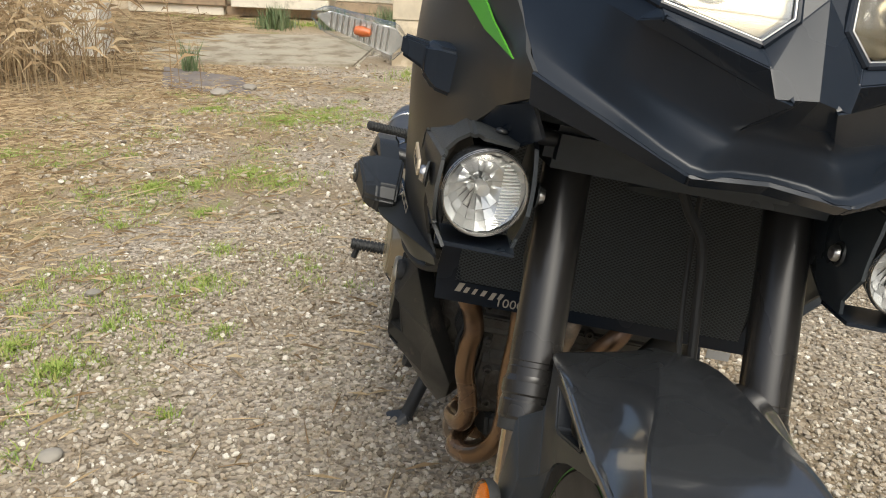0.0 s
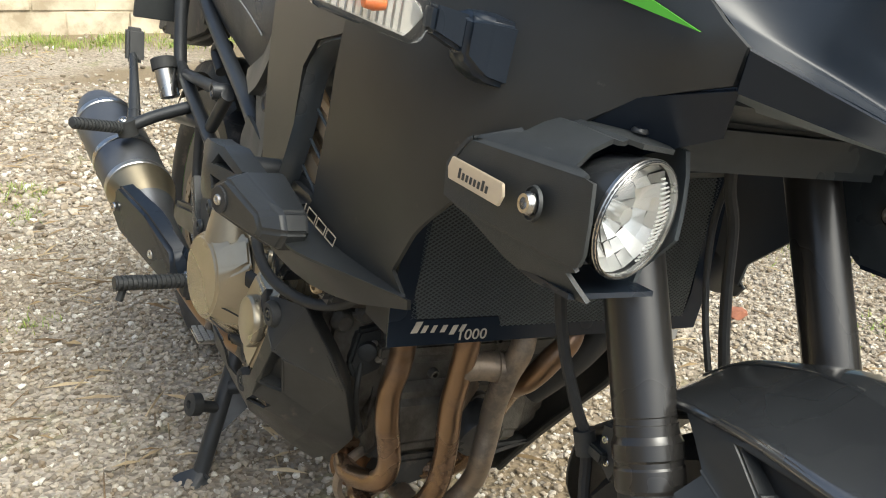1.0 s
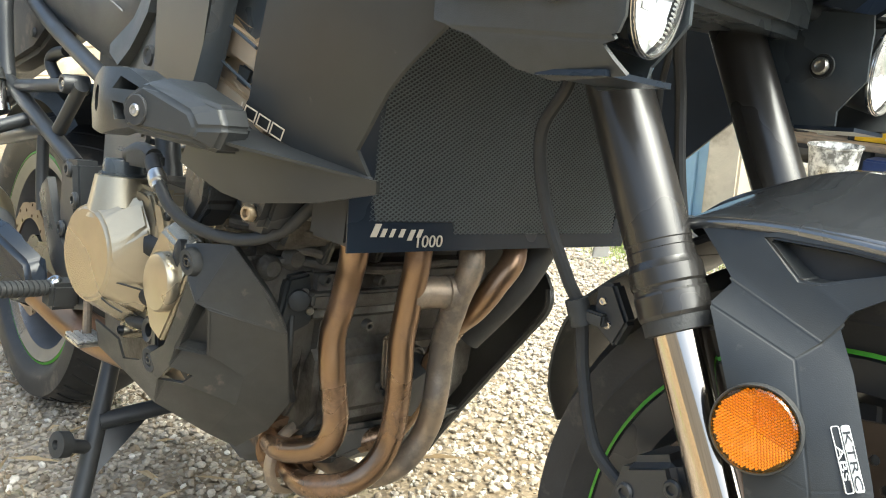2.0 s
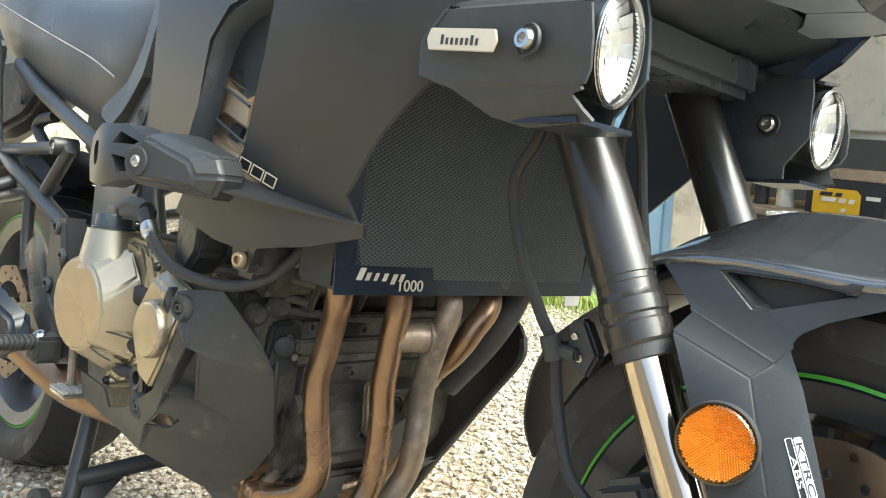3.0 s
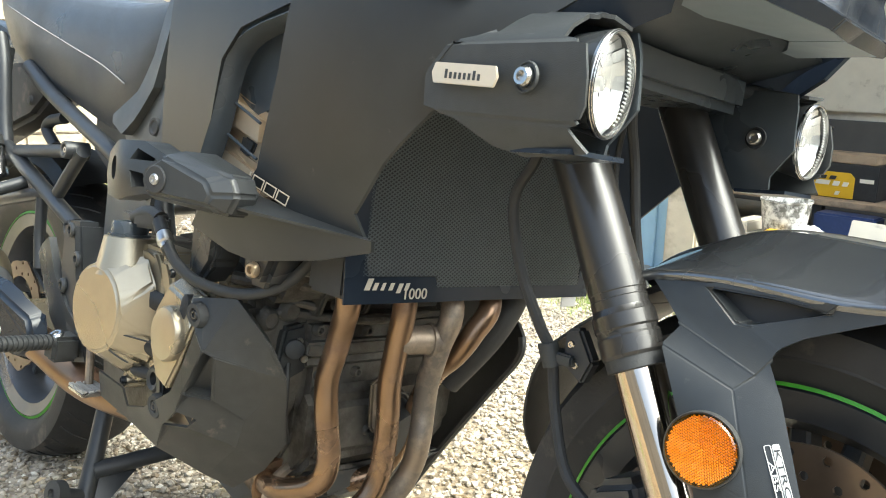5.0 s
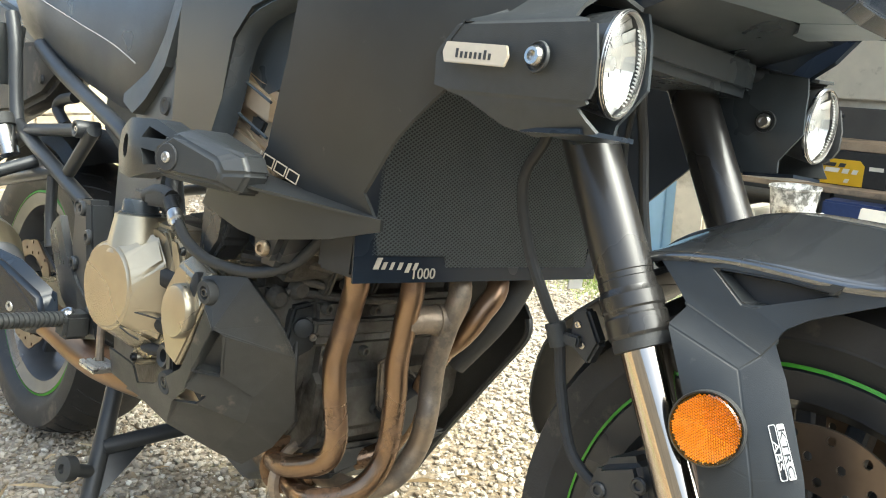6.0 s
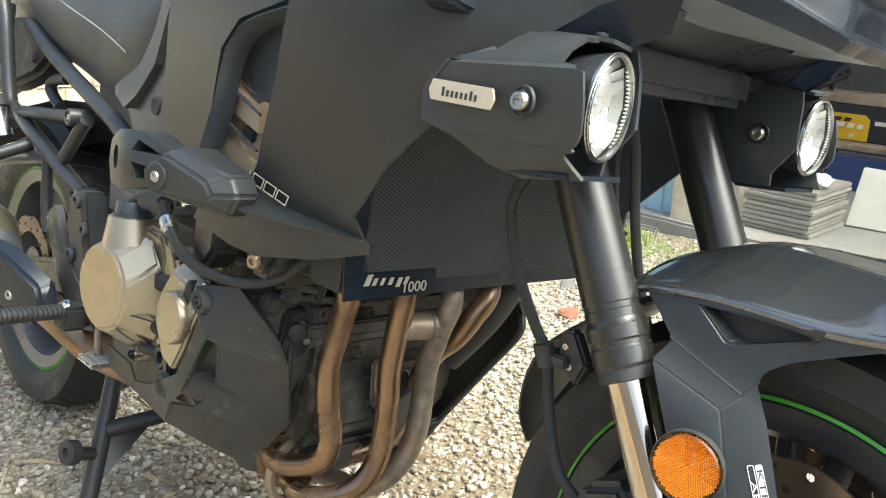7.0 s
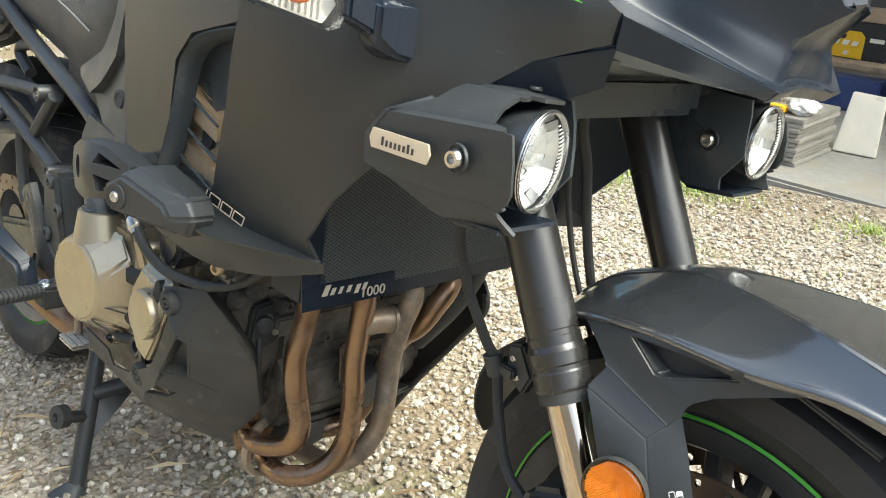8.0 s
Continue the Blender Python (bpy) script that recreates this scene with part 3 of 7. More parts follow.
for deep, of in (("v1i", "v1"), ("v2i", "v2"), ("v5i", "v5"), ("v3i", "v3"), ("v4i", "v4")):
    GV[deep] = tuple(Vector(GV[of]) + Vector((0.007 if of != "v3" else -0.004, 0.012, 0.003 if of in ("v2", "v5") else -0.002)))
GF = "k0 k1 v1 v2 v5 l1 l0 g3 g0 e0|k1 k2 v3 v4 v1|v5 v3 k2 k3 l3 l2 l1|g0 g3 g2 g1|g1 g2 g7 g6 g5|g3 l0 gr g8 g7 g2|g6 g7 g10 g9|g7 g8 g11 g10|v1 v2 v2i v1i|v2 v5 v5i v2i|v5 v3 v3i v5i|v3 v4 v4i v3i|v4 v1 v1i v4i"
guard_keys = list(GV)
gd = facet_shell([GV[q] for q in guard_keys], [[guard_keys.index(q) for q in f.split()] for f in GF.split("|")], 0.0028, 0.0036)
gdm = mirrored(gd)
part("fork_guard", gd, M_GUARD, fender, "satin black creased fork guard with a pointed vent", 50)
part("fork_guard", gdm, M_GUARD, fender, "satin black creased fork guard with a pointed vent", 50)
for s in (-1, 1):
    part("vent_recess", side([(-0.095, 0.604), (0.025, 0.600), (0.0, 0.575), (-0.06, 0.568)], [(-0.095, s * 0.088, 0.604), (0.025, s * 0.082, 0.600), (0.0, s * 0.084, 0.575), (-0.06, s * 0.087, 0.568)], (), 0.03, 0.002), M_CORE, fender)
    part("fender_seam", tube([(x, s * y, z) for x, y, z in ((-0.05, 0.063, 0.6210), (0.02, 0.062, 0.6185), (0.08, 0.066, 0.6205), (0.115, 0.076, 0.6105))], 0.0008, 6), M_CORE, fender)
# rear extension behind the fork
part("fender_flap", loft([[(AX.x - math.sin(a) * r, w * hw, AX.z + math.cos(a) * r) for w in (-1, -0.85, -0.3, 0.3, 0.85, 1)] for a, r, hw in ((radians(36), 0.322, 0.075), (radians(50), 0.326, 0.076), (radians(60), 0.325, 0.066), (radians(71), 0.317, 0.044), (radians(79), 0.312, 0.012))], 3, 0.003), M_DUSTY, fender, "dusty black rear fender flap")
part("inner_fender", loft([[(AX.x - math.sin(a) * r, w, AX.z + math.cos(a) * r) for w in (-0.080, -0.072, 0.072, 0.080)] for a, r in ((radians(38), 0.321), (radians(20), 0.318), (0.0, 0.314), (radians(-25), 0.308))], 3, 0.003), M_CORE, fender, "dark inner side of the fender")
# reflector on the right and left guards
for s in (-1, 1):
    o, ax = Vector((-0.0447, s * 0.1465, 0.476)), Vector((0.18, s * 1.0, 0.05)).normalized()
    rf = part("side_reflector", lathe([(0, -0.004), (0.028, -0.004), (0.0305, 0.0), (0.0305, 0.006), (0.0300, 0.008), (0.0288, 0.0075), (0.0284, 0.004), (0, 0.004)], o, ax, 48), M_RUBBER, bike, "round amber reflector in a black rim")
    part("amber_face", lathe([(0, 0.0045), (0.0281, 0.0045), (0.0281, 0.009), (0.0265, 0.0105), (0, 0.0115)], o, ax, 48), M_AMBER, rf, "ribbed amber face")
    u, w, a = frame_of(ax)
    bm = bmesh.new()
    for i in range(-13, 14):
        for j in range(-13, 14):
            q = ((i + 0.5 * (j % 2)) * 0.0022, j * 0.0019)
            if math.hypot(*q) > 0.0272:
                continue
            c = o + ax * 0.0046 + u * q[0] + w * q[1]
            base = [bm.verts.new(c + 0.00118 * (math.cos(k * math.pi / 3) * u + math.sin(k * math.pi / 3) * w)) for k in range(6)]
            sector = math.floor(math.atan2(q[1], q[0]) / (math.pi / 3)) * math.pi / 3 + math.pi / 6
            top = bm.verts.new(c + ax * 0.0016 + 0.0010 * (math.cos(sector) * u + math.sin(sector) * w))
            for k in range(6):
                bm.faces.new((base[k], base[(k + 1) % 6], top))
    part("prisms", bm, M_LED, rf, sharp=5)
# print on the fork guard: dark letters on a white bar, and white letters in a white outline
PRINT = facing((-0.0012, -0.1254, 0.4908), (0.47, -0.094, -0.877), (0.71, 0.60, 0.38))


def rounded(x0, y0, x1, y1, r):
    return [(cx + r * math.cos(a), cy + r * math.sin(a)) for cx, cy, a0 in ((x1 - r, y1 - r, 0), (x0 + r, y1 - r, 1), (x0 + r, y0 + r, 2), (x1 - r, y0 + r, 3)) for a in ((a0 + k / 3) * math.pi / 2 for k in range(4))]


def on_print(u, v):
    return tuple(PRINT @ Vector((u, v, 0.0009)))


SINK = tuple(PRINT.to_3x3() @ Vector((0, 0, -0.0045)))
part("print_bar", sheet(rounded(0, 0, 0.0425, 0.0056, 0.0013), (), on_print, 0.01, SINK), M_WHITE, fender, "white printed bar")
part("print_outline", sheet(rounded(-0.0004, -0.0062, 0.0425, -0.0008, 0.0014), [rounded(0.0002, -0.0056, 0.0419, -0.0014, 0.0010)], on_print, 0.01, SINK), M_WHITE, fender, "white printed outline")
words("guard_print", "KTRC", 0.0064, PRINT @ Matrix.Translation((0.0030, 0.0006, 0.0010)), M_GUARD, fender, "dark lettering on a white bar", 0.0, 0.0003, 2.35)
words("guard_print", "ABS", 0.0052, PRINT @ Matrix.Translation((0.0120, -0.0054, 0.0006)), M_WHITE, fender, "white lettering", 0.0, 0.0004, 2.6)

# lamp pods
LAMP = Vector((-0.143, -0.205, 0.749))
OVAL = 1.04


def pod(s):
    def P(x, y, z):
        return Vector((x, s * y, z))
    # shell: an outer cheek, an inner cheek, a roof and a floor lip
    PV = dict(r0=(-0.288, 0.273, 0.745), r1=(-0.290, 0.268, 0.718), c0=(-0.268, 0.270, 0.771), c1=(-0.140, 0.2505, 0.773), f2=(-0.134, 0.2515, 0.749), f3=(-0.133, 0.2500, 0.727), f4=(-0.138, 0.248, 0.717), n1=(-0.150, 0.250, 0.712), n2=(-0.142, 0.241, 0.700), n3=(-0.135, 0.235, 0.692),
              b3=(-0.191, 0.238, 0.684), b2=(-0.223, 0.244, 0.690), b1=(-0.262, 0.262, 0.712), q1=(-0.163, 0.2505, 0.776), q2=(-0.162, 0.240, 0.790), t0=(-0.234, 0.246, 0.786), t1=(-0.216, 0.231, 0.803), t2=(-0.155, 0.226, 0.802), v0=(-0.141, 0.216, 0.801), v1=(-0.145, 0.184, 0.798), t1i=(-0.205, 0.172, 0.805), t0i=(-0.255, 0.172, 0.786),
              r0i=(-0.283, 0.175, 0.745), r1i=(-0.283, 0.175, 0.720))
    PF = "r0 c0 q1 c1 f2 f3 f4 n1 b1 r1|n1 n2 n3 b3 b2 b1|c0 t0 t1 t2 q2 q1|t0 t1 t1i t0i|t1 t2 v0 v1 t1i|r0 r0i t0i t0 c0|r0 r1 r1i r0i"
    pod_keys = list(PV)
    shell = part("lamp_shroud", facet_shell([P(*PV[q]) for q in pod_keys], [[pod_keys.index(q) for q in f.split()] for f in PF.split("|")], 0.0035, 0.0035), M_PLASTIC, bike, "black plastic lamp shroud", 40)
    inner = [(-0.275, 0.755), (-0.255, 0.775), (-0.205, 0.80), (-0.150, 0.797), (-0.146, 0.78), (-0.142, 0.735), (-0.165, 0.704), (-0.165, 0.69), (-0.205, 0.684), (-0.25, 0.712), (-0.28, 0.72)]
    part("inner_shroud", side(inner, [(-0.28, s * 0.158, 0.74), (-0.14, s * 0.160, 0.74), (-0.2, s * 0.165, 0.80), (-0.2, s * 0.165, 0.69), (-0.2, s * 0.152, 0.745)], (), 0.015, s * 0.004), M_LINER, shell)
    part("floor_lip", loft([[P(x, y, z) for y in (0.242, 0.2, 0.165)] for x, z in ((-0.205, 0.687), (-0.175, 0.6885), (-0.146, 0.6905))], 3, 0.004), M_GLOSS, shell)
    # lamp: bucket, bowl, bulb shield and lens, looking ahead
    o, ax = Vector((LAMP.x, s * 0.205, LAMP.z)), Vector((1, 0.19 if s < 0 else 0.0, -0.04)).normalized()
    lamp = part("driving_lamp", lathe([(0, -0.055), (0.02, -0.055), (0.036, -0.03), (0.0405, -0.006), (0.0415, 0.002), (0.040, 0.004), (0.0392, -0.002)], o, ax, 48, flat=OVAL, u0=(0, 1, 0)), M_METAL, bike, "round clear driving lamp")
    bm = bmesh.new()
    u = Vector((-ax.y, ax.x, 0)).normalized()
    w = ax.cross(u) * OVAL
    # separate bright flats with dark gaps, set forward below the middle line
    radii, n, tilt = (0.0, 0.012, 0.024, 0.032, 0.0394), 20, random.Random(5)
    for i, (ra, rb) in enumerate(zip(radii, radii[1:])):
        for k in range(n):
            a0, a1 = 2 * math.pi * k / n, 2 * math.pi * (k + 1) / n
            rock, nod, low = tilt.uniform(-0.0010, 0.0010), tilt.uniform(-0.0010, 0.0010), 0.0015 if k >= n // 2 else 0.0
            cell = []
            for r, a, q, e in ((ra, a0, -1, -1), (ra, a1, 1, -1), (rb, a1, 1, 1), (rb, a0, -1, 1)):
                depth = -0.028 + 0.022 * (r / 0.0394) ** 2 + rock * q + nod * e - low * (1 if i < 2 else 0)
                cell.append(bm.verts.new(o + ax * depth + r * (math.cos(a) * u + math.sin(a) * w)))
            bm.faces.new(cell)
    part("reflector_bowl", bm, M_MIRROR, lamp, "faceted silver bowl", 12)
    part("bulb_shield", lathe([(0, 0.0), (0.006, -0.001), (0.007, -0.006), (0.007, -0.016), (0, -0.018)], o - ax * 0.006, ax, 20), M_MIRROR, lamp)
    lens = part("lens", lathe([(0, 0.0105), (0.015, 0.010), (0.028, 0.0075), (0.0365, 0.003), (0.0392, -0.001)], o, ax, 64, flat=OVAL, u0=(0, 1, 0)), M_GLASS, lamp, "clear ribbed lens")
    lens.visible_shadow = False
    for h in np.arange(-0.0285, 0.029, 0.003):
        reach = math.sqrt(0.0345 ** 2 - h * h) - 0.002
        line = [o + ax * (0.0105 * (1 - (math.hypot(q, h) / 0.039) ** 2.3) - 0.0016) + u * q + w * h for q in (0.012, 0.5 * (0.012 + reach), reach)]
        part("lens_rib", tube(line, 0.0008, 6, 2), M_REFLECT, lamp)
    # Added steel ring stands in for the glass rim's bright edge.
    part("lens_rim_ring", lathe([(0.0388, -0.002), (0.0412, -0.002), (0.0418, 0.001), (0.0405, 0.0035), (0.0388, 0.003)], o, ax, 64, closed=True, flat=OVAL, u0=(0, 1, 0)), M_STEEL, lamp)
    # bolts: through the cheeks and on the roof
    for yy, d in ((0.2612, s), (0.151, -s)):
        part("bolt_seat", lathe([(0.0128, -0.002), (0.0122, 0.0004), (0.0112, 0.0004), (0.0106, -0.0012), (0, -0.0012)], P(-0.184, yy, 0.745), (-0.12 if d == s else 0, d, 0), 24), M_PLASTIC, shell)
        bolt(P(-0.184, yy + (0.0005 if d == s else -0.0005), 0.745), (0, d, 0), 0.0085, shell, None, 0.7)
    for x, y, z in ((-0.208, 0.222, 0.8045), (-0.165, 0.200, 0.8035)):
        bolt(P(x, y, z), (0, 0, 1), 0.006, shell, M_METAL)
    if s < 0:
        bm = facing((-0.2385, -0.2715, 0.7435), (0.99, -0.10 * -1, -0.02), (0.0, 0.0, 1))
        plate = prism([(-0.034, 0.0), (-0.031, 0.0085), (0.031, 0.0085), (0.034, 0.0), (0.031, -0.0085), (-0.031, -0.0085)], 0, 0.0025, 0.0006, "xy")
        badge = part("badge", moved(plate, bm), M_BADGE, shell, "champagne badge plate with dark print")
        for i in range(8):
            h = 0.0075 if i in (0, 6) else 0.0052
            part("print_bar", moved(box((-0.019 + i * 0.0048, -0.0042, 0.0022), (-0.0166 + i * 0.0048, -0.0042 + h, 0.0030), 0), bm), M_DARKPRINT, badge)
    return shell


pod(-1)
pod(1)
part("lamp_bar", tube([(-0.20, -0.2, 0.80), (-0.22, -0.1, 0.795), (-0.22, 0.1, 0.795), (-0.20, 0.2, 0.80)], 0.009, 12), M_METAL, bike)

# radiator with its guard
def guard_at(u, v):
    return (-0.418 - 0.02 * (v - 0.51), u, v)


radiator = part("radiator", box((-0.49, -0.213, 0.515), (-0.428, 0.213, 0.80), 0.004), M_CORE, bike, "dark radiator core behind a mesh guard")
go = [(-0.218, 0.512), (0.218, 0.512), (0.222, 0.56), (0.20, 0.82), (-0.20, 0.82), (-0.222, 0.56)]
gi = [(-0.188, 0.541), (-0.088, 0.541), (-0.082, 0.529), (0.192, 0.529), (0.196, 0.56), (0.18, 0.80), (-0.18, 0.80), (-0.196, 0.57)]
guard = part("radiator_guard", sheet(go, [gi], guard_at, 0.03, (-0.002, 0, 0)), M_GLOSS, bike, "black steel radiator guard with bare steel print")
# expanded mesh of the guard: a lattice of flat strands
bm = bmesh.new()
def strand(a, b, wid):
    a, b = Vector(a), Vector(b)
    d = Vector((b.x - a.x, b.y - a.y)).normalized()
    n = Vector((-d.y, d.x)) * wid
    q = [bm.verts.new(guard_at(*(p + k * n))) for p, k in ((a, 1), (a, -1), (b, -1), (b, 1))]
    r = [bm.verts.new(v.co + Vector((-0.0012, 0, 0.0))) for v in q]
    bm.faces.new(q), bm.faces.new(r[::-1])
    bm.faces.new((q[0], q[3], r[3], r[0])), bm.faces.new((q[1], q[2], r[2], r[1])[::-1])
lo_y, hi_y, lo_z, hi_z = -0.196, 0.196, 0.529, 0.80
dy, dz = 0.0036, 0.0022
for i in range(int((hi_z - lo_z) / dz)):
    for j in range(int((hi_y - lo_y) / dy)):
        if lo_z + i * dz < 0.541 and lo_y + j * dy < -0.085:
            continue
        y0, z0 = lo_y + dy * j, lo_z + dz * i
        if (i + j) % 2 == 0:
            strand((y0, z0), (y0 + dy, z0 + dz), 0.00050)
        else:
            strand((y0, z0 + dz), (y0 + dy, z0), 0.00050)
part("guard_mesh", bm, M_MESH, guard, "fine diamond wire mesh")
part("white_tag", box((-0.4155, 0.155, 0.500), (-0.4135, 0.187, 0.5125), 0.0005), M_WHITE, guard, "small white tag")
# print on the guard: slanted bars for the name, and the figure
for i, (w, h) in enumerate(((0.0075, 0.0125), (0.0055, 0.008), (0.0045, 0.008), (0.0055, 0.008), (0.006, 0.0105), (0.0055, 0.008))):
    y0 = -0.194 + i * 0.0115
    z0 = 0.5275 - 0.0002 * i - (0.003 if i == 4 else 0)
    bar = bmesh.new()
    q = [bar.verts.new((-0.4165 - 0.02 * (z - 0.51), y, z)) for y, z in ((y0, z0), (y0 + w, z0), (y0 + w + h * 0.4, z0 + h), (y0 + h * 0.4, z0 + h))]
    q2 = [bar.verts.new(v.co + Vector((0.0006, 0, 0))) for v in q]
    bar.faces.new(q2)
    for k in range(4):
        bar.faces.new((q[k], q[(k + 1) % 4], q2[(k + 1) % 4], q2[k]))
    part("print_bar", bar, M_PRINT, guard)
words("guard_figure", "1000", 0.0175, facing((-0.4165, -0.138, 0.5165), (0, 1, 0), (-0.02, 0, 1)), M_PRINT, guard, "bare steel figure", 0.0, 0.0004, 1.1)

# engine
engine = part("engine_block", hull([(x, y, z) for x, z in ((-0.605, 0.46), (-0.595, 0.40), (-0.60, 0.28), (-0.64, 0.22), (-0.98, 0.22), (-1.02, 0.36), (-0.98, 0.50), (-0.70, 0.56)) for y in (-0.118, 0.175)], 0.012), M_CAST, bike, "grimy cast engine block", 40)
part("gear_case", hull([(x, y, z) for x, z in ((-0.69, 0.50), (-0.70, 0.24), (-0.98, 0.22), (-1.02, 0.36), (-0.98, 0.50)) for y in (-0.20, 0.10)], 0.012), M_CAST, engine)
part("cylinder_block", hull([(x, y, z) for x, z in ((-0.575, 0.475), (-0.545, 0.53), (-0.545, 0.66), (-0.74, 0.70), (-0.78, 0.52)) for y in (-0.195, 0.185)], 0.01), M_CAST, engine)
part("block_skirt", hull([(x, y, z) for x, z in ((-0.585, 0.455), (-0.575, 0.40), (-0.60, 0.385), (-0.62, 0.46)) for y in (-0.135, 0.16)], 0.008), M_CAST, engine)
part("case_seam", hull([(x, y, z) for x, z in ((-0.568, 0.428), (-0.568, 0.412), (-0.60, 0.41), (-0.60, 0.43)) for y in (-0.14, 0.17)], 0.003), M_CAST, engine)
part("engine_flank", hull([(x, y, z) for x, z in ((-0.600, 0.475), (-0.592, 0.43), (-0.600, 0.35), (-0.63, 0.29), (-0.68, 0.29), (-0.68, 0.49)) for y in (-0.205, -0.11)], 0.012), M_CAST, engine)
for y, z in ((-0.185, 0.455), (-0.19, 0.39), (-0.17, 0.345), (-0.155, 0.465)):
    part("flank_boss", lathe([(0, 0.012), (0.009, 0.012), (0.013, 0.008), (0.015, 0.0), (0, 0.0)], (-0.597, y, z), (1, 0, 0), 16), M_CAST, engine)
part("oil_pan", hull([(x, y, z) for x, z in ((-0.60, 0.24), (-0.575, 0.27), (-0.575, 0.345), (-0.60, 0.37), (-0.66, 0.22)) for y in (-0.115, 0.12)], 0.01), M_CAST, engine)
part("oil_filter", lathe([(0, 0.0), (0.034, 0.0), (0.036, 0.006), (0.036, 0.05), (0.033, 0.056), (0.012, 0.058), (0, 0.058)], (-0.585, 0.015, 0.315), (1, 0, -0.25), 24), M_METAL, engine, "black oil filter")
for y in (-0.15, -0.075, 0.0, 0.075):
    part("exhaust_port", hull([(x, y + d, z) for x, z in ((-0.535, 0.515), (-0.500, 0.535), (-0.500, 0.585), (-0.56, 0.59), (-0.57, 0.515)) for d in (-0.026, 0.026)], 0.008), M_CAST, engine)
    part("cylinder_fin", hull([(x, y + d, z) for x, z in ((-0.550, 0.515), (-0.572, 0.46), (-0.59, 0.46), (-0.58, 0.52)) for d in (0.020, 0.030)], 0.003), M_CAST, engine)
for y, z in ((-0.125, 0.445), (-0.10, 0.475), (-0.115, 0.385), (-0.045, 0.44), (0.035, 0.43), (-0.055, 0.385), (-0.105, 0.335), (-0.02, 0.30), (-0.095, 0.275)):
    boss_x = -0.572 - 0.05 * abs(0.42 - z)
    bolt((boss_x, y, z), (1, 0, 0), 0.0075, engine, M_CAST, 1.2)
sensor = part("oil_sensor", join(lathe([(0.0, 0), (0.012, 0), (0.012, 0.010), (0.007, 0.012), (0, 0.012)], (-0.583, -0.150, 0.420), (1, -0.5, 0), 16), hull([(x, y, z) for y, z in ((-0.165, 0.445), (-0.135, 0.45), (-0.125, 0.39), (-0.16, 0.375), (-0.172, 0.40)) for x in (-0.60, -0.583)], 0.004)), M_PLASTIC, engine, "black plastic sensor plug")
for y, z in ((-0.143, 0.428), (-0.133, 0.405)):
    bolt((-0.582, y, z), (1, -0.3, 0), 0.005, sensor)
part("sensor_lead", tube([(-0.585, -0.155, 0.40), (-0.575, -0.16, 0.37), (-0.585, -0.150, 0.33), (-0.60, -0.13, 0.29)], 0.004, 8), M_RUBBER, sensor)
stay = part("engine_stay", hull([(x, y, z) for y, z in ((-0.040, 0.372), (-0.005, 0.388), (0.012, 0.37), (0.0, 0.345), (-0.022, 0.30), (-0.034, 0.31)) for x in (-0.560, -0.552)], 0.003), M_PIPE_GREY, engine, "dull grey alloy stay plate")
bolt((-0.5515, -0.024, 0.362), (1, 0, 0), 0.0075, stay)
part("plug_hole", lathe([(0.0, -0.002), (0.014, -0.002), (0.016, 0.002), (0.019, 0.002), (0.020, -0.006)], (-0.560, 0.02, 0.335), (1, 0, 0), 20), M_CAST, engine)
for i, line in enumerate((((-0.63, -0.215, 0.50), (-0.605, -0.20, 0.50), (-0.58, -0.18, 0.505), (-0.55, -0.14, 0.50)), ((-0.63, -0.19, 0.47), (-0.60, -0.17, 0.46), (-0.59, -0.15, 0.475), (-0.575, -0.12, 0.47)), ((-0.60, -0.21, 0.54), (-0.55, -0.20, 0.53), (-0.52, -0.185, 0.53)), ((-0.60, -0.15, 0.46), (-0.565, -0.05, 0.455), (-0.57, 0.06, 0.46)))):
    part("engine_pipe", tube(line, (0.008, 0.006, 0.009, 0.006)[i], 10), M_CAST, engine)

# header pipes: they fall back towards the block, drop, and sweep into the collector
HEADERS = (
    (M_PIPE, ((-0.520, -0.150, 0.565), (-0.466, -0.172, 0.512), (-0.486, -0.158, 0.472), (-0.507, -0.147, 0.432), (-0.513, -0.149, 0.400), (-0.510, -0.147, 0.362), (-0.514, -0.137, 0.330), (-0.517, -0.128, 0.292), (-0.527, -0.131, 0.263), (-0.562, -0.139, 0.243), (-0.605, -0.140, 0.230), (-0.67, -0.115, 0.214))),
    (M_PIPE, ((-0.510, -0.075, 0.560), (-0.458, -0.093, 0.510), (-0.466, -0.088, 0.450), (-0.471, -0.087, 0.400), (-0.470, -0.084, 0.362), (-0.475, -0.078, 0.325), (-0.478, -0.078, 0.282), (-0.484, -0.092, 0.247), (-0.503, -0.115, 0.222), (-0.545, -0.132, 0.206), (-0.60, -0.120, 0.198), (-0.67, -0.09, 0.195))),
    (M_PIPE_GREY, ((-0.510, -0.005, 0.555), (-0.443, -0.026, 0.500), (-0.450, -0.033, 0.445), (-0.463, -0.030, 0.400), (-0.466, -0.028, 0.362), (-0.461, -0.033, 0.328), (-0.470, -0.030, 0.290), (-0.480, -0.044, 0.252), (-0.503, -0.060, 0.224), (-0.55, -0.068, 0.205), (-0.67, -0.06, 0.195))),
    (M_PIPE, ((-0.510, 0.070, 0.555), (-0.445, 0.046, 0.503), (-0.446, 0.022, 0.462), (-0.462, 0.012, 0.430), (-0.494, 0.016, 0.400), (-0.525, 0.022, 0.350), (-0.545, 0.020, 0.290), (-0.565, 0.0, 0.240), (-0.60, -0.04, 0.22), (-0.67, -0.04, 0.21))))
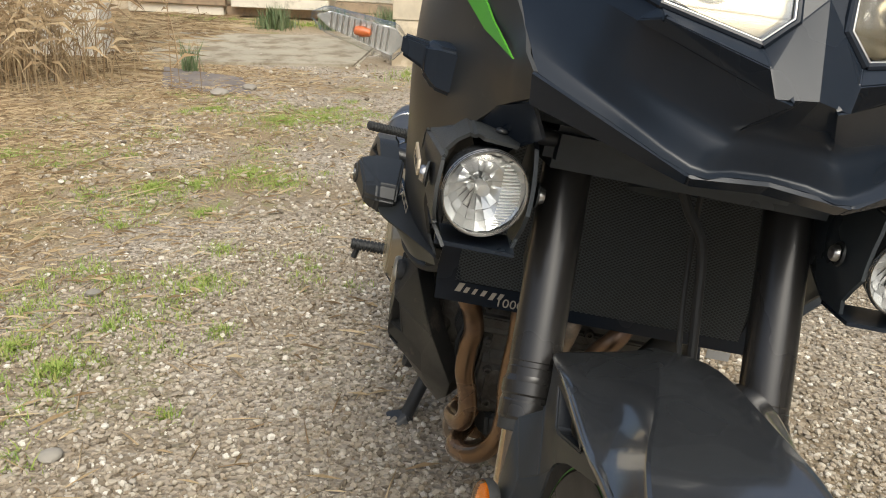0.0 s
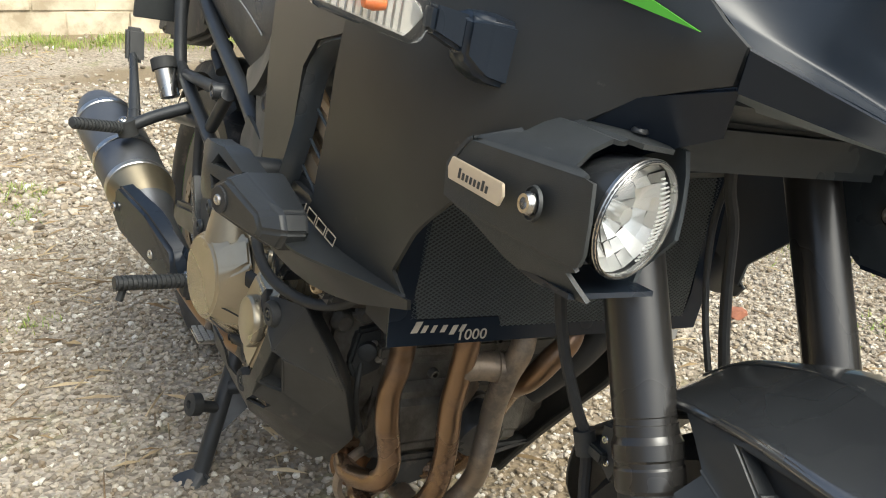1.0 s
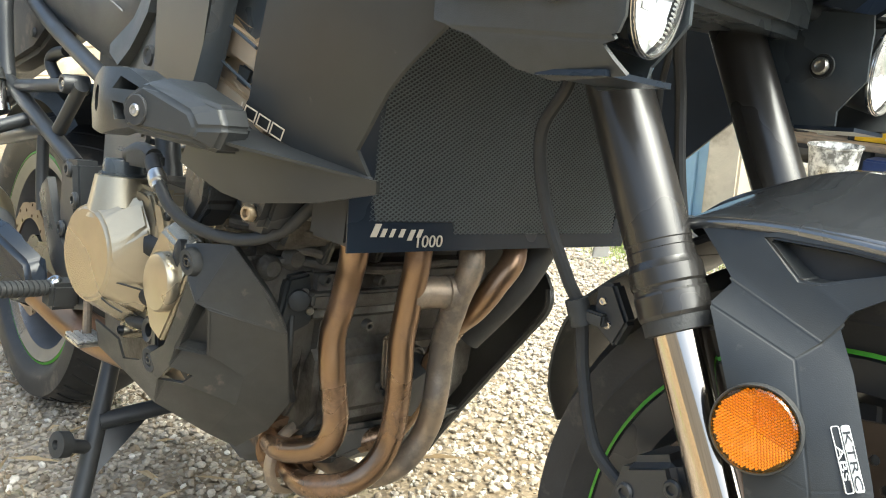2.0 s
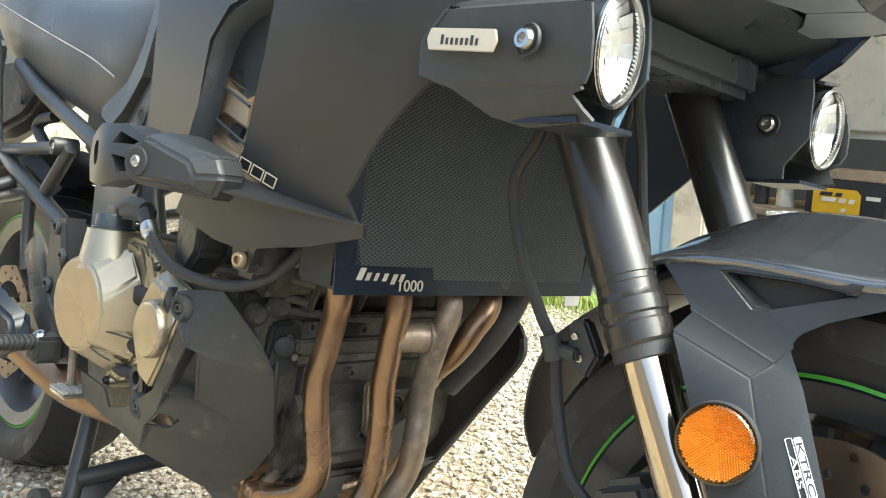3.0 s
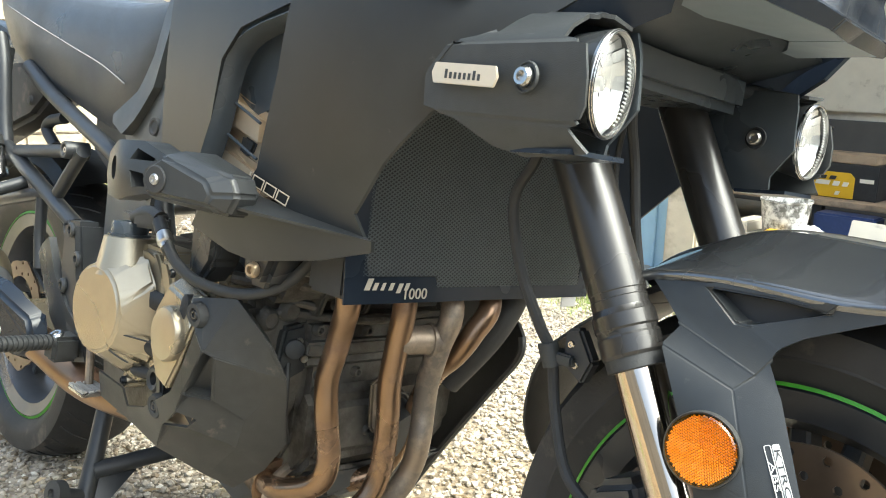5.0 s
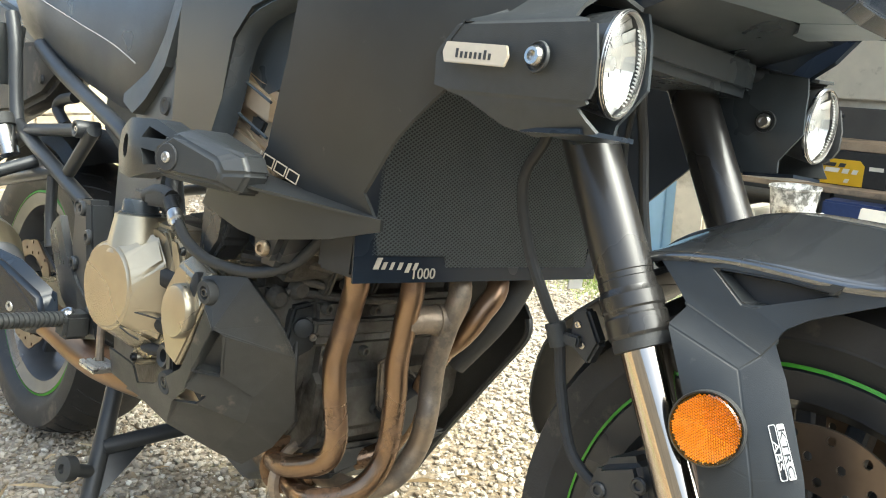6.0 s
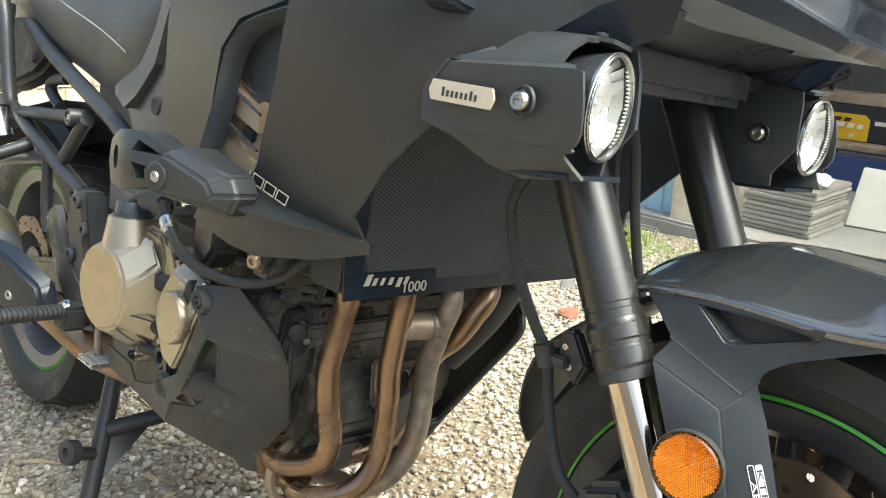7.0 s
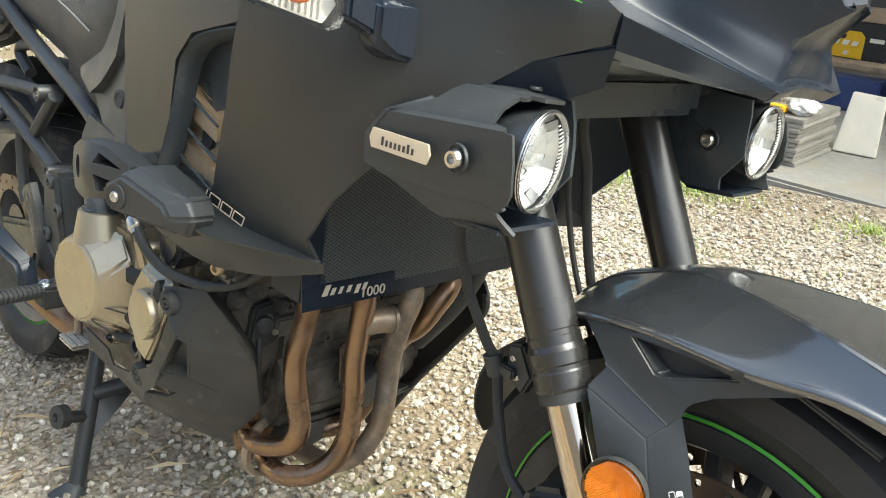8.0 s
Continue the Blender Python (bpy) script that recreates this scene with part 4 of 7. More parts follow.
for m, line in HEADERS:
    part("header_pipe", tube(line, 0.0146, 22, 6), m, bike, "heat-browned exhaust header pipe" if m is M_PIPE else "grey weathered exhaust header pipe")
part("balance_pipe", tube([(-0.468, -0.088, 0.452), (-0.462, -0.06, 0.455), (-0.452, -0.032, 0.455)], [0.0175, 0.0175, 0.020], 20), M_PIPE_GREY, bike)
part("balance_collar", lathe([(0.0175, 0), (0.0205, 0.001), (0.0205, 0.006), (0.0175, 0.007)], (-0.457, -0.047, 0.455), (0.3, 1, 0), 24), M_PIPE_GREY, bike)
part("collector", tube([(-0.625, -0.105, 0.214), (-0.68, -0.085, 0.222), (-0.80, -0.10, 0.240), (-0.92, -0.165, 0.246), (-1.03, -0.205, 0.252), (-1.12, -0.235, 0.285), (-1.17, -0.25, 0.30)], [0.044, 0.046, 0.034, 0.030, 0.028, 0.028, 0.029], 24), M_PIPE, bike, "browned exhaust collector")
part("collector_clamp", lathe([(0.040, 0.0), (0.049, 0.001), (0.050, 0.006), (0.047, 0.012), (0.040, 0.013)], (-0.618, -0.106, 0.209), (1, 0.1, 0.05), 30, flat=0.9), M_PIPE_GREY, bike)

# clutch cover on the right: a round face whose flanks fall away in facets to the crankcase
cc, ca = Vector((-0.812, -0.302, 0.424)), Vector((-0.13, -1, 0.0)).normalized()
FACE = [cc + Vector((0.054 * math.cos(a), -0.13 * 0.054 * math.cos(a) * -1, 0.057 * math.sin(a))) for a in np.linspace(0, 2 * math.pi, 25)[:-1]]
RIM = [cc + Vector((0.060 * math.cos(a), 0.012 + 0.008 * math.cos(a), 0.063 * math.sin(a))) for a in np.linspace(0, 2 * math.pi, 25)[:-1]]
FLANK = [(-0.742, -0.258, 0.470), (-0.737, -0.250, 0.446), (-0.735, -0.250, 0.395), (-0.752, -0.252, 0.360), (-0.80, -0.255, 0.336), (-0.87, -0.245, 0.338), (-0.912, -0.24, 0.375), (-0.925, -0.235, 0.43), (-0.895, -0.24, 0.478), (-0.84, -0.25, 0.500), (-0.765, -0.258, 0.500)]
clutch = part("clutch_cover", join(
    hull(FACE + RIM + FLANK, 0.0035, 3),
    hull([p for x, y, z in FLANK for p in ((x + (0.012 if x > -0.82 else -0.01), y + 0.004, z + (0.008 if z > 0.42 else -0.008)), (x + (0.014 if x > -0.82 else -0.012), -0.195, z + (0.010 if z > 0.42 else -0.010)))], 0.004, 2),
    lathe([(0.041, 0.0), (0.038, 0.018), (0.0335, 0.044), (0.0325, 0.050), (0.027, 0.051), (0, 0.051)], (-0.812, -0.262, 0.468), (-0.06, 0.02, 1), 32),
    hull([(-0.795, -0.262, 0.515), (-0.748, -0.254, 0.512), (-0.738, -0.245, 0.470), (-0.80, -0.262, 0.47), (-0.80, -0.225, 0.515), (-0.745, -0.215, 0.512), (-0.738, -0.21, 0.47), (-0.80, -0.2, 0.47)], 0.008, 3),
    hull([(-0.738, -0.260, 0.505), (-0.722, -0.252, 0.500), (-0.715, -0.245, 0.462), (-0.728, -0.255, 0.458), (-0.738, -0.225, 0.50), (-0.715, -0.22, 0.46)], 0.004, 2)), M_COVER, engine, "champagne painted clutch cover", 24)
for x, y, z in ((-0.722, -0.238, 0.487), (-0.728, -0.236, 0.345), (-0.93, -0.228, 0.44), (-0.905, -0.232, 0.352), (-0.83, -0.236, 0.318), (-0.716, -0.236, 0.415)):
    part("bolt_well", lathe([(0.0, 0.006), (0.010, 0.006), (0.012, 0.0), (0.012, -0.02), (0, -0.02)], (x, y, z), ca, 16), M_COVER, clutch)
    bolt((x, y - 0.006, z), ca, 0.006, clutch, M_METAL, 0.9)
# Black discs set proud of the cover stand in for shade in its gaps.
for x, y, z, w, h, turn in ((-0.738, -0.2555, 0.448, 0.024, 0.0125, 12), (-0.733, -0.2535, 0.388, 0.017, 0.012, -8), (-0.757, -0.2545, 0.349, 0.020, 0.0075, 0)):
    part("cover_gap_shade", lathe([(0, 0.004), (0.8, 0.0035), (1.0, 0.0), (1.0, -0.02), (0, -0.02)], (0, 0, 0), (0, -1, 0), 18), M_CORE, clutch).matrix_local = pose(x, y, z, 0, turn, 28) @ Matrix.Diagonal((w, 1, h, 1))
for line in (((-0.770, -0.2945, 0.402), (-0.75, -0.279, 0.400), (-0.726, -0.262, 0.397)), ((-0.775, -0.294, 0.378), (-0.768, -0.285, 0.370), (-0.758, -0.275, 0.364))):
    part("casting_groove", tube(line, 0.0012, 8), M_CORE, clutch)
cap = part("oil_filler_cap", join(lathe([(0, 0.020), (0.021, 0.020), (0.023, 0.016), (0.0235, 0.004), (0.027, 0.003), (0.027, 0), (0, 0)], (-0.816, -0.262, 0.5185), (-0.06, 0.02, 1), 28), box((-0.834, -0.267, 0.541), (-0.798, -0.257, 0.552), 0.003)), M_LINER, clutch, "black oil filler cap")
part("cap_plug", join(hull([(x, y, z) for x, z in ((-0.79, 0.535), (-0.79, 0.553), (-0.745, 0.562), (-0.728, 0.556), (-0.728, 0.54)) for y in (-0.272, -0.25)], 0.004), tube([(-0.80, -0.262, 0.546), (-0.77, -0.262, 0.556), (-0.735, -0.262, 0.553)], 0.010, 12), tube([(-0.735, -0.264, 0.55), (-0.715, -0.268, 0.538)], 0.009, 12)), M_RUBBER, cap, "black rubber connector")
pickup = part("pickup_cover", hull([(x, y, z) for x, z in ((-0.690, 0.480), (-0.634, 0.466), (-0.626, 0.437), (-0.650, 0.388), (-0.672, 0.352), (-0.700, 0.361), (-0.722, 0.398), (-0.716, 0.444)) for y in (-0.268, -0.235)] + [(x, -0.252, z) for x, z in ((-0.684, 0.493), (-0.626, 0.479))], 0.004, 3), M_COVER, engine, "small champagne engine cover", 24)
part("pickup_cap", lathe([(0.0345, 0), (0.0340, 0.009), (0.0315, 0.0125), (0.027, 0.0135), (0, 0.0137)], (-0.668, -0.268, 0.424), (0.02, -1, 0.0), 36, flat=0.90, u0=(0.2, 0, 1)), M_COVER, pickup)
# A black oval on the plate paints the slot's shade.
part("pickup_slot_shade", lathe([(0, 0.0015), (0.8, 0.0015), (1.0, 0.0), (1.0, -0.01), (0, -0.01)], (0, 0, 0), (0, -1, 0), 18), M_CORE, pickup).matrix_local = pose(-0.647, -0.268, 0.460, 0, 8, 0) @ Matrix.Diagonal((0.0085, 1, 0.017, 1))
part("drain_boss", join(lathe([(0.007, 0.0), (0.007, 0.010), (0.0115, 0.012), (0.014, 0.009), (0.014, -0.01), (0.007, -0.01)], (-0.727, -0.246, 0.350), (0.1, -1, 0), 24, flat=1.25, u0=(1, 0, 0)), hull([(x, y, z) for x, z in ((-0.72, 0.372), (-0.705, 0.372), (-0.698, 0.334), (-0.712, 0.328)) for y in (-0.258, -0.235)], 0.003)), M_METAL, engine, "grimy drain boss")
part("wiring_sleeve", tube([(-0.725, -0.266, 0.545), (-0.69, -0.272, 0.525), (-0.66, -0.273, 0.508), (-0.62, -0.265, 0.495), (-0.57, -0.24, 0.492), (-0.53, -0.215, 0.51), (-0.50, -0.20, 0.545)], 0.0068, 12), M_RUBBER, engine)
part("wiring_plug", lathe([(0, 0), (0.009, 0.001), (0.0105, 0.006), (0.0105, 0.016), (0.0085, 0.018), (0.0085, 0.024), (0, 0.025)], (-0.712, -0.269, 0.539), (0.75, -0.1, -0.6), 16), M_STEEL, engine)
part("crank_side", hull([(x, y, z) for x, z in ((-0.62, 0.50), (-0.69, 0.53), (-0.70, 0.46), (-0.63, 0.46)) for y in (-0.235, -0.18)], 0.008), M_COVER, engine, "champagne crankcase shoulder")

# lower engine cowls
# each corner of the right cowl by name, then the flats between them
CV = dict(a0=(-0.632, -0.267, 0.474), a1=(-0.616, -0.262, 0.479), b0=(-0.606, -0.274, 0.442), b1=(-0.593, -0.270, 0.420), c0=(-0.624, -0.276, 0.396), c1=(-0.624, -0.272, 0.362), d0=(-0.648, -0.274, 0.358), d1=(-0.637, -0.271, 0.338),
          e0=(-0.728, -0.264, 0.312), e1=(-0.672, -0.266, 0.309), f0=(-0.785, -0.258, 0.296), g0=(-0.790, -0.250, 0.276), g1=(-0.728, -0.240, 0.258), h0=(-0.790, -0.264, 0.320), h1=(-0.880, -0.250, 0.281), h2=(-0.868, -0.262, 0.322),
          u1=(-0.572, -0.245, 0.486), u2=(-0.528, -0.222, 0.440), r1=(-0.517, -0.204, 0.403), r2=(-0.562, -0.160, 0.304), m=(-0.604, -0.157, 0.256), b=(-0.655, -0.166, 0.215), l3=(-0.676, -0.193, 0.230),
          pt=(-0.583, -0.262, 0.416), pb=(-0.598, -0.250, 0.361), f1=(-0.579, -0.212, 0.336), s=(-0.619, -0.250, 0.329), s2=(-0.637, -0.252, 0.313), f2=(-0.600, -0.205, 0.295))
INWARD = Vector((-0.004, 0.013, 0.0))
for deep, of in (("b1i", "b1"), ("pti", "pt"), ("pbi", "pb"), ("c1i", "c1")):
    CV[deep] = tuple(Vector(CV[of]) + INWARD * 1.3 + Vector((0, 0, -0.004 if of in ("b1", "pt") else 0.006)))
for low, of in (("c1l", "c1"), ("pbl", "pb"), ("e1l", "e1"), ("s2l", "s2")):
    CV[low] = tuple(Vector(CV[of]) + INWARD * 0.8 + Vector((0, 0, -0.004)))
for back, of in (("u1k", "u1"), ("u2k", "u2"), ("r1k", "r1"), ("r2k", "r2"), ("mk", "m")):
    CV[back] = tuple(Vector(CV[of]) + Vector((-0.035, 0.02, 0)))
CF = """a0 a1 b1 b0|b0 b1 c1 c0|c0 c1 d1 d0|d0 d1 e1 e0|e0 e1 g1|e0 g1 g0|e0 g0 f0|f0 g0 h1 h0|h0 h1 h2|a1 u1 b1|b1 u1 u2|b1 u2 r1|b1 r1 pt|pt r1 f1 pb|b1 pt pti b1i|pt pb pbi pti|pb c1 c1i pbi|c1 b1 b1i c1i|b1i pti pbi c1i|
c1 pb pbl c1l|pb f1 pbl|c1 c1l d1|c1l pbl s d1|pbl f1 f2 s|f1 r1 r2 f2|s f2 s2|e1 s2 s2l e1l|s2 f2 s2l|e1 e1l g1|e1l s2l l3 g1|s2l f2 l3|f2 m b l3|f2 r2 m|u1 u1k u2k u2|u2 u2k r1k r1|r1 r1k r2k r2|r2 r2k mk m"""
keys_of = list(CV)
cowl_r = part("engine_cowl", facet_shell([CV[q] for q in keys_of], [[keys_of.index(q) for q in f.split()] for f in CF.replace("\n", "").split("|")], 0.003, 0.0016), M_DUSTY, bike, "dusty black lower engine cowl", 22)
part("slot_insert", hull([(x, y, z) for x, z in ((-0.690, 0.306), (-0.655, 0.335), (-0.625, 0.335), (-0.640, 0.312)) for y in (-0.250, -0.235)], 0.001), M_BRONZE, cowl_r)
part("slot_bar", hull([(-0.650, -0.256, 0.332), (-0.640, -0.254, 0.336), (-0.622, -0.245, 0.320), (-0.634, -0.249, 0.314), (-0.65, -0.245, 0.332), (-0.62, -0.238, 0.32)], 0.001), M_CORE, cowl_r)
for p in ((-0.614, -0.269, 0.459), (-0.694, -0.264, 0.325)):
    part("bolt_grommet", lathe([(0.0, 0.002), (0.006, 0.002), (0.007, 0.005), (0.0115, 0.005), (0.0135, 0.0), (0.0135, -0.006), (0, -0.006)], p, (0.12, -1, 0), 24, flat=1.25), M_RUBBER, cowl_r)
    bolt(Vector(p) + Vector((0, -0.002, 0)), (0.1, -1, 0), 0.006, cowl_r, M_METAL)
cowl_l = part("engine_cowl", side([(-0.484, 0.440), (-0.498, 0.455), (-0.53, 0.47), (-0.62, 0.48), (-0.72, 0.46), (-0.80, 0.36), (-0.78, 0.16), (-0.70, 0.115), (-0.655, 0.15), (-0.606, 0.234), (-0.528, 0.345), (-0.483, 0.410)],
                                  [(-0.478, 0.175, 0.447), (-0.60, 0.175, 0.236), (-0.68, 0.165, 0.14), (-0.70, 0.22, 0.40), (-0.62, 0.20, 0.40), (-0.55, 0.18, 0.43)], (), 0.03, 0.006), M_DUSTY, bike, "dusty black lower engine cowl")
part("cowl_lip", tube([(-0.484, 0.172, 0.440), (-0.483, 0.17, 0.410), (-0.528, 0.168, 0.345), (-0.606, 0.166, 0.234), (-0.655, 0.16, 0.15)], 0.006, 8), M_DUSTY, cowl_l)
part("coolant_hose", tube([(-0.465, 0.13, 0.55), (-0.47, 0.122, 0.495), (-0.485, 0.10, 0.44), (-0.53, 0.08, 0.37)], 0.019, 16), M_RUBBER, bike)
part("belly_pan", hull([(x, y, z) for x, y, z in ((-0.565, -0.085, 0.215), (-0.575, -0.09, 0.255), (-0.60, 0.17, 0.235), (-0.72, -0.12, 0.16), (-0.72, 0.16, 0.12), (-0.95, -0.1, 0.19), (-0.95, 0.12, 0.19))], 0.006), M_DUSTY, bike)

# bronze head cover behind the fairing gap
head = part("cylinder_head_cover", hull([(x, y, z) for x, z in ((-0.56, 0.60), (-0.57, 0.70), (-0.63, 0.735), (-0.70, 0.73), (-0.745, 0.68), (-0.745, 0.61)) for y in (-0.222, 0.18)], 0.022, 4), M_BRONZE, engine, "bronze painted cylinder head")
for i in range(2):
    z = 0.600 + 0.062 * i
    part("head_rib", hull([(-0.715, -0.205, z + 0.026), (-0.705, -0.205, z + 0.074), (-0.675, -0.236, z + 0.020), (-0.665, -0.236, z + 0.066), (-0.57, -0.236, z - 0.012), (-0.57, -0.236, z + 0.038), (-0.69, -0.18, z + 0.03), (-0.57, -0.18, z + 0.01)], 0.012, 4), M_BRONZE, head)
# Thin dark rods draw the shaded grooves across the bronze cover.
for i in range(3):
    z = 0.618 + 0.04 * i
    part("head_groove_shade", tube([(-0.70, -0.236, z + 0.032), (-0.64, -0.243, z + 0.014), (-0.57, -0.242, z - 0.012)], 0.0018, 8), M_LINER, head)
part("head_plug", hull([(-0.60, -0.226, 0.665), (-0.63, -0.226, 0.672), (-0.635, -0.226, 0.65), (-0.61, -0.226, 0.645), (-0.60, -0.2, 0.665), (-0.635, -0.2, 0.65)], 0.003), M_PLASTIC, head)

# main frame spar plate and bolt under the slider
part("frame_spar", hull([(x, y, z) for x, z in ((-0.50, 0.58), (-0.56, 0.535), (-0.68, 0.58), (-0.70, 0.62), (-0.60, 0.62)) for y in (-0.248, -0.225)], 0.008), M_METAL, bike)
part("engine_mount", hull([(x, y, z) for x, z in ((-0.60, 0.60), (-0.66, 0.60), (-0.66, 0.50), (-0.635, 0.49), (-0.61, 0.52)) for y in (-0.262, -0.22)], 0.006), M_METAL, bike)
bolt((-0.545, -0.245, 0.525), (0.2, -1, 0), 0.009, bike, M_BRONZE, 0.8, "frame_bolt")
part("frame_lug", hull([(x, y, z) for x, z in ((-0.51, 0.55), (-0.58, 0.55), (-0.57, 0.505), (-0.53, 0.505)) for y in (-0.243, -0.19)], 0.008), M_METAL, bike)

# crash slider and its bracket
SF = ((-0.585, 0.598), (-0.594, 0.620), (-0.566, 0.638), (-0.506, 0.621), (-0.496, 0.608), (-0.502, 0.597))
SB = ((-0.600, 0.590), (-0.607, 0.618), (-0.568, 0.647), (-0.490, 0.630), (-0.478, 0.611), (-0.490, 0.588))
slider = part("crash_slider", hull([(x, -0.336 + 0.27 * (x + 0.49), z) for x, z in SF] + [(x, -0.320 + 0.20 * (x + 0.49), z) for x, z in SB] + [(x, -0.292, z) for x, z in SB], 0.0035, 3), M_GUARD, bike, "black plastic crash slider", 24)
part("slider_socket", lathe([(0.0, 0.0004), (0.0135, 0.0008), (0.0145, 0.0), (0.0145, -0.006), (0.0, -0.006)], (-0.570, -0.3590, 0.614), (0.27, -1, 0.0), 24), M_CORE, slider)
bolt((-0.570, -0.3592, 0.614), (0.27, -1, 0.0), 0.0060, slider)
br = side([(-0.600, 0.636), (-0.645, 0.650), (-0.695, 0.647), (-0.728, 0.630), (-0.738, 0.605), (-0.722, 0.582), (-0.680, 0.580), (-0.650, 0.588), (-0.605, 0.598)],
          [(-0.60, -0.330, 0.62), (-0.735, -0.335, 0.605), (-0.65, -0.338, 0.648), (-0.66, -0.345, 0.585), (-0.67, -0.350, 0.62)],
          ([(-0.612, 0.630), (-0.652, 0.641), (-0.658, 0.628)], [(-0.610, 0.613), (-0.655, 0.616), (-0.650, 0.598), (-0.615, 0.603)], [(-0.695 + 0.012 * math.cos(a), 0.615 + 0.014 * math.sin(a)) for a in np.linspace(0, 2 * math.pi, 13)[:-1]]), 0.012, 0.028)
bracket = part("slider_bracket", br, M_GUARD, bike, "black slider bracket with triangular cut-outs")
bolt((-0.695, -0.325, 0.615), (0, -1, 0), 0.010, bracket)
part("bracket_stay", tube([(-0.695, -0.325, 0.615), (-0.69, -0.23, 0.61)], 0.016, 14), M_METAL, bracket)

# side fairing, right and left
def cowl_panel():
    out = [(-0.515, 0.622), (-0.500, 0.640), (-0.468, 0.735), (-0.455, 0.787), (-0.441, 0.834), (-0.44, 0.88), (-0.44, 1.02), (-0.285, 1.02), (-0.186, 0.939), (-0.165, 0.921), (-0.137, 0.896), (-0.105, 0.872), (-0.110, 0.848), (-0.165, 0.826), (-0.215, 0.785),
           (-0.288, 0.716), (-0.342, 0.662), (-0.388, 0.610), (-0.382, 0.586), (-0.41, 0.588), (-0.455, 0.602)]
    ctrl = [(-0.507, -0.286, 0.635), (-0.45, -0.268, 0.613), (-0.38, -0.232, 0.588), (-0.474, -0.296, 0.735), (-0.448, -0.303, 0.834), (-0.44, -0.298, 0.95), (-0.38, -0.296, 0.83), (-0.40, -0.284, 0.72), (-0.33, -0.256, 0.67),
            (-0.30, -0.270, 0.78), (-0.265, -0.243, 0.722), (-0.20, -0.228, 0.80), (-0.131, -0.206, 0.873), (-0.105, -0.191, 0.872), (-0.110, -0.188, 0.848), (-0.17, -0.212, 0.826), (-0.42, -0.285, 1.02), (-0.285, -0.264, 1.02), (-0.186, -0.2235, 0.939), (-0.137, -0.2005, 0.896), (-0.27, -0.257, 0.87)]
    return side(out, ctrl, (), 0.014, 0.004)


def wing_panel():
    out = [(-0.588, 0.567), (-0.56, 0.586), (-0.515, 0.596), (-0.47, 0.598), (-0.42, 0.590), (-0.372, 0.586), (-0.376, 0.574), (-0.43, 0.556), (-0.515, 0.540), (-0.545, 0.545)]
    ctrl = [(-0.588, -0.303, 0.567), (-0.515, -0.31, 0.597), (-0.42, -0.262, 0.592), (-0.378, -0.234, 0.585), (-0.515, -0.268, 0.540), (-0.43, -0.25, 0.556), (-0.54, -0.295, 0.565), (-0.45, -0.272, 0.573)]
    return side(out, ctrl, (), 0.01, 0.004)


def ledge_panel():
    return loft([[(-0.575, -0.305, 0.575), (-0.52, -0.311, 0.597), (-0.465, -0.310, 0.5985), (-0.41, -0.262, 0.591), (-0.378, -0.233, 0.586)], [(-0.575, -0.278, 0.592), (-0.52, -0.282, 0.612), (-0.46, -0.266, 0.603), (-0.41, -0.246, 0.594), (-0.379, -0.23, 0.588)]], 4, 0.003)


def shroud_panel():
    out = [(-0.775, 0.66), (-0.768, 0.81), (-0.75, 1.02), (-0.42, 1.02), (-0.44, 0.822), (-0.50, 0.808), (-0.585, 0.786), (-0.622, 0.752), (-0.640, 0.684), (-0.680, 0.617), (-0.73, 0.60), (-0.78, 0.585)]
    ctrl = [(-0.775, -0.252, 0.66), (-0.768, -0.258, 0.81), (-0.75, -0.25, 1.0), (-0.45, -0.27, 1.0), (-0.45, -0.272, 0.83), (-0.60, -0.27, 0.80), (-0.65, -0.262, 0.68), (-0.72, -0.25, 0.60)]
    return side(out, ctrl, (), 0.02, 0.004)


def lining_panel():
    arch = [(-0.672, 0.605), (-0.640, 0.684), (-0.622, 0.752), (-0.585, 0.785), (-0.50, 0.806), (-0.44, 0.820)]
    return loft([[(x, -0.262, z) for x, z in arch], [(x + 0.006, -0.253, z - 0.004) for x, z in arch], [(x + 0.008, -0.241, z - 0.006) for x, z in arch]], 3, 0.003)


part("fairing_recess", hull([(x, y, z) for x, z in ((-0.46, 0.74), (-0.58, 0.735), (-0.66, 0.69), (-0.70, 0.66), (-0.72, 0.72), (-0.66, 0.86), (-0.46, 0.88)) for y in (-0.225, -0.215)], 0.003), M_LINER, bike, "dark lining inside the fairing")
for build, name, m, label in ((cowl_panel, "side_fairing", M_COWL, "matt black side fairing"), (wing_panel, "fairing_wing", M_COWL, ""), (ledge_panel, "fairing_ledge", M_COWL, ""), (shroud_panel, "tank_shroud", M_COWL, ""), (lining_panel, "fairing_lining", M_LINER, "")):
    bm = build()
    other = mirrored(bm)
    ob = part(name, bm, m, bike, label)
    part(name, other, m, bike, label)
    if name == "side_fairing":
        fairing = ob
# outlined figure on the fairing
fm = facing((-0.5080, -0.2905, 0.6240), (0.90, 0.27, -0.32), (0.28, 0.05, 0.96))
part("figure_stroke", moved(box((0, 0, 0), (0.0014, 0.0115, 0.0005), 0), fm), M_BADGE, fairing, "silver figure one")
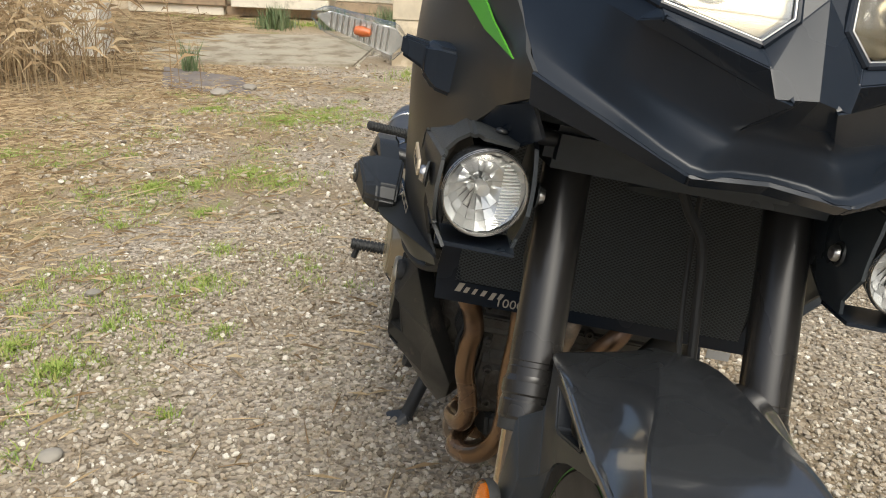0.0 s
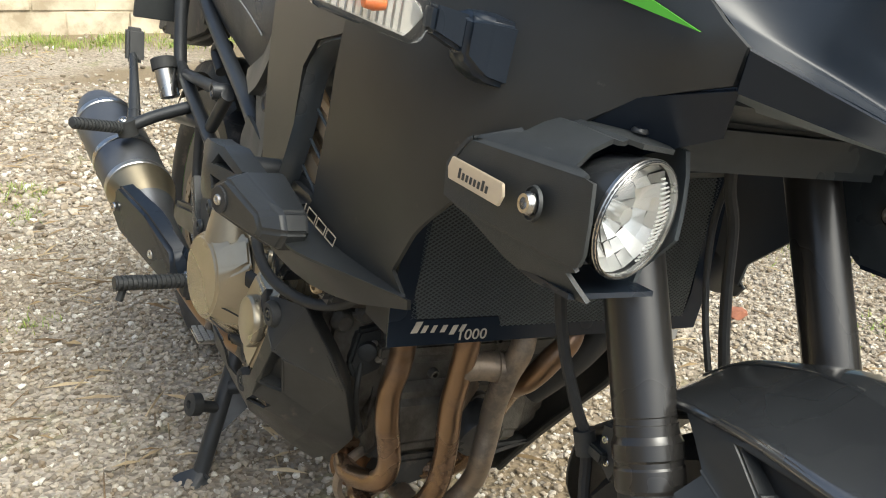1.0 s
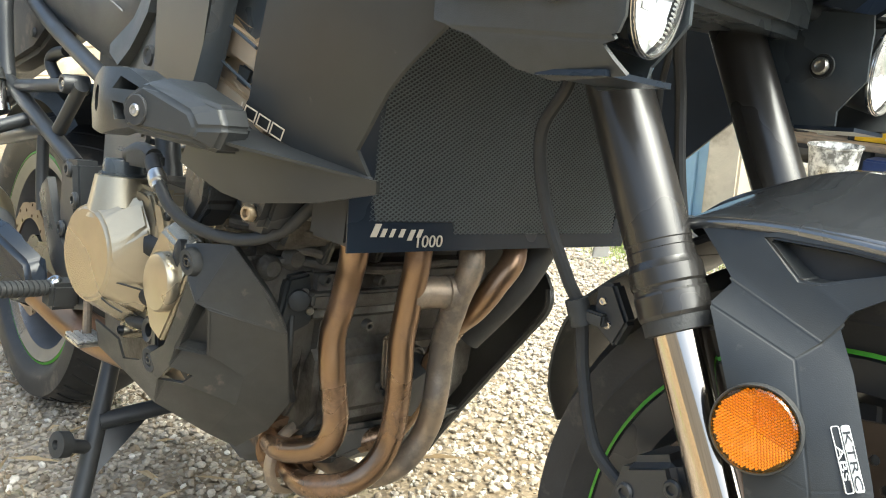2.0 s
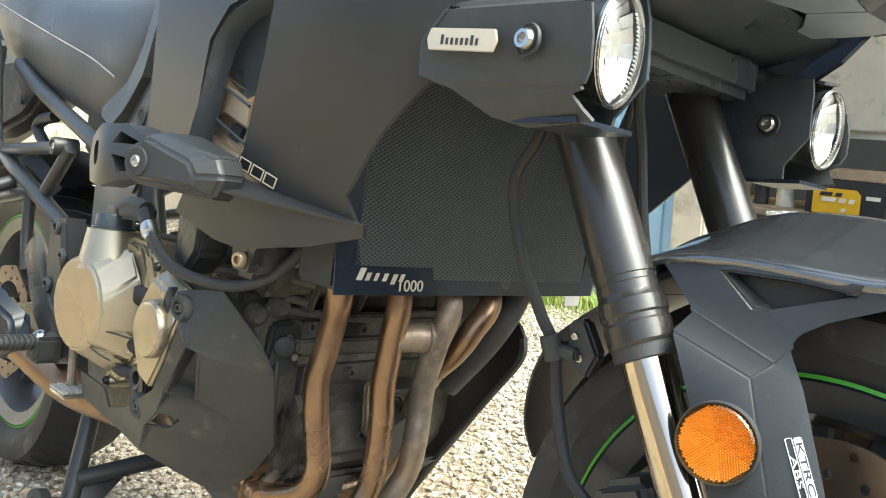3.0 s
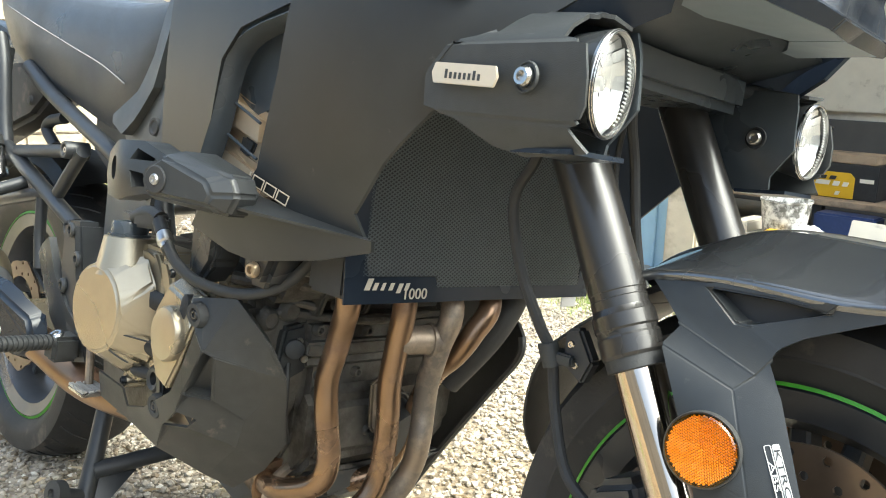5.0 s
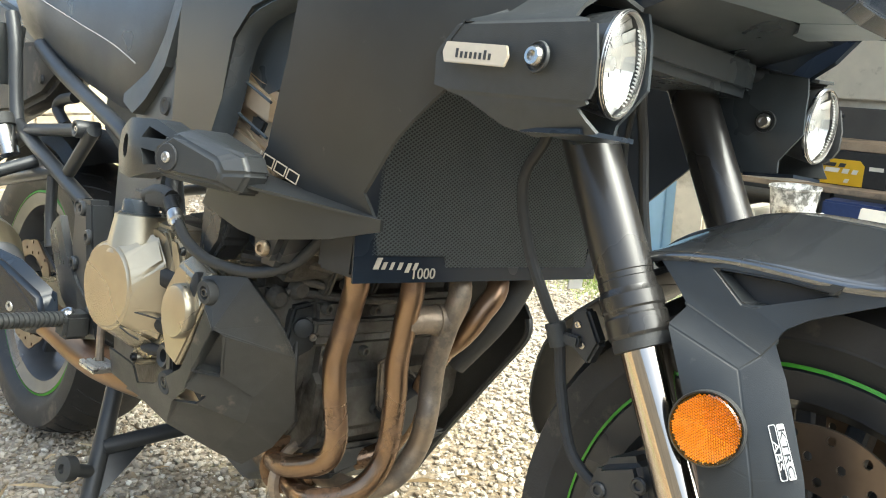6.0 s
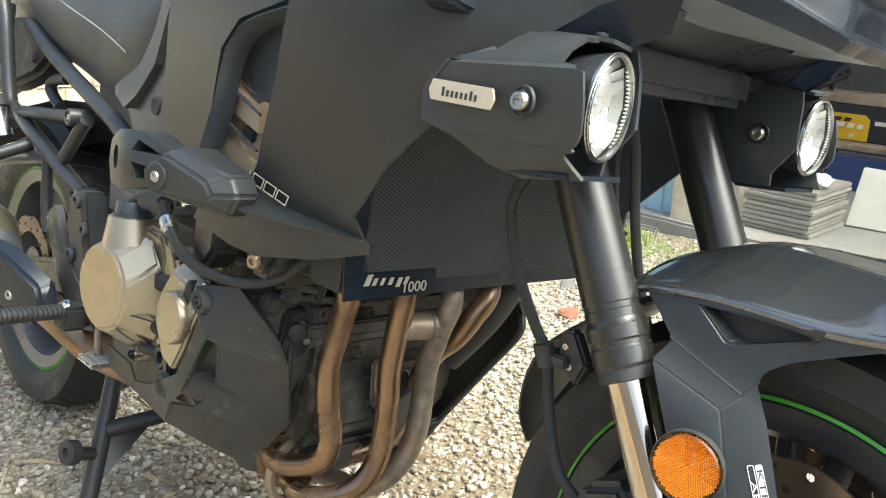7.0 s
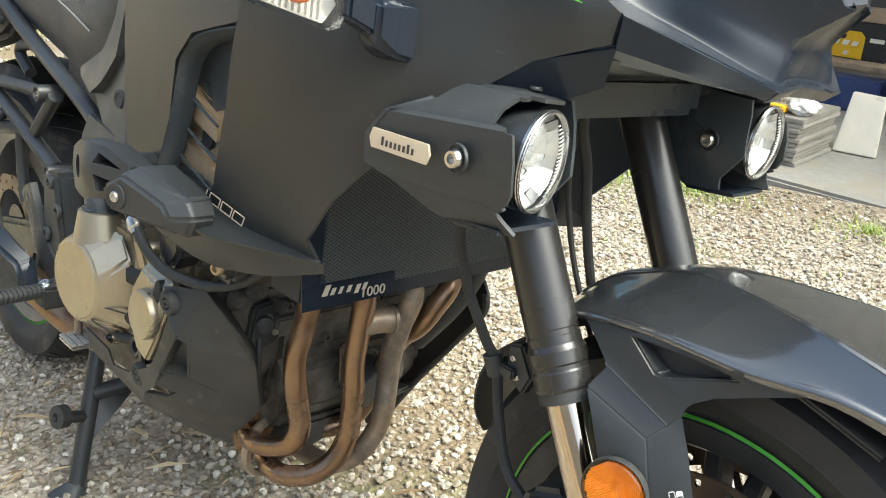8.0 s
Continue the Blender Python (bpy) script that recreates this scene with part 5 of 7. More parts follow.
for i in range(3):
    x0, w, h, k = 0.0055 + i * 0.0175, 0.0155, 0.0115, 0.0012
    ring = bmesh.new()
    q = [[ring.verts.new((x0 + a * (w - 2 * e) + e, b * (h - 2 * e) + e, z)) for a, b in ((0, 0), (1, 0), (1, 1), (0, 1))] for e, z in ((0, 0.0), (0, 0.0006), (k, 0.0006), (k, 0.0))]
    for p, r in zip(q, q[1:]):
        for j in range(4):
            ring.faces.new((p[j], p[(j + 1) % 4], r[(j + 1) % 4], r[j]))
    part("figure_stroke", moved(ring, fm), M_BADGE, fairing, "silver outlined nought")
# green flash above the turn signal
gs = side([(-0.129, 0.875), (-0.19, 0.897), (-0.245, 0.927), (-0.32, 0.975), (-0.37, 0.975), (-0.30, 0.924), (-0.20, 0.887)], [(-0.129, -0.2085, 0.875), (-0.20, -0.2335, 0.89), (-0.27, -0.2605, 0.92), (-0.34, -0.279, 0.97)], (), 0.02, 0.002)
part("green_flash", gs, M_GREEN, fairing, "green paint flash")

# nose with its lamps: facets, right half then mirrored
NV = dict(b0=(-0.007, -0.027, 0.900), b1=(0.0, 0.0, 0.905), c0=(-0.019, -0.033, 0.919), l0=(-0.035, -0.038, 0.931), l1=(-0.037, -0.017, 0.952), l2=(-0.068, -0.020, 1.02), r1=(-0.040, 0.0, 0.972), r2=(-0.075, 0.0, 1.03),
          c1=(-0.039, -0.113, 0.937), l3=(-0.051, -0.116, 0.945), s1=(-0.070, -0.126, 0.930), s0=(-0.116, -0.156, 0.938), l4=(-0.108, -0.143, 0.955), l5=(-0.135, -0.165, 0.985), s2=(-0.160, -0.190, 0.985), e0=(-0.203, -0.228, 0.952), e1=(-0.285, -0.262, 1.02), e2=(-0.21, -0.215, 1.04))
NF = "b0 b1 r1 l1 c0|c0 l1 l0|l1 r1 r2 l2|b0 c0 c1 s1|c0 l0 l3 c1|s1 c1 l3|s1 l3 l4 s0|s0 l4 l5 s2|s0 s2 e0|e0 s2 e2 e1"
nose_keys = list(NV)
bm = facet_shell([NV[q] for q in nose_keys], [[nose_keys.index(q) for q in f.split()] for f in NF.split("|")], 0.003, 0.0010)
other = mirrored(bm)
nose = part("nose_fairing", bm, M_GLOSS, bike, "satin black faceted nose fairing", 20)
part("nose_fairing", other, M_GLOSS, bike, "", 20)
# the scooped panel between the lower blade and the lamp band, with a rounded ledge along the blade's crease
SCOOP = [[(-0.106, -0.189, 0.872), (-0.087, -0.161, 0.862), (-0.066, -0.128, 0.8515), (-0.028, -0.065, 0.830), (-0.0335, -0.03, 0.8325), (-0.036, 0.0, 0.834)],
         [(-0.126, -0.195, 0.888), (-0.1005, -0.160, 0.8745), (-0.0775, -0.127, 0.8615), (-0.035, -0.064, 0.835), (-0.0385, -0.03, 0.837), (-0.041, 0.0, 0.8385)],
         [(-0.170, -0.2125, 0.923), (-0.108, -0.159, 0.907), (-0.074, -0.125, 0.895), (-0.037, -0.048, 0.870), (-0.034, -0.03, 0.872), (-0.032, 0.0, 0.873)],
         [(-0.203, -0.228, 0.952), (-0.116, -0.156, 0.938), (-0.070, -0.126, 0.930), (-0.007, -0.027, 0.900), (-0.004, -0.015, 0.902), (0.0, 0.0, 0.905)]]
def between(a, b, k):
    return [tuple(Vector(p).lerp(Vector(q), k)) for p, q in zip(a, b)]


scoop_rows = [SCOOP[0], between(SCOOP[0], SCOOP[1], 0.12), between(SCOOP[0], SCOOP[1], 0.85), between(SCOOP[1], SCOOP[2], 0.10), between(SCOOP[1], SCOOP[2], 0.5), SCOOP[2], SCOOP[3]]
BLADE = [(-0.104, -0.190, 0.872), (-0.028, -0.065, 0.830), (-0.036, 0.0, 0.834), (-0.108, -0.186, 0.846), (-0.038, -0.062, 0.8215), (-0.048, 0.0, 0.824)]
for bm in (loft(scoop_rows, 3, 0.004), facet_shell(BLADE, [(0, 3, 4, 1), (1, 4, 5, 2)], 0.004, 0.003)):
    other = mirrored(bm)
    part("nose_panel", bm, M_GLOSS, nose, "", 50)
    part("nose_panel", other, M_GLOSS, nose, "", 50)
for k in (1, -1):
    part("nose_floor", facet_shell([(x, k * y, z) for x, y, z in ((-0.107, -0.184, 0.8445), (-0.039, -0.061, 0.8205), (-0.048, -0.0015, 0.8225), (-0.098, -0.0015, 0.823), (-0.125, -0.06, 0.826), (-0.185, -0.15, 0.833))], [(0, 1, 2, 3, 4, 5)], 0.004), M_FLOOR, nose, "nose underside with lit grey in its colour")
for s in (-1, 1):
    P = lambda x, y, z: Vector((x, -s * y, z))
    rim = [P(*NV[q]) for q in ("l0", "l3", "l4", "l5")] + [P(-0.110, -0.110, 1.03)] + [P(*NV[q]) for q in ("l2", "l1")]
    middle = sum(rim, Vector()) / len(rim)
    hl = part("headlamp", hull([middle + (p - middle) * k + Vector((-d, 0, 0)) for p in rim for k, d in ((0.97, 0.014), (0.6, 0.075))], 0.004), M_SLEEVE, bike, "clear headlamp with silver bowl")
    part("headlamp_bezel", tube([middle + (p - middle) * 0.97 for p in rim + rim[:1]], 0.0042, 10, 1), M_GLOSS, hl, "black lamp bezel")
    part("lens_edge", tube([middle + (p - middle) * 0.93 + Vector((0.003, 0, 0.001)) for p in rim + rim[:1]], 0.0014, 8, 1), M_STEEL, hl, "bright lens edge")
    part("headlamp_lens", hull([middle + (p - middle) * 0.94 + Vector((d, 0, 0)) for p in rim for d in (0.0, -0.004)] + [middle + Vector((0.012, 0, 0))], 0.001), M_GLASS, hl).visible_shadow = False
    part("projector", lathe([(0.0, 0.004), (0.012, 0.003), (0.018, -0.001), (0.020, -0.006), (0.024, -0.008), (0.025, -0.02), (0, -0.022)], P(-0.060, -0.082, 0.972), (1, -s * -0.25, 0), 32), M_STEEL, hl, "round lamp projector")
part("inner_nose", hull([(x, s * y, z) for s in (-1, 1) for x, y, z in ((-0.10, 0.15, 0.87), (-0.07, 0.06, 0.85), (-0.30, 0.19, 0.84), (-0.22, 0.16, 0.84), (-0.35, 0.2, 1.0), (-0.17, 0.15, 0.95))], 0.006), M_LINER, bike, "black plastic nose lining")
for s in (-1, 1):
    part("fairing_return", facet_shell([(x, s * y, z) for x, y, z in ((-0.108, 0.183, 0.848), (-0.165, 0.207, 0.829), (-0.215, 0.223, 0.790), (-0.225, 0.205, 0.745), (-0.170, 0.185, 0.790), (-0.125, 0.165, 0.815))], [(0, 1, 4, 5), (1, 2, 3, 4)], 0.004, 0.002), M_GLOSS, bike, "black fairing return panel")
part("nose_underside", loft([[(-0.135, -0.175, 0.838), (-0.12, 0, 0.835), (-0.135, 0.175, 0.838)], [(-0.22, -0.19, 0.815), (-0.22, 0, 0.81), (-0.22, 0.19, 0.815)], [(-0.34, -0.21, 0.80), (-0.34, 0, 0.79), (-0.34, 0.21, 0.80)]], 3, 0.004), M_LINER, bike)

# turn signals
for s in (-1, 1):
    P = lambda x, y, z: (x, s * y, z)
    sig = part("turn_signal", hull([P(x, y, z) for y, w, lo, hi in ((0.235, 0.026, 0.805, 0.853), (0.272, 0.022, 0.812, 0.855), (0.286, 0.013, 0.826, 0.853)) for x, z in ((-0.279 - w, lo), (-0.279 + w, lo), (-0.279 - w, hi), (-0.279 + w, hi), (-0.279, hi + 0.004), (-0.279, lo - 0.004))], 0.004, 3), M_GLOSS, bike, "clear turn signal on a black stalk", 40)
    part("signal_stalk", hull([P(x, y, z) for y, w, lo, hi in ((0.276, 0.014, 0.824, 0.853), (0.310, 0.009, 0.838, 0.858)) for x in (-0.283 - w, -0.283 + w) for z in (lo, hi)], 0.003, 2), M_GLOSS, sig)
    lens = part("signal_lens", hull([P(x, y, z) for y, a, b in ((0.392, 0.842, 0.870), (0.318, 0.826, 0.866)) for x, z in ((-0.272, a + 0.004), (-0.272, b - 0.004), (-0.304, a + 0.006), (-0.304, b - 0.003), (-0.288, a), (-0.288, b))] + [P(-0.288, 0.412, 0.858), P(-0.288, 0.300, 0.848)], 0.002), M_GLASS, sig, "clear diamond-shaped lens")
    lens.visible_shadow = False
    part("signal_bowl", hull([P(x, y, z) for x, k in ((-0.3035, 0.8), (-0.2935, 1.0)) for y, z in ((0.388, 0.8565 - 0.0095 * k), (0.388, 0.8565 + 0.0075 * k), (0.320, 0.847 - 0.0165 * k), (0.320, 0.847 + 0.0130 * k), (0.403, 0.857), (0.307, 0.847))], 0.001), M_MIRROR, sig, "silver bowl behind the lens")
    for i in range(11):
        part("bowl_flute", tube([P(-0.2932, 0.326 + 0.006 * i, 0.8345 + 0.00125 * i), P(-0.2932, 0.326 + 0.006 * i, 0.858 + 0.0005 * i)], 0.0010, 6, 1), M_STEEL, sig)
    part("signal_bulb", lathe([(0, -0.010), (0.004, -0.008), (0.0055, 0), (0.004, 0.008), (0, 0.010)], P(-0.284, 0.352, 0.851), (0, s, 0), 16), M_BULB, sig, "orange bulb")

# hoses by the forks
hose = part("brake_hose", tube([(-0.262, -0.128, 0.74), (-0.264, -0.13, 0.69), (-0.285, -0.13, 0.645), (-0.279, -0.115, 0.582), (-0.256, -0.10, 0.526), (-0.242, -0.09, 0.496), (-0.232, -0.085, 0.443), (-0.205, -0.088, 0.385), (-0.16, -0.09, 0.36)], 0.0058, 10), M_CORE, bike, "black rubber brake hose")
part("hose_clamp", join(tube([(-0.247, -0.093, 0.508), (-0.239, -0.089, 0.486)], 0.0105, 14), box((-0.245, -0.095, 0.49), (-0.215, -0.07, 0.502), 0.002)), M_PLASTIC, hose)
part("hose_bracket", hull([(x, y, z) for x, z in ((-0.232, 0.525), (-0.215, 0.53), (-0.195, 0.50), (-0.205, 0.475), (-0.23, 0.49)) for y in (-0.088, -0.072)], 0.003), M_METAL, bike)
for p in ((-0.222, -0.088, 0.512), (-0.214, -0.088, 0.493)):
    bolt(p, (0, -1, 0), 0.004, bike)
part("brake_hose", tube([(-0.25, -0.005, 0.78), (-0.262, 0.02, 0.74), (-0.27, 0.05, 0.70), (-0.265, 0.065, 0.63), (-0.25, 0.075, 0.56), (-0.22, 0.085, 0.48)], 0.0058, 10), M_CORE, bike)
part("sensor_cable", tube([(-0.27, 0.03, 0.78), (-0.29, 0.045, 0.70), (-0.28, 0.055, 0.62), (-0.258, 0.065, 0.55), (-0.23, 0.08, 0.48)], 0.0035, 8), M_RUBBER, bike)

# rear inner fender and tail underside
part("rear_inner_fender", hull([(x, y, z) for x, lo, hi in ((-1.12, 0.60, 0.68), (-1.15, 0.57, 0.69), (-1.26, 0.56, 0.70), (-1.34, 0.60, 0.70)) for y in (-0.10, 0.10) for z in (lo, hi)], 0.012), M_LINER, bike, "black plastic rear inner fender")
part("tail_underside", hull([(x, y, z) for x, lo, hi in ((-1.34, 0.69, 0.72), (-1.72, 0.72, 0.80), (-1.95, 0.80, 0.86)) for y in (-0.12, 0.12) for z in (lo, hi)], 0.012), M_LINER, bike, "black plastic tail underside")
# seat, tank and side covers
part("fuel_tank", loft([[(x, w * math.sin(a), zc + h * math.cos(a)) for a in np.linspace(-2.0, 2.0, 9)] for x, w, zc, h in ((-0.45, 0.19, 0.95, 0.12), (-0.60, 0.22, 0.95, 0.15), (-0.78, 0.21, 0.93, 0.13), (-0.95, 0.16, 0.88, 0.07))], 3, 0.004), M_COWL, bike, "matt black fuel tank")
seat_rows = []
for x, w, top, low in ((-0.93, 0.140, 0.90, 0.82), (-0.99, 0.160, 0.875, 0.745), (-1.05, 0.170, 0.865, 0.672), (-1.13, 0.176, 0.865, 0.650), (-1.25, 0.180, 0.875, 0.676), (-1.42, 0.180, 0.90, 0.715), (-1.65, 0.165, 0.965, 0.775), (-1.80, 0.13, 0.98, 0.83)):
    seat_rows.append([(x, -w * 0.86, low), (x, -w, low + 0.4 * (top - low)), (x, -w * 0.9, top - 0.02), (x, -w * 0.5, top), (x, 0, top + 0.004), (x, w * 0.5, top), (x, w * 0.9, top - 0.02), (x, w, low + 0.4 * (top - low)), (x, w * 0.86, low)])
seat = part("seat", loft(seat_rows, 4, 0.01), M_SEAT, bike, "black vinyl seat with grey stitching")
part("seat_stitching", tube([(-1.070, -0.1725, 0.724), (-1.15, -0.178, 0.752), (-1.28, -0.1815, 0.783), (-1.45, -0.1805, 0.822), (-1.65, -0.166, 0.865)], 0.0016, 6), M_STITCH, seat, "grey seam")
part("seat_base", hull([(x, y, z) for x, z in ((-1.0, 0.76), (-1.14, 0.665), (-1.5, 0.74), (-1.75, 0.82)) for y in (-0.14, 0.14)], 0.01), M_PLASTIC, bike)
for s in (-1, 1):
    part("seat_trim", side([(-0.862, 0.86), (-0.832, 0.86), (-0.838, 0.792), (-0.862, 0.718), (-0.929, 0.670), (-0.973, 0.647), (-1.035, 0.662), (-1.043, 0.674), (-0.955, 0.712), (-0.900, 0.765)], [(-0.87, s * 0.215, 0.80), (-0.87, s * 0.222, 0.735), (-0.98, s * 0.212, 0.65), (-1.045, s * 0.198, 0.67), (-0.95, s * 0.202, 0.73)], (), 0.012, -s * 0.022), M_GREY, bike, "grey plastic seat trim")
    part("side_cover", side([(-0.80, 0.78), (-0.79, 0.60), (-0.84, 0.565), (-0.90, 0.565), (-0.935, 0.60), (-1.03, 0.655), (-0.95, 0.70), (-0.87, 0.79)], [(-0.80, s * 0.235, 0.70), (-0.88, s * 0.222, 0.57), (-1.03, s * 0.185, 0.655), (-0.87, s * 0.20, 0.78), (-0.9, s * 0.212, 0.66)], (), 0.02, -s * 0.004), M_GREY, bike, "dark grey side cover")
    part("pivot_cover", side([(-0.82, 0.605), (-0.835, 0.52), (-0.90, 0.490), (-1.02, 0.488), (-1.035, 0.57), (-1.00, 0.61)], [(-0.82, s * 0.232, 0.60), (-0.86, s * 0.228, 0.51), (-1.03, s * 0.20, 0.56), (-1.02, s * 0.205, 0.49)], (), 0.03, -s * 0.006), M_GREY, bike, "dark grey swingarm pivot cover")
    part("grommet", lathe([(0, 0.001), (0.007, 0.001), (0.009, 0.003), (0.012, 0.003), (0.013, -0.002)], (-0.835, s * 0.232, 0.665), (0, s, 0), 20), M_RUBBER, bike)
    # sub-frame tubes
    y = s * 0.19
    for line, r in ((((-1.60, y, 0.80), (-1.566, y, 0.741), (-1.525, y, 0.605), (-1.47, y, 0.575), (-1.158, y, 0.483)), 0.0135), (((-1.45, y, 0.583), (-1.20, y, 0.604)), 0.0115), (((-1.16, y, 0.606), (-1.245, y, 0.528)), 0.0115),
                    (((-1.62, y, 0.463), (-1.30, y, 0.522)), 0.0125), (((-1.316, y, 0.52), (-1.312, y, 0.44), (-1.30, y, 0.385)), 0.010), (((-1.64, y, 0.508), (-1.46, y, 0.573)), 0.0135), (((-1.50, s * 0.165, 0.745), (-1.352, s * 0.17, 0.692), (-1.067, s * 0.185, 0.617), (-0.98, s * 0.19, 0.585)), 0.0135),
                    (((-1.43, s * 0.13, 0.598), (-1.482, s * 0.13, 0.627), (-1.463, s * 0.13, 0.646), (-1.40, s * 0.13, 0.655)), 0.011)):
        part("frame_tube", tube(line, r, 14), M_METAL, bike, "black frame tube")
    for x, z in ((-1.185, 0.606), (-1.145, 0.480)):
        lug = part("frame_lug", lathe([(0.0, 0.018), (0.008, 0.018), (0.010, 0.022), (0.0135, 0.022), (0.0150, 0.018), (0.0150, -0.018), (0, -0.018)], (x, y, z), (0, s, 0), 24), M_METAL, bike)
        bolt((x, y + s * 0.017, z), (0, s, 0), 0.006, lug)

# heel plate, foot peg and brake pedal on the right
plate = part("heel_plate", side([(-1.205, 0.445), (-1.15, 0.465), (-1.10, 0.41), (-1.03, 0.44), (-1.02, 0.49), (-1.06, 0.51), (-1.10, 0.49), (-1.13, 0.47), (-1.06, 0.33), (-1.00, 0.335), (-0.985, 0.295), (-1.05, 0.285), (-1.15, 0.33), (-1.23, 0.42)][:3] + [(-1.05, 0.37), (-1.0, 0.345), (-0.985, 0.30), (-1.04, 0.285), (-1.15, 0.335), (-1.235, 0.425)], [(-1.2, -0.225, 0.44), (-1.0, -0.232, 0.31), (-1.1, -0.24, 0.41), (-1.15, -0.225, 0.335)], (), 0.02, 0.012), M_METAL, bike, "black heel guard plate")
arm = part("peg_bracket", hull([(x, y, z) for x, z in ((-1.10, 0.50), (-1.05, 0.505), (-1.045, 0.42), (-1.005, 0.33), (-1.04, 0.29), (-1.10, 0.42)) for y in (-0.235, -0.19)], 0.008), M_METAL, bike)
for x, z in ((-1.06, 0.49), (-1.075, 0.40), (-1.03, 0.45)):
    bolt((x, -0.236, z), (0, -1, 0), 0.012, arm, M_METAL)
ribs = []
for i in range(15):
    h = i * 0.0075
    ribs += [(0.0145, h), (0.0145, h + 0.004), (0.0118, h + 0.0045), (0.0118, h + 0.007)]
peg = part("foot_peg", join(lathe([(0, 0)] + ribs + [(0, 0.113)], (-1.021, -0.268, 0.325), (0.13, -1, 0.04), 20, flat=0.8, u0=(1, 0, 0)), hull([(x, y, z) for x, z in ((-1.045, 0.335), (-1.0, 0.335), (-1.005, 0.295), (-1.04, 0.295)) for y in (-0.272, -0.23)], 0.006)), M_RUBBER, bike, "ribbed rubber foot peg")
bolt((-1.02, -0.262, 0.334), (0.1, -0.5, 0.85), 0.0105, peg)
part("peg_feeler", tube([(-1.008, -0.365, 0.318), (-1.006, -0.37, 0.30)], 0.006, 8), M_RUBBER, peg)
pedal = part("brake_pedal", tube([(-0.935, -0.246, 0.355), (-0.930, -0.248, 0.325), (-0.922, -0.25, 0.286)], 0.006, 10), M_PIPE_GREY, bike, "steel brake pedal lever")
tread = part("pedal_tread", box((-0.935, -0.275, 0.278), (-0.885, -0.235, 0.285), 0.002), M_STEEL, pedal, "serrated steel pedal tread")
for i in range(8):
    part("tread_tooth", join(*[box((-0.9335 + i * 0.0062, -0.2745 + 0.0102 * j, 0.284), (-0.9298 + i * 0.0062, -0.2675 + 0.0102 * j, 0.2880), 0.0006) for j in range(4)]), M_BARE, tread)
part("pedal_link", tube([(-1.00, -0.238, 0.345), (-0.96, -0.244, 0.345), (-0.935, -0.246, 0.352)], 0.006, 8), M_METAL, pedal)

# passenger peg, hanger and muffler on the right
part("muffler_hanger", join(tube([(-1.40, -0.19, 0.53), (-1.41, -0.26, 0.50), (-1.41, -0.305, 0.475)], 0.012, 12), tube([(-1.42, -0.29, 0.48), (-1.50, -0.28, 0.54), (-1.60, -0.27, 0.60)], [0.014, 0.010, 0.008], 12)), M_METAL, bike)
part("passenger_peg", join(lathe([(0, 0)] + ribs[:52] + [(0, 0.10)], (-1.40, -0.32, 0.478), (0.45, -1, 0.15), 18, flat=0.75, u0=(1, 0, 0)), lathe([(0, 0), (0.019, 0), (0.019, 0.03), (0, 0.03)], (-1.41, -0.30, 0.462), (0, -0.3, 1), 20)), M_RUBBER, bike, "ribbed passenger foot peg")
bolt((-1.41, -0.312, 0.49), (0.3, -0.5, 0.8), 0.009, bike)
part("hanger_guard", hull([(x, y, z) for x, z in ((-1.60, 0.57), (-1.57, 0.575), (-1.59, 0.64), (-1.62, 0.64)) for y in (-0.285, -0.25)], 0.006), M_RUBBER, bike)
ma, mb = Vector((-1.16, -0.248, 0.297)), Vector((-1.655, -0.318, 0.455))
md = (mb - ma).normalized()
ml = (mb - ma).length
muffler = part("muffler", lathe([(0.03, -0.02), (0.032, 0.13), (0.044, 0.165), (0.060, 0.215), (0.060, ml * 0.86), (0.055, ml * 0.92), (0.042, ml), (0.03, ml), (0.028, ml - 0.05), (0, ml - 0.05)], ma, md, 36, flat=1.15), M_MUFFLER, bike, "dark metal muffler with a heat shield")
for h in (0.222, 0.31, ml * 0.85):
    part("muffler_band", lathe([(0.0606, h), (0.062, h + 0.002), (0.062, h + 0.012), (0.0606, h + 0.014)], ma, md, 36, flat=1.15), M_STEEL, muffler)
part("muffler_sleeve", lathe([(0.0450, 0.165), (0.0608, 0.213), (0.0615, 0.216), (0.0615, 0.221)], ma, md, 36, flat=1.15), M_SLEEVE, muffler, "brushed steel muffler sleeve")
SHIELD = ((-1.11, -0.262, 0.340), (-1.095, -0.258, 0.302), (-1.15, -0.268, 0.272), (-1.31, -0.312, 0.300), (-1.375, -0.326, 0.345), (-1.32, -0.318, 0.388), (-1.20, -0.292, 0.378))
shield = part("heat_shield", hull([p for x, y, z in SHIELD for p in ((x, y - 0.012, z), (x + 0.004, y + 0.018, z + (0.010 if z > 0.33 else -0.010)))], 0.006, 3), M_GLOSS, muffler, "glossy black heat shield", 40)
for p in ((-1.325, -0.3315, 0.345), (-1.180, -0.2895, 0.308)):
    bolt(p, (0.25, -1, 0.1), 0.009, shield)
res = part("reservoir", lathe([(0, 0), (0.019, 0), (0.021, 0.055), (0, 0.056)], (-1.47, -0.215, 0.530), (-0.45, -0.2, 1), 24), M_STEEL, bike, "silver shock reservoir with a black cap")
part("reservoir_cap", lathe([(0, 0.0565), (0.025, 0.0565), (0.025, 0.078), (0.022, 0.080), (0, 0.080)], (-1.47, -0.215, 0.530), (-0.45, -0.2, 1), 24), M_RUBBER, res, "black cap")
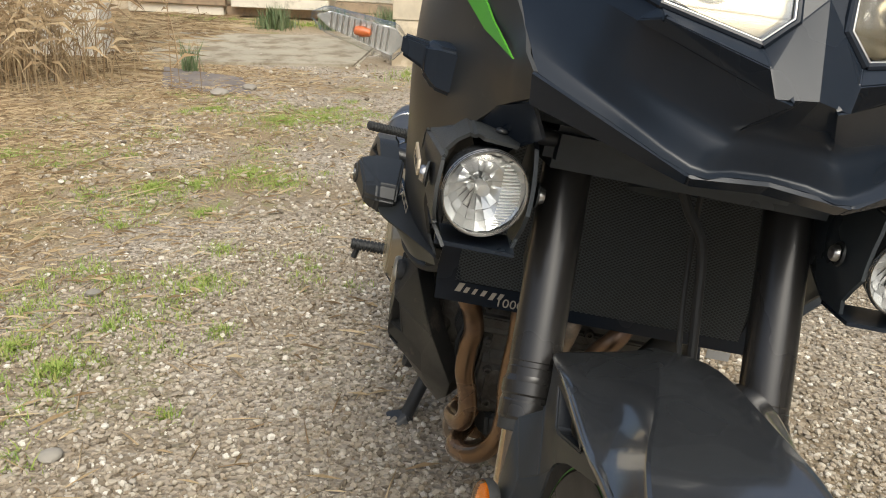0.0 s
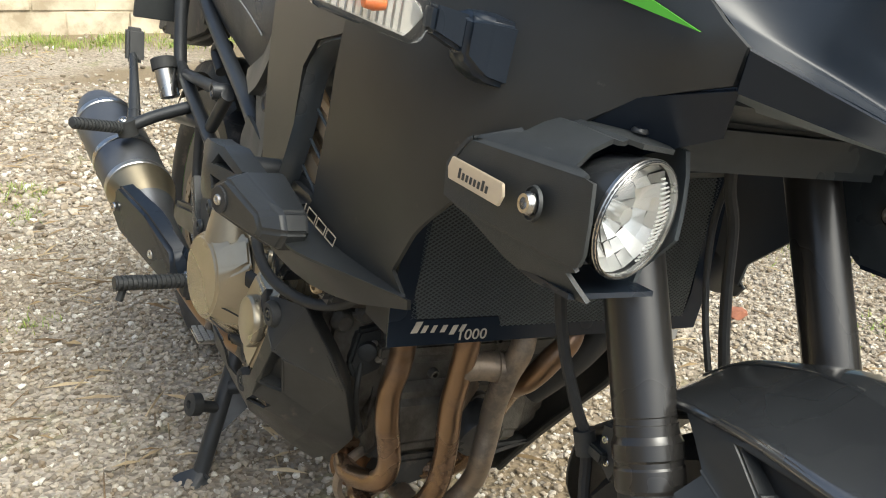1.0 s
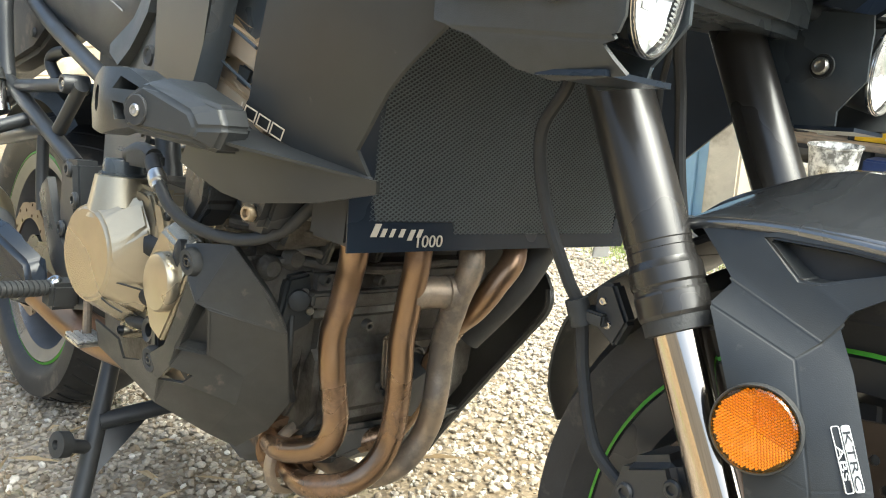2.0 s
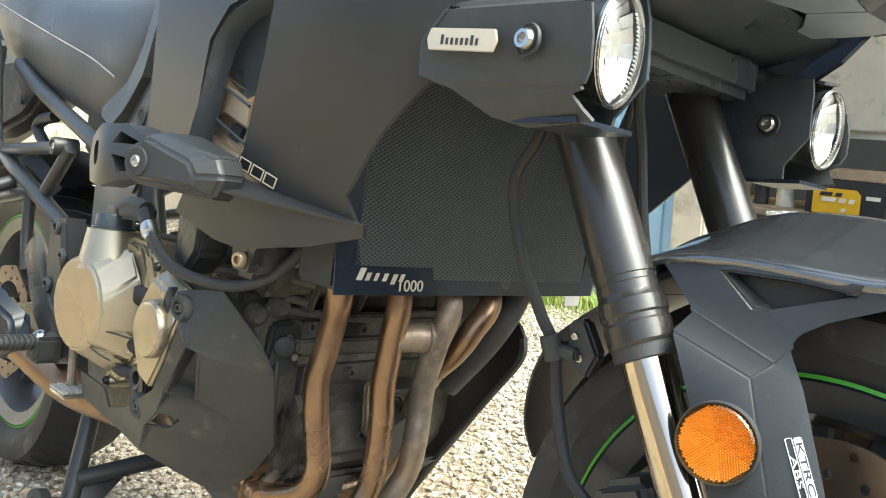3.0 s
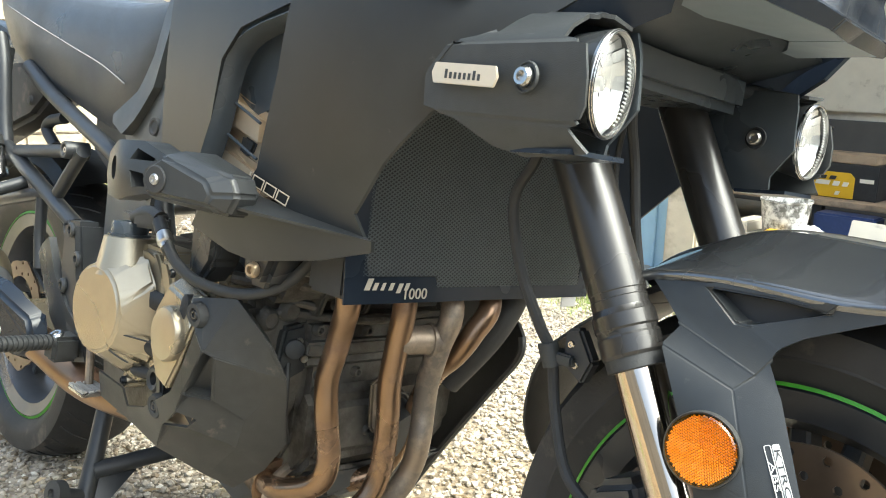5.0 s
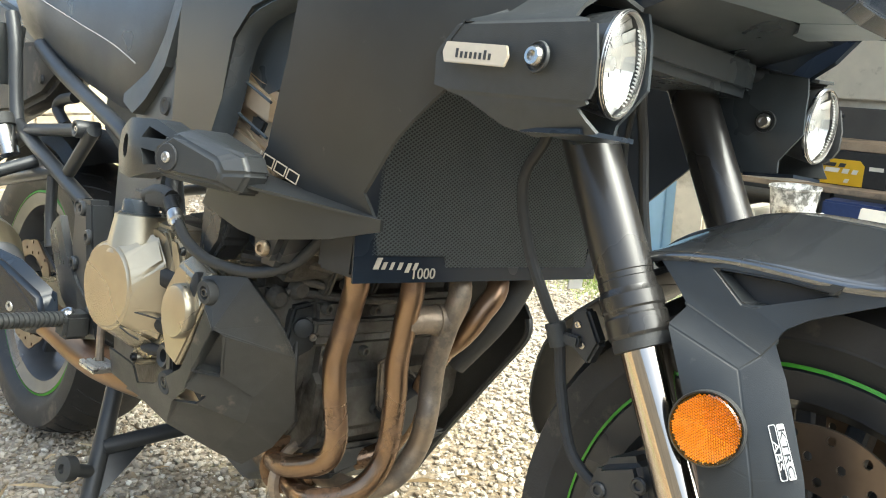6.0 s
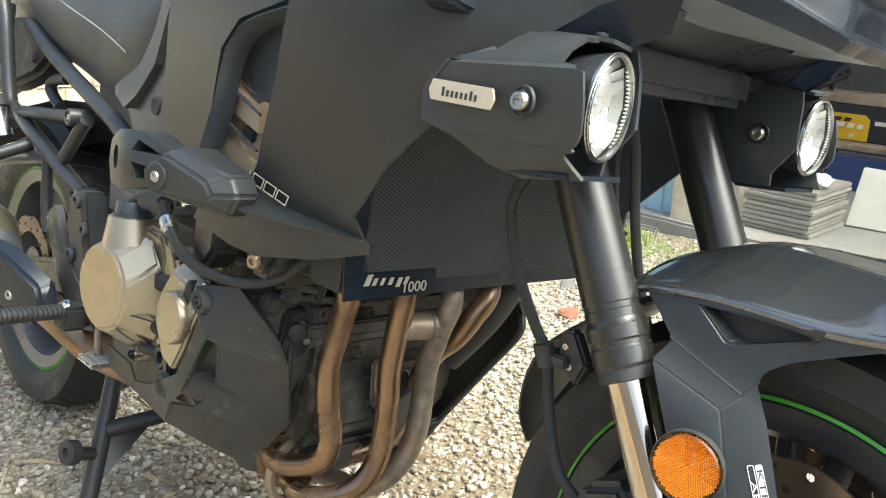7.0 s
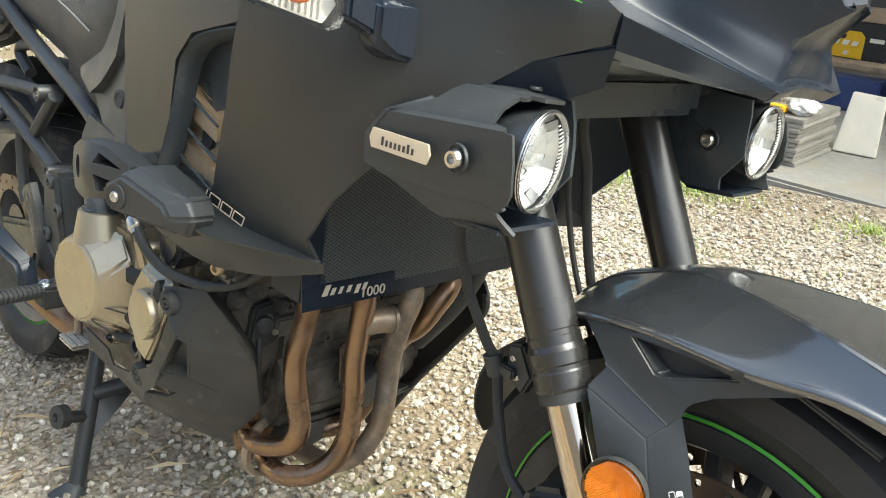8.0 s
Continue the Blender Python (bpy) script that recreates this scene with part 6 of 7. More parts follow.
part("plate_board", hull([(x, y, z) for x, z in ((-1.62, 0.66), (-1.60, 0.78), (-1.605, 0.78), (-1.625, 0.66)) for y in (-0.27, -0.16)], 0.002), M_GREY, bike)

# rear wheel and swingarm
AR = Vector((-1.66, 0, 0.215))
rear_wheel = part("rear_wheel", wheel_rim(AR, 0.218, 0.072), M_MUFFLER, bike, "dark grey cast rear wheel")
wheel_centre(AR, 0.218, 0.072, 0.05, 5, rear_wheel)
part("tyre", tyre_mesh(AR, 0.218, 0.315, 0.09), M_TYRE, rear_wheel)
for s in (-1, 1):
    part("rim_stripe", lathe([(0.2235, s * 0.0728), (0.2285, s * 0.0712), (0.2285, s * 0.0706), (0.2235, s * 0.0722)], AR, (0, 1, 0), 96, closed=True), M_GREEN, rear_wheel, "green rim tape")
for i in range(40):
    a = 2 * math.pi * i / 40
    line = []
    for j, yy in enumerate((-0.012, -0.035, -0.058, -0.076)):
        q, b = abs(yy) / (0.09 * 0.92), a + 0.045 * j
        r = 0.315 - 0.022 * q ** 2.2 - 0.0006
        line.append(AR + Vector((r * math.cos(b), yy, r * math.sin(b))))
    part("tread_groove", tube(line, 0.0028, 6, 3), M_CORE, rear_wheel)
part("rear_mudguard", hull([(x, y, z) for x, z in ((-1.70, 0.72), (-1.95, 0.76), (-2.20, 0.70), (-2.26, 0.56), (-2.23, 0.55), (-2.12, 0.67), (-1.90, 0.685)) for y in (-0.09, 0.07)], 0.012), M_PLASTIC, bike, "black plastic rear mudguard")
part("tail_bracket", hull([(x, y, z) for x, z in ((-1.44, 0.715), (-1.56, 0.645), (-1.64, 0.632), (-1.73, 0.60), (-1.95, 0.58), (-1.95, 0.74), (-1.6, 0.76)) for y in (-0.135, -0.075)], 0.012), M_TYRE, bike, "gritty black tail bracket")
part("bracket_cap", lathe([(0, 0.006), (0.008, 0.005), (0.010, 0.0), (0, 0)], (-1.56, -0.136, 0.68), (0, -1, 0), 16), M_METAL, bike)
hugger = bmesh.new()
arc = [[hugger.verts.new(AR + Vector((r * math.cos(a), y, r * math.sin(a)))) for y, r in ((-0.095, 0.335), (-0.08, 0.362), (-0.03, 0.378), (0.03, 0.378), (0.08, 0.362), (0.095, 0.335))] for a in np.linspace(1.0, 2.5, 14)]
for p, q in zip(arc, arc[1:]):
    for j in range(5):
        hugger.faces.new((p[j], p[j + 1], q[j + 1], q[j]))
bmesh.ops.solidify(hugger, geom=list(hugger.faces), thickness=0.004)
part("rear_hugger", hugger, M_DUSTY, bike, "dusty grey plastic tyre hugger", 40)
part("brake_disc", disc_mesh(AR, -0.09, 0.085, 0.12), M_DISC, rear_wheel)
for s in (-1, 1):
    part("swingarm", hull([(-1.08, s * 0.10, 0.30), (-1.08, s * 0.14, 0.30), (-1.08, s * 0.10, 0.38), (-1.08, s * 0.14, 0.38), (-1.68, s * 0.115, 0.19), (-1.68, s * 0.145, 0.19), (-1.68, s * 0.115, 0.245), (-1.68, s * 0.145, 0.245)], 0.01), M_METAL, bike)
part("rear_shock", join(tube([(-1.06, -0.06, 0.36), (-1.16, -0.06, 0.62)], 0.02, 14), tube([(-1.10 - 0.002 * i + 0.034 * math.cos(i), -0.06 + 0.034 * math.sin(i), 0.42 + 0.0022 * i) for i in np.linspace(0, 50, 120)], 0.006, 8, 1)), M_METAL, bike)
part("wiring_bundle", join(*[tube([(-1.30 + 0.04 * k, -0.12 - 0.01 * k, 0.40 + 0.02 * k), (-1.22 + 0.02 * k, -0.15, 0.44 - 0.01 * k), (-1.12, -0.14 + 0.01 * k, 0.40 + 0.03 * k)], 0.006, 8) for k in range(5)]), M_RUBBER, bike)

# stands
stand = part("centre_stand", join(tube([(-1.135, -0.118, 0.19), (-1.110, -0.143, 0.10), (-1.075, -0.180, -0.03), (-1.060, -0.196, -0.088)], 0.0155, 14), tube([(-1.095, -0.150, 0.075), (-1.06, 0.0, 0.105), (-1.06, 0.15, 0.105)], 0.0145, 14), tube([(-1.13, 0.12, 0.19), (-1.10, 0.15, 0.09), (-1.07, 0.18, 0.0), (-1.06, 0.19, -0.05)], 0.0155, 14)), M_METAL, bike, "black tubular centre stand")
part("stand_gusset", hull([(-1.098, -0.152, 0.07), (-1.078, -0.176, -0.02), (-1.08, -0.085, 0.075), (-1.094, -0.146, 0.07), (-1.074, -0.170, -0.02), (-1.076, -0.08, 0.075)], 0.001, 1), M_METAL, stand)
part("stand_foot", hull([(-1.080, -0.245, -0.100), (-1.10, -0.175, -0.104), (-1.03, -0.165, -0.106), (-1.02, -0.225, -0.100), (-1.075, -0.235, -0.088), (-1.06, -0.196, -0.066), (-1.04, -0.19, -0.08)], 0.003), M_METAL, stand)
part("stand_tang", join(tube([(-1.09, -0.165, 0.035), (-1.085, -0.215, 0.05)], 0.011, 12), lathe([(0, 0), (0.021, 0), (0.021, 0.018), (0.008, 0.020), (0.007, 0.013), (0, 0.013)], (-1.085, -0.205, 0.05), (0.2, -1, 0.2), 20)), M_RUBBER, stand)
sstand = part("side_stand", tube([(-0.98, 0.13, 0.20), (-1.045, 0.15, 0.0), (-1.085, 0.165, -0.13)], 0.013, 12), M_STEEL, bike, "grey steel side stand")
part("side_stand_foot", hull([(-1.055, 0.14, -0.145), (-1.115, 0.14, -0.145), (-1.115, 0.20, -0.14), (-1.055, 0.20, -0.14), (-1.085, 0.165, -0.125)], 0.003), M_METAL, sstand)

# ---- the garage beside the drive ----
M_CONC = mat("weathered_concrete", (0.25, 0.24, 0.215), 0.9, 0.0, 0.2, 30, 0.5, 120, (0.26, 0.235, 0.19), 0.55, 5)
M_RENDER = mat("cream_render", (0.60, 0.52, 0.39), 0.9, 0.0, 0.12, 14, 0.4, 90, (0.40, 0.33, 0.24), 0.60, 4)
M_BLUE = mat("pale_blue_sheet_metal", (0.34, 0.50, 0.62), 0.5, 0.0, 0.08, 20, 0.05, 60)
M_DARKWALL = mat("dim_garage_plaster", (0.72, 0.68, 0.60), 0.9, 0.0, 0.15, 10, 0.3, 60, (0.58, 0.53, 0.45), 0.56, 3)
M_SLAB = mat("grey_paving_slab", (0.27, 0.25, 0.215), 0.9, 0.0, 0.15, 30, 0.4, 140, per_object=0.18)
M_CREAM = mat("cream_board", (0.74, 0.69, 0.58), 0.7, 0.0, 0.1, 12, 0.1, 50, (0.42, 0.38, 0.30), 0.62, 7)
M_YELLOW = mat("yellow_card", (0.72, 0.44, 0.02), 0.5, 0.0, 0.06, 20)
M_BLACKCARD = mat("black_card", (0.03, 0.03, 0.032), 0.5)
M_NAVY = mat("dark_blue_plastic", (0.03, 0.05, 0.14), 0.45)
M_WOOD = mat("weathered_wood", (0.36, 0.27, 0.18), 0.85, 0.0, 0.25, 14, 0.4, 60, (0.19, 0.15, 0.11), 0.56, 6)
M_TUB = mat("paint_stained_clear_plastic", (0.16, 0.155, 0.14), 0.3, 0.0, 0.1, 20, 0.0, 60, (0.72, 0.71, 0.67), 0.50, 26)
FLOOR_Z = -0.03


def setting(name, bm, material, label, category):
    return tagged(part(name, bm, material), label, category, kind="structure")


def thing(name, bm, material, label, category, group=""):
    return tagged(part(name, bm, material), label, category, group)


setting("floor", box((-3.4, 2.42, -0.34), (4.0, 4.95, FLOOR_Z), 0.012), M_CONC, "concrete garage floor slab with a worn edge", "floor")
setting("wall_pillar", box((-1.55, 2.46, -0.25), (-1.405, 2.70, 2.5), 0.01), M_RENDER, "cream rendered wall pillar", "wall")
setting("wall_back", box((-3.6, 4.95, -0.3), (4.2, 5.15, 2.6), 0.01), M_DARKWALL, "dim plastered garage wall", "wall")
setting("wall_west", box((-3.60, 2.62, -0.3), (-3.40, 4.95, 2.6), 0.01), M_DARKWALL, "dim plastered garage wall", "wall")
# East wall and ceiling, both unseen, are cut short to let daylight in.
setting("wall_east", box((4.0, 4.5, -0.3), (4.2, 4.95, 2.6), 0.01), M_DARKWALL, "unseen east wall stub, left open for daylight", "wall")
setting("ceiling", box((-3.6, 3.2, 2.6), (4.2, 5.15, 2.7), 0.01), M_DARKWALL, "unseen garage ceiling, open in front for daylight", "ceiling")
# blue door leaf of ribbed sheet
door = tagged(new("door_1"), "pale blue ribbed metal garage door, closed", "door", kind="structure")
for i in range(14):
    x1 = -1.56 - i * 0.082
    part("door_panel", join(box((x1 - 0.079, 2.53, -0.04), (x1, 2.55, 2.3), 0.003), box((x1 - 0.079, 2.516, -0.04), (x1 - 0.066, 2.532, 2.3), 0.003)), M_BLUE, door)
part("door_rail", box((-2.72, 2.51, -0.07), (-1.56, 2.56, -0.038), 0.003), M_BLACKCARD, door, "dark bottom rail")
setting("sill", box((-3.4, 2.40, -0.40), (-1.56, 2.62, -0.075), 0.01), M_CONC, "concrete door sill", "sill")
setting("wall_over_door", box((-2.72, 2.47, 2.3), (-1.55, 2.7, 2.5), 0.01), M_RENDER, "cream rendered wall", "wall")
setting("wall_beside_door", box((-6.0, 2.47, -0.45), (-2.72, 2.62, 2.5), 0.01), M_RENDER, "cream rendered wall", "wall")
# stack of slabs with a bucket on it
stack = tagged(new("slab_stack"), "stack of grey paving slabs on the garage floor", "slabs")
for i in range(10):
    dx, dy = random.uniform(-0.012, 0.012), random.uniform(-0.01, 0.01)
    z = FLOOR_Z + 0.001 + i * 0.019
    part("slab", box((-1.30 + dx, 2.60 + dy, z), (-1.02 + dx, 2.95 + dy, z + 0.0172), 0.003), M_SLAB, stack)
TOP = FLOOR_Z + 0.19
bucket = thing("paint_bucket", lathe([(0, 0.004), (0.078, 0.004), (0.082, 0.0), (0.098, 0.135), (0.103, 0.137), (0.103, 0.146), (0.098, 0.146), (0.095, 0.138), (0.079, 0.008), (0, 0.007)], (-1.175, 2.76, TOP), (0, 0, 1), 36), M_TUB, "paint-stained plastic bucket on the slab stack", "bucket")
thing("sponge", hull([(-1.20 + a, 2.63 + b, TOP + c) for a in (0, 0.09) for b in (0, 0.05) for c in (0.001, 0.03)], 0.006), M_YELLOW, "yellow sponge on the slab stack", "sponge")
bag = bmesh.new()
bmesh.ops.create_icosphere(bag, subdivisions=3, radius=0.055)
for v in bag.verts:
    v.co *= 1 + 0.45 * noise.noise(v.co * 40)
    v.co.z *= 0.6
thing("plastic_bag", moved(bag, Matrix.Translation((-1.06, 2.70, TOP + 0.028))), mat("crumpled_pale_plastic", (0.62, 0.62, 0.60), 0.25, 0.0, 0.1, 60), "crumpled pale plastic bag", "bag")
thing("leaning_board", moved(prism([(-0.085, 0.0), (0.085, 0.0), (0.07, 0.245), (-0.06, 0.25)], -0.012, 0.012, 0.004), pose(-0.93, 2.98, FLOOR_Z + 0.003, -10, 0, 8)), M_CREAM, "cream drilled board leaning by the slabs", "board")
thing("cream_block", box((-1.395, 2.74, FLOOR_Z + 0.001), (-1.325, 2.95, 0.19), 0.006), M_CREAM, "cream block beside the slab stack", "block")
# low bench with cartons and clutter
bench = tagged(new("work_bench"), "low dark bench full of boxes", "bench")
part("bench_top", box((-2.6, 3.85, 0.145), (-0.5, 4.5, 0.175), 0.004), M_WOOD, bench)
for x in (-2.55, -1.5, -0.56):
    part("bench_leg", box((x, 3.88, FLOOR_Z + 0.001), (x + 0.05, 3.93, 0.145), 0.004), M_BLACKCARD, bench)
carton = tagged(new("yellow_carton"), "yellow and black carton on the bench", "carton")
part("carton_body", box((-1.62, 3.98, 0.176), (-1.22, 4.25, 0.36), 0.004), M_BLACKCARD, carton)
part("yellow_front", prism([(-1.58, 0.180), (-1.335, 0.180), (-1.335, 0.29), (-1.36, 0.315), (-1.58, 0.315)], 3.972, 3.979, 0.001), M_YELLOW, carton, "yellow carton front")
for i, (a, b, c, d) in enumerate(((-1.545, 0.275, -1.475, 0.295), (-1.465, 0.275, -1.425, 0.295), (-1.535, 0.245, -1.455, 0.268), (-1.445, 0.243, -1.405, 0.268), (-1.395, 0.243, -1.36, 0.266), (-1.43, 0.195, -1.40, 0.215))):
    part("print_bar", prism([(a, b), (c - 0.008, b), (c, d), (a + 0.008, d)], 3.967, 3.9715, 0), M_BLACKCARD if i < 2 else M_CREAM, carton)
part("print_bar", box((-1.31, 3.975, 0.27), (-1.24, 3.979, 0.29), 0), M_CREAM, carton)
thing("wooden_plank", box((-1.9, 4.0, 0.362), (-1.25, 4.3, 0.405), 0.004), M_WOOD, "short wooden plank on the carton", "plank")
thing("navy_crate", box((-1.42, 3.70, FLOOR_Z + 0.001), (-1.12, 3.84, 0.13), 0.01), M_NAVY, "dark blue plastic crate under the bench", "crate")
thing("navy_crate", box((-1.04, 3.68, FLOOR_Z + 0.001), (-0.74, 3.84, 0.30), 0.01), M_NAVY, "tall dark blue plastic crate", "crate")
for x, r, h, m in ((-1.78, 0.05, 0.14, M_CREAM), (-1.92, 0.04, 0.18, M_BLACKCARD), (-2.05, 0.06, 0.12, M_WOOD), (-2.2, 0.05, 0.22, M_NAVY), (-1.1, 0.05, 0.2, M_BLACKCARD), (-0.95, 0.045, 0.25, M_CREAM)):
    thing("tin", lathe([(0, 0), (r, 0), (r * 1.02, 0.01), (r, 0.014), (r, h - 0.014), (r * 1.03, h - 0.008), (r * 1.0, h), (0, h - 0.003)], (x, 4.1, 0.176), (0, 0, 1), 24), m, "dull metal tin on the bench", "tin", "tins on the bench")
heap = []
for i in range(26):
    a = random.uniform(0, 6.3)
    heap.append(tube([(-1.85 + random.uniform(-0.25, 0.25), 4.15 + random.uniform(-0.1, 0.1), 0.41), (-1.85 + random.uniform(-0.3, 0.3), 4.15, 0.47 + random.uniform(0, 0.1)), (-1.8 + random.uniform(-0.3, 0.3), 4.1, 0.43 + random.uniform(0, 0.13))], random.uniform(0.006, 0.016), 8, 4))
thing("hose_heap", join(*heap), M_BLACKCARD, "dark tangle of hoses on the plank", "hose")
setting("wall_panel", box((-2.05, 4.90, 0.60), (0.4, 4.945, 1.9), 0.006), M_CREAM, "pale board on the garage wall", "panel")
setting("wall_skirting", box((-3.4, 4.91, FLOOR_Z), (4.0, 4.945, 0.55), 0.006), mat("dark_wall_paint", (0.11, 0.105, 0.10), 0.7, 0.0, 0.2, 8), "dark painted lower wall", "wall")

# ---- behind the drive: block wall, timber, slab, reeds ----
M_BLOCK = mat("pale_concrete_block", (0.66, 0.58, 0.44), 0.92, 0.0, 0.18, 9, 0.5, 60, (0.40, 0.33, 0.23), 0.50, 2.2, per_object=0.12)
wall = tagged(new("wall_far"), "weathered pale concrete block wall", "wall", kind="structure")
part("wall_core", box((-7.64, -0.75, -0.40), (-7.50, 2.6, 1.55), 0.006), M_BLOCK, wall)
for r in range(8):
    for c in range(7):
        y0 = -0.78 + c * 0.5 + (0.25 if r % 2 else 0)
        y1 = min(y0 + 0.488, 2.6)
        if y1 > y0 + 0.05:
            part("block", box((-7.499, y0, -0.34 + r * 0.235), (-7.488 + random.uniform(-0.004, 0.004), y1, -0.34 + r * 0.235 + 0.225), 0.008), M_BLOCK, wall)
M_PAD = mat("sandy_concrete", (0.36, 0.325, 0.25), 0.92, 0.0, 0.2, 8, 0.4, 60, (0.21, 0.175, 0.12), 0.52, 4)
M_WETSLAB = mat("damp_grey_concrete", (0.17, 0.15, 0.14), 0.8, 0.0, 0.2, 8, 0.3, 60, (0.26, 0.22, 0.17), 0.6, 6)
setting("concrete_pad", prism([(-6.95, -3.0), (-7.3, -1.1), (-9.4, -1.0), (-9.0, -3.3), (-7.6, -3.5)], -0.34, -0.275, 0.02, "xy"), M_PAD, "old concrete pad with leaf litter", "pad")
setting("concrete_slab", prism([(-5.75, -2.4), (-5.65, -1.65), (-6.35, -1.9), (-6.7, -2.7)], -0.31, -0.268, 0.015, "xy"), M_WETSLAB, "small cracked concrete slab", "slab")
timber = tagged(new("timber_pile"), "pile of weathered boards against the back", "timber")
for i in range(18):
    z = -0.29 + (i // 3) * 0.13
    y0 = -4.6 + (i % 3) * 1.35 + random.uniform(-0.1, 0.1)
    part("board", moved(box((-0.05, 0, 0), (0.05, 1.28, 0.12), 0.006), pose(-10.9 + random.uniform(-0.1, 0.1), y0, z, random.uniform(-1, 1), 0, random.uniform(-2, 2))), M_WOOD if i % 4 else M_CREAM, timber)
setting("wall_corner", box((-7.25, -4.4, -0.4), (-6.95, -3.32, 2.2), 0.02), mat("white_limewash", (0.72, 0.69, 0.62), 0.9, 0.0, 0.12, 8, 0.3, 50, (0.5, 0.45, 0.37), 0.6, 3), "whitewashed wall corner behind dry reeds", "wall")
setting("wall_end", box((-11.4, -6.0, -0.4), (-11.2, 2.6, 1.7), 0.02), M_RENDER, "cream wall behind the boards", "wall")

# unseen added walls close the yard behind and ahead of the camera, low for light
M_ADDED_WALL = mat("grey_stone_render", (0.22, 0.21, 0.19), 0.9, 0.0, 0.2, 6, 0.4, 40, (0.15, 0.145, 0.13), 0.55, 2)
setting("wall_house", box((-4.0, -6.3, -0.4), (9.0, -6.0, 2.3), 0.02), M_ADDED_WALL, "unseen grey wall added across the yard", "wall")
setting("wall_street", box((8.0, -6.0, -0.2), (8.3, 2.4, 1.9), 0.02), M_ADDED_WALL, "unseen grey wall added ahead of the motorcycle", "wall")

# ---- gravel, grass, straw and reeds ----
def island_material(name, colours, rough=0.9, spread=1.0):
    m = bpy.data.materials.new(name)
    m.use_nodes = True
    n, k = m.node_tree.nodes, m.node_tree.links.new
    geo, ramp = n.new("ShaderNodeNewGeometry"), n.new("ShaderNodeValToRGB")
    e = ramp.color_ramp.elements
    e[0].color, e[1].color = (*colours[0], 1), (*colours[-1], 1)
    for i, c in enumerate(colours[1:-1]):
        e.new((i + 1) / (len(colours) - 1)).color = (*c, 1)
    tc, nz, mixer = n.new("ShaderNodeTexCoord"), n.new("ShaderNodeTexNoise"), n.new("ShaderNodeMix")
    nz.inputs["Scale"].default_value, nz.inputs["Detail"].default_value = 220, 4
    mixer.data_type, mixer.blend_type = "RGBA", "MULTIPLY"
    mixer.inputs["Factor"].default_value = 0.35
    k(tc.outputs["Object"], nz.inputs["Vector"])
    k(geo.outputs["Random Per Island"], ramp.inputs[0])
    k(ramp.outputs[0], mixer.inputs["A"]), k(nz.outputs[0], mixer.inputs["B"])
    b = n["Principled BSDF"]
    k(mixer.outputs["Result"], b.inputs["Base Color"])
    b.inputs["Roughness"].default_value = rough
    return m


def stuff(name, verts, faces, material, label, category):
    me = bpy.data.meshes.new(name)
    me.from_pydata(verts, [], faces)
    me.materials.append(material)
    return tagged(new(name, me), label, category, kind="stuff")


def bare(x, y):
    """How much soil rather than stone shows at a place, 0 to 1."""
    v = noise.noise((x * 0.8, y * 0.8, 3.1)) + 0.5 * noise.noise((x * 2.3, y * 2.3, 7.7))
    left = max(0.0, min(1.0, (-y - 0.50 - 0.12 * x) * 0.9)) if x < 0.2 else 0
    return max(0.0, min(1.0, 0.2 + 1.1 * v + 0.9 * left))


def fade(x, y):
    """Loose stones thin out towards the edges of the drive."""
    d = min((2.6 - x) / 1.6, (y + 3.6) / 1.4, (x + 8.5) / 2.0, 1.0) + 0.5 * noise.noise((x * 1.5, y * 1.5, 1.0))
    return max(0.0, min(1.0, d))


ico = bmesh.new()
bmesh.ops.create_icosphere(ico, subdivisions=1, radius=1)
ico_v = np.array([v.co[:] for v in ico.verts])
ico_f = np.array([[v.index for v in f.verts] for f in ico.faces])
ico.free()


def scatter(lo, hi, count, r0, r1, seed, keep):
    g = np.random.default_rng(seed)
    spots = []
    for x, y in g.uniform(lo, hi, (count, 2)):
        if g.random() < keep(x, y):
            spots.append((x, y, ground_z(x, y)))
    s = np.array(spots)
    n = len(s)
    r = r0 + (r1 - r0) * g.random(n) ** 2.2
    shape = ico_v[None] * (1 + 0.17 * g.standard_normal((n, 12, 1))) * np.stack([np.ones(n), g.uniform(0.6, 1, n), g.uniform(0.5, 0.85, n)], 1)[:, None, :]
    a = g.uniform(0, 2 * np.pi, n)
    rot = np.zeros((n, 3, 3))
    rot[:, 0, 0], rot[:, 0, 1], rot[:, 1, 0], rot[:, 1, 1], rot[:, 2, 2] = np.cos(a), -np.sin(a), np.sin(a), np.cos(a), 1
    v = np.einsum("nij,nkj->nki", rot, shape) * r[:, None, None] + s[:, None, :] + np.stack([np.zeros(n), np.zeros(n), g.uniform(0.1, 0.75, n)], 1)[:, None, :] * r[:, None, None]
    f = ico_f[None] + 12 * np.arange(n)[:, None, None]
    return v.reshape(-1, 3), f.reshape(-1, 3)


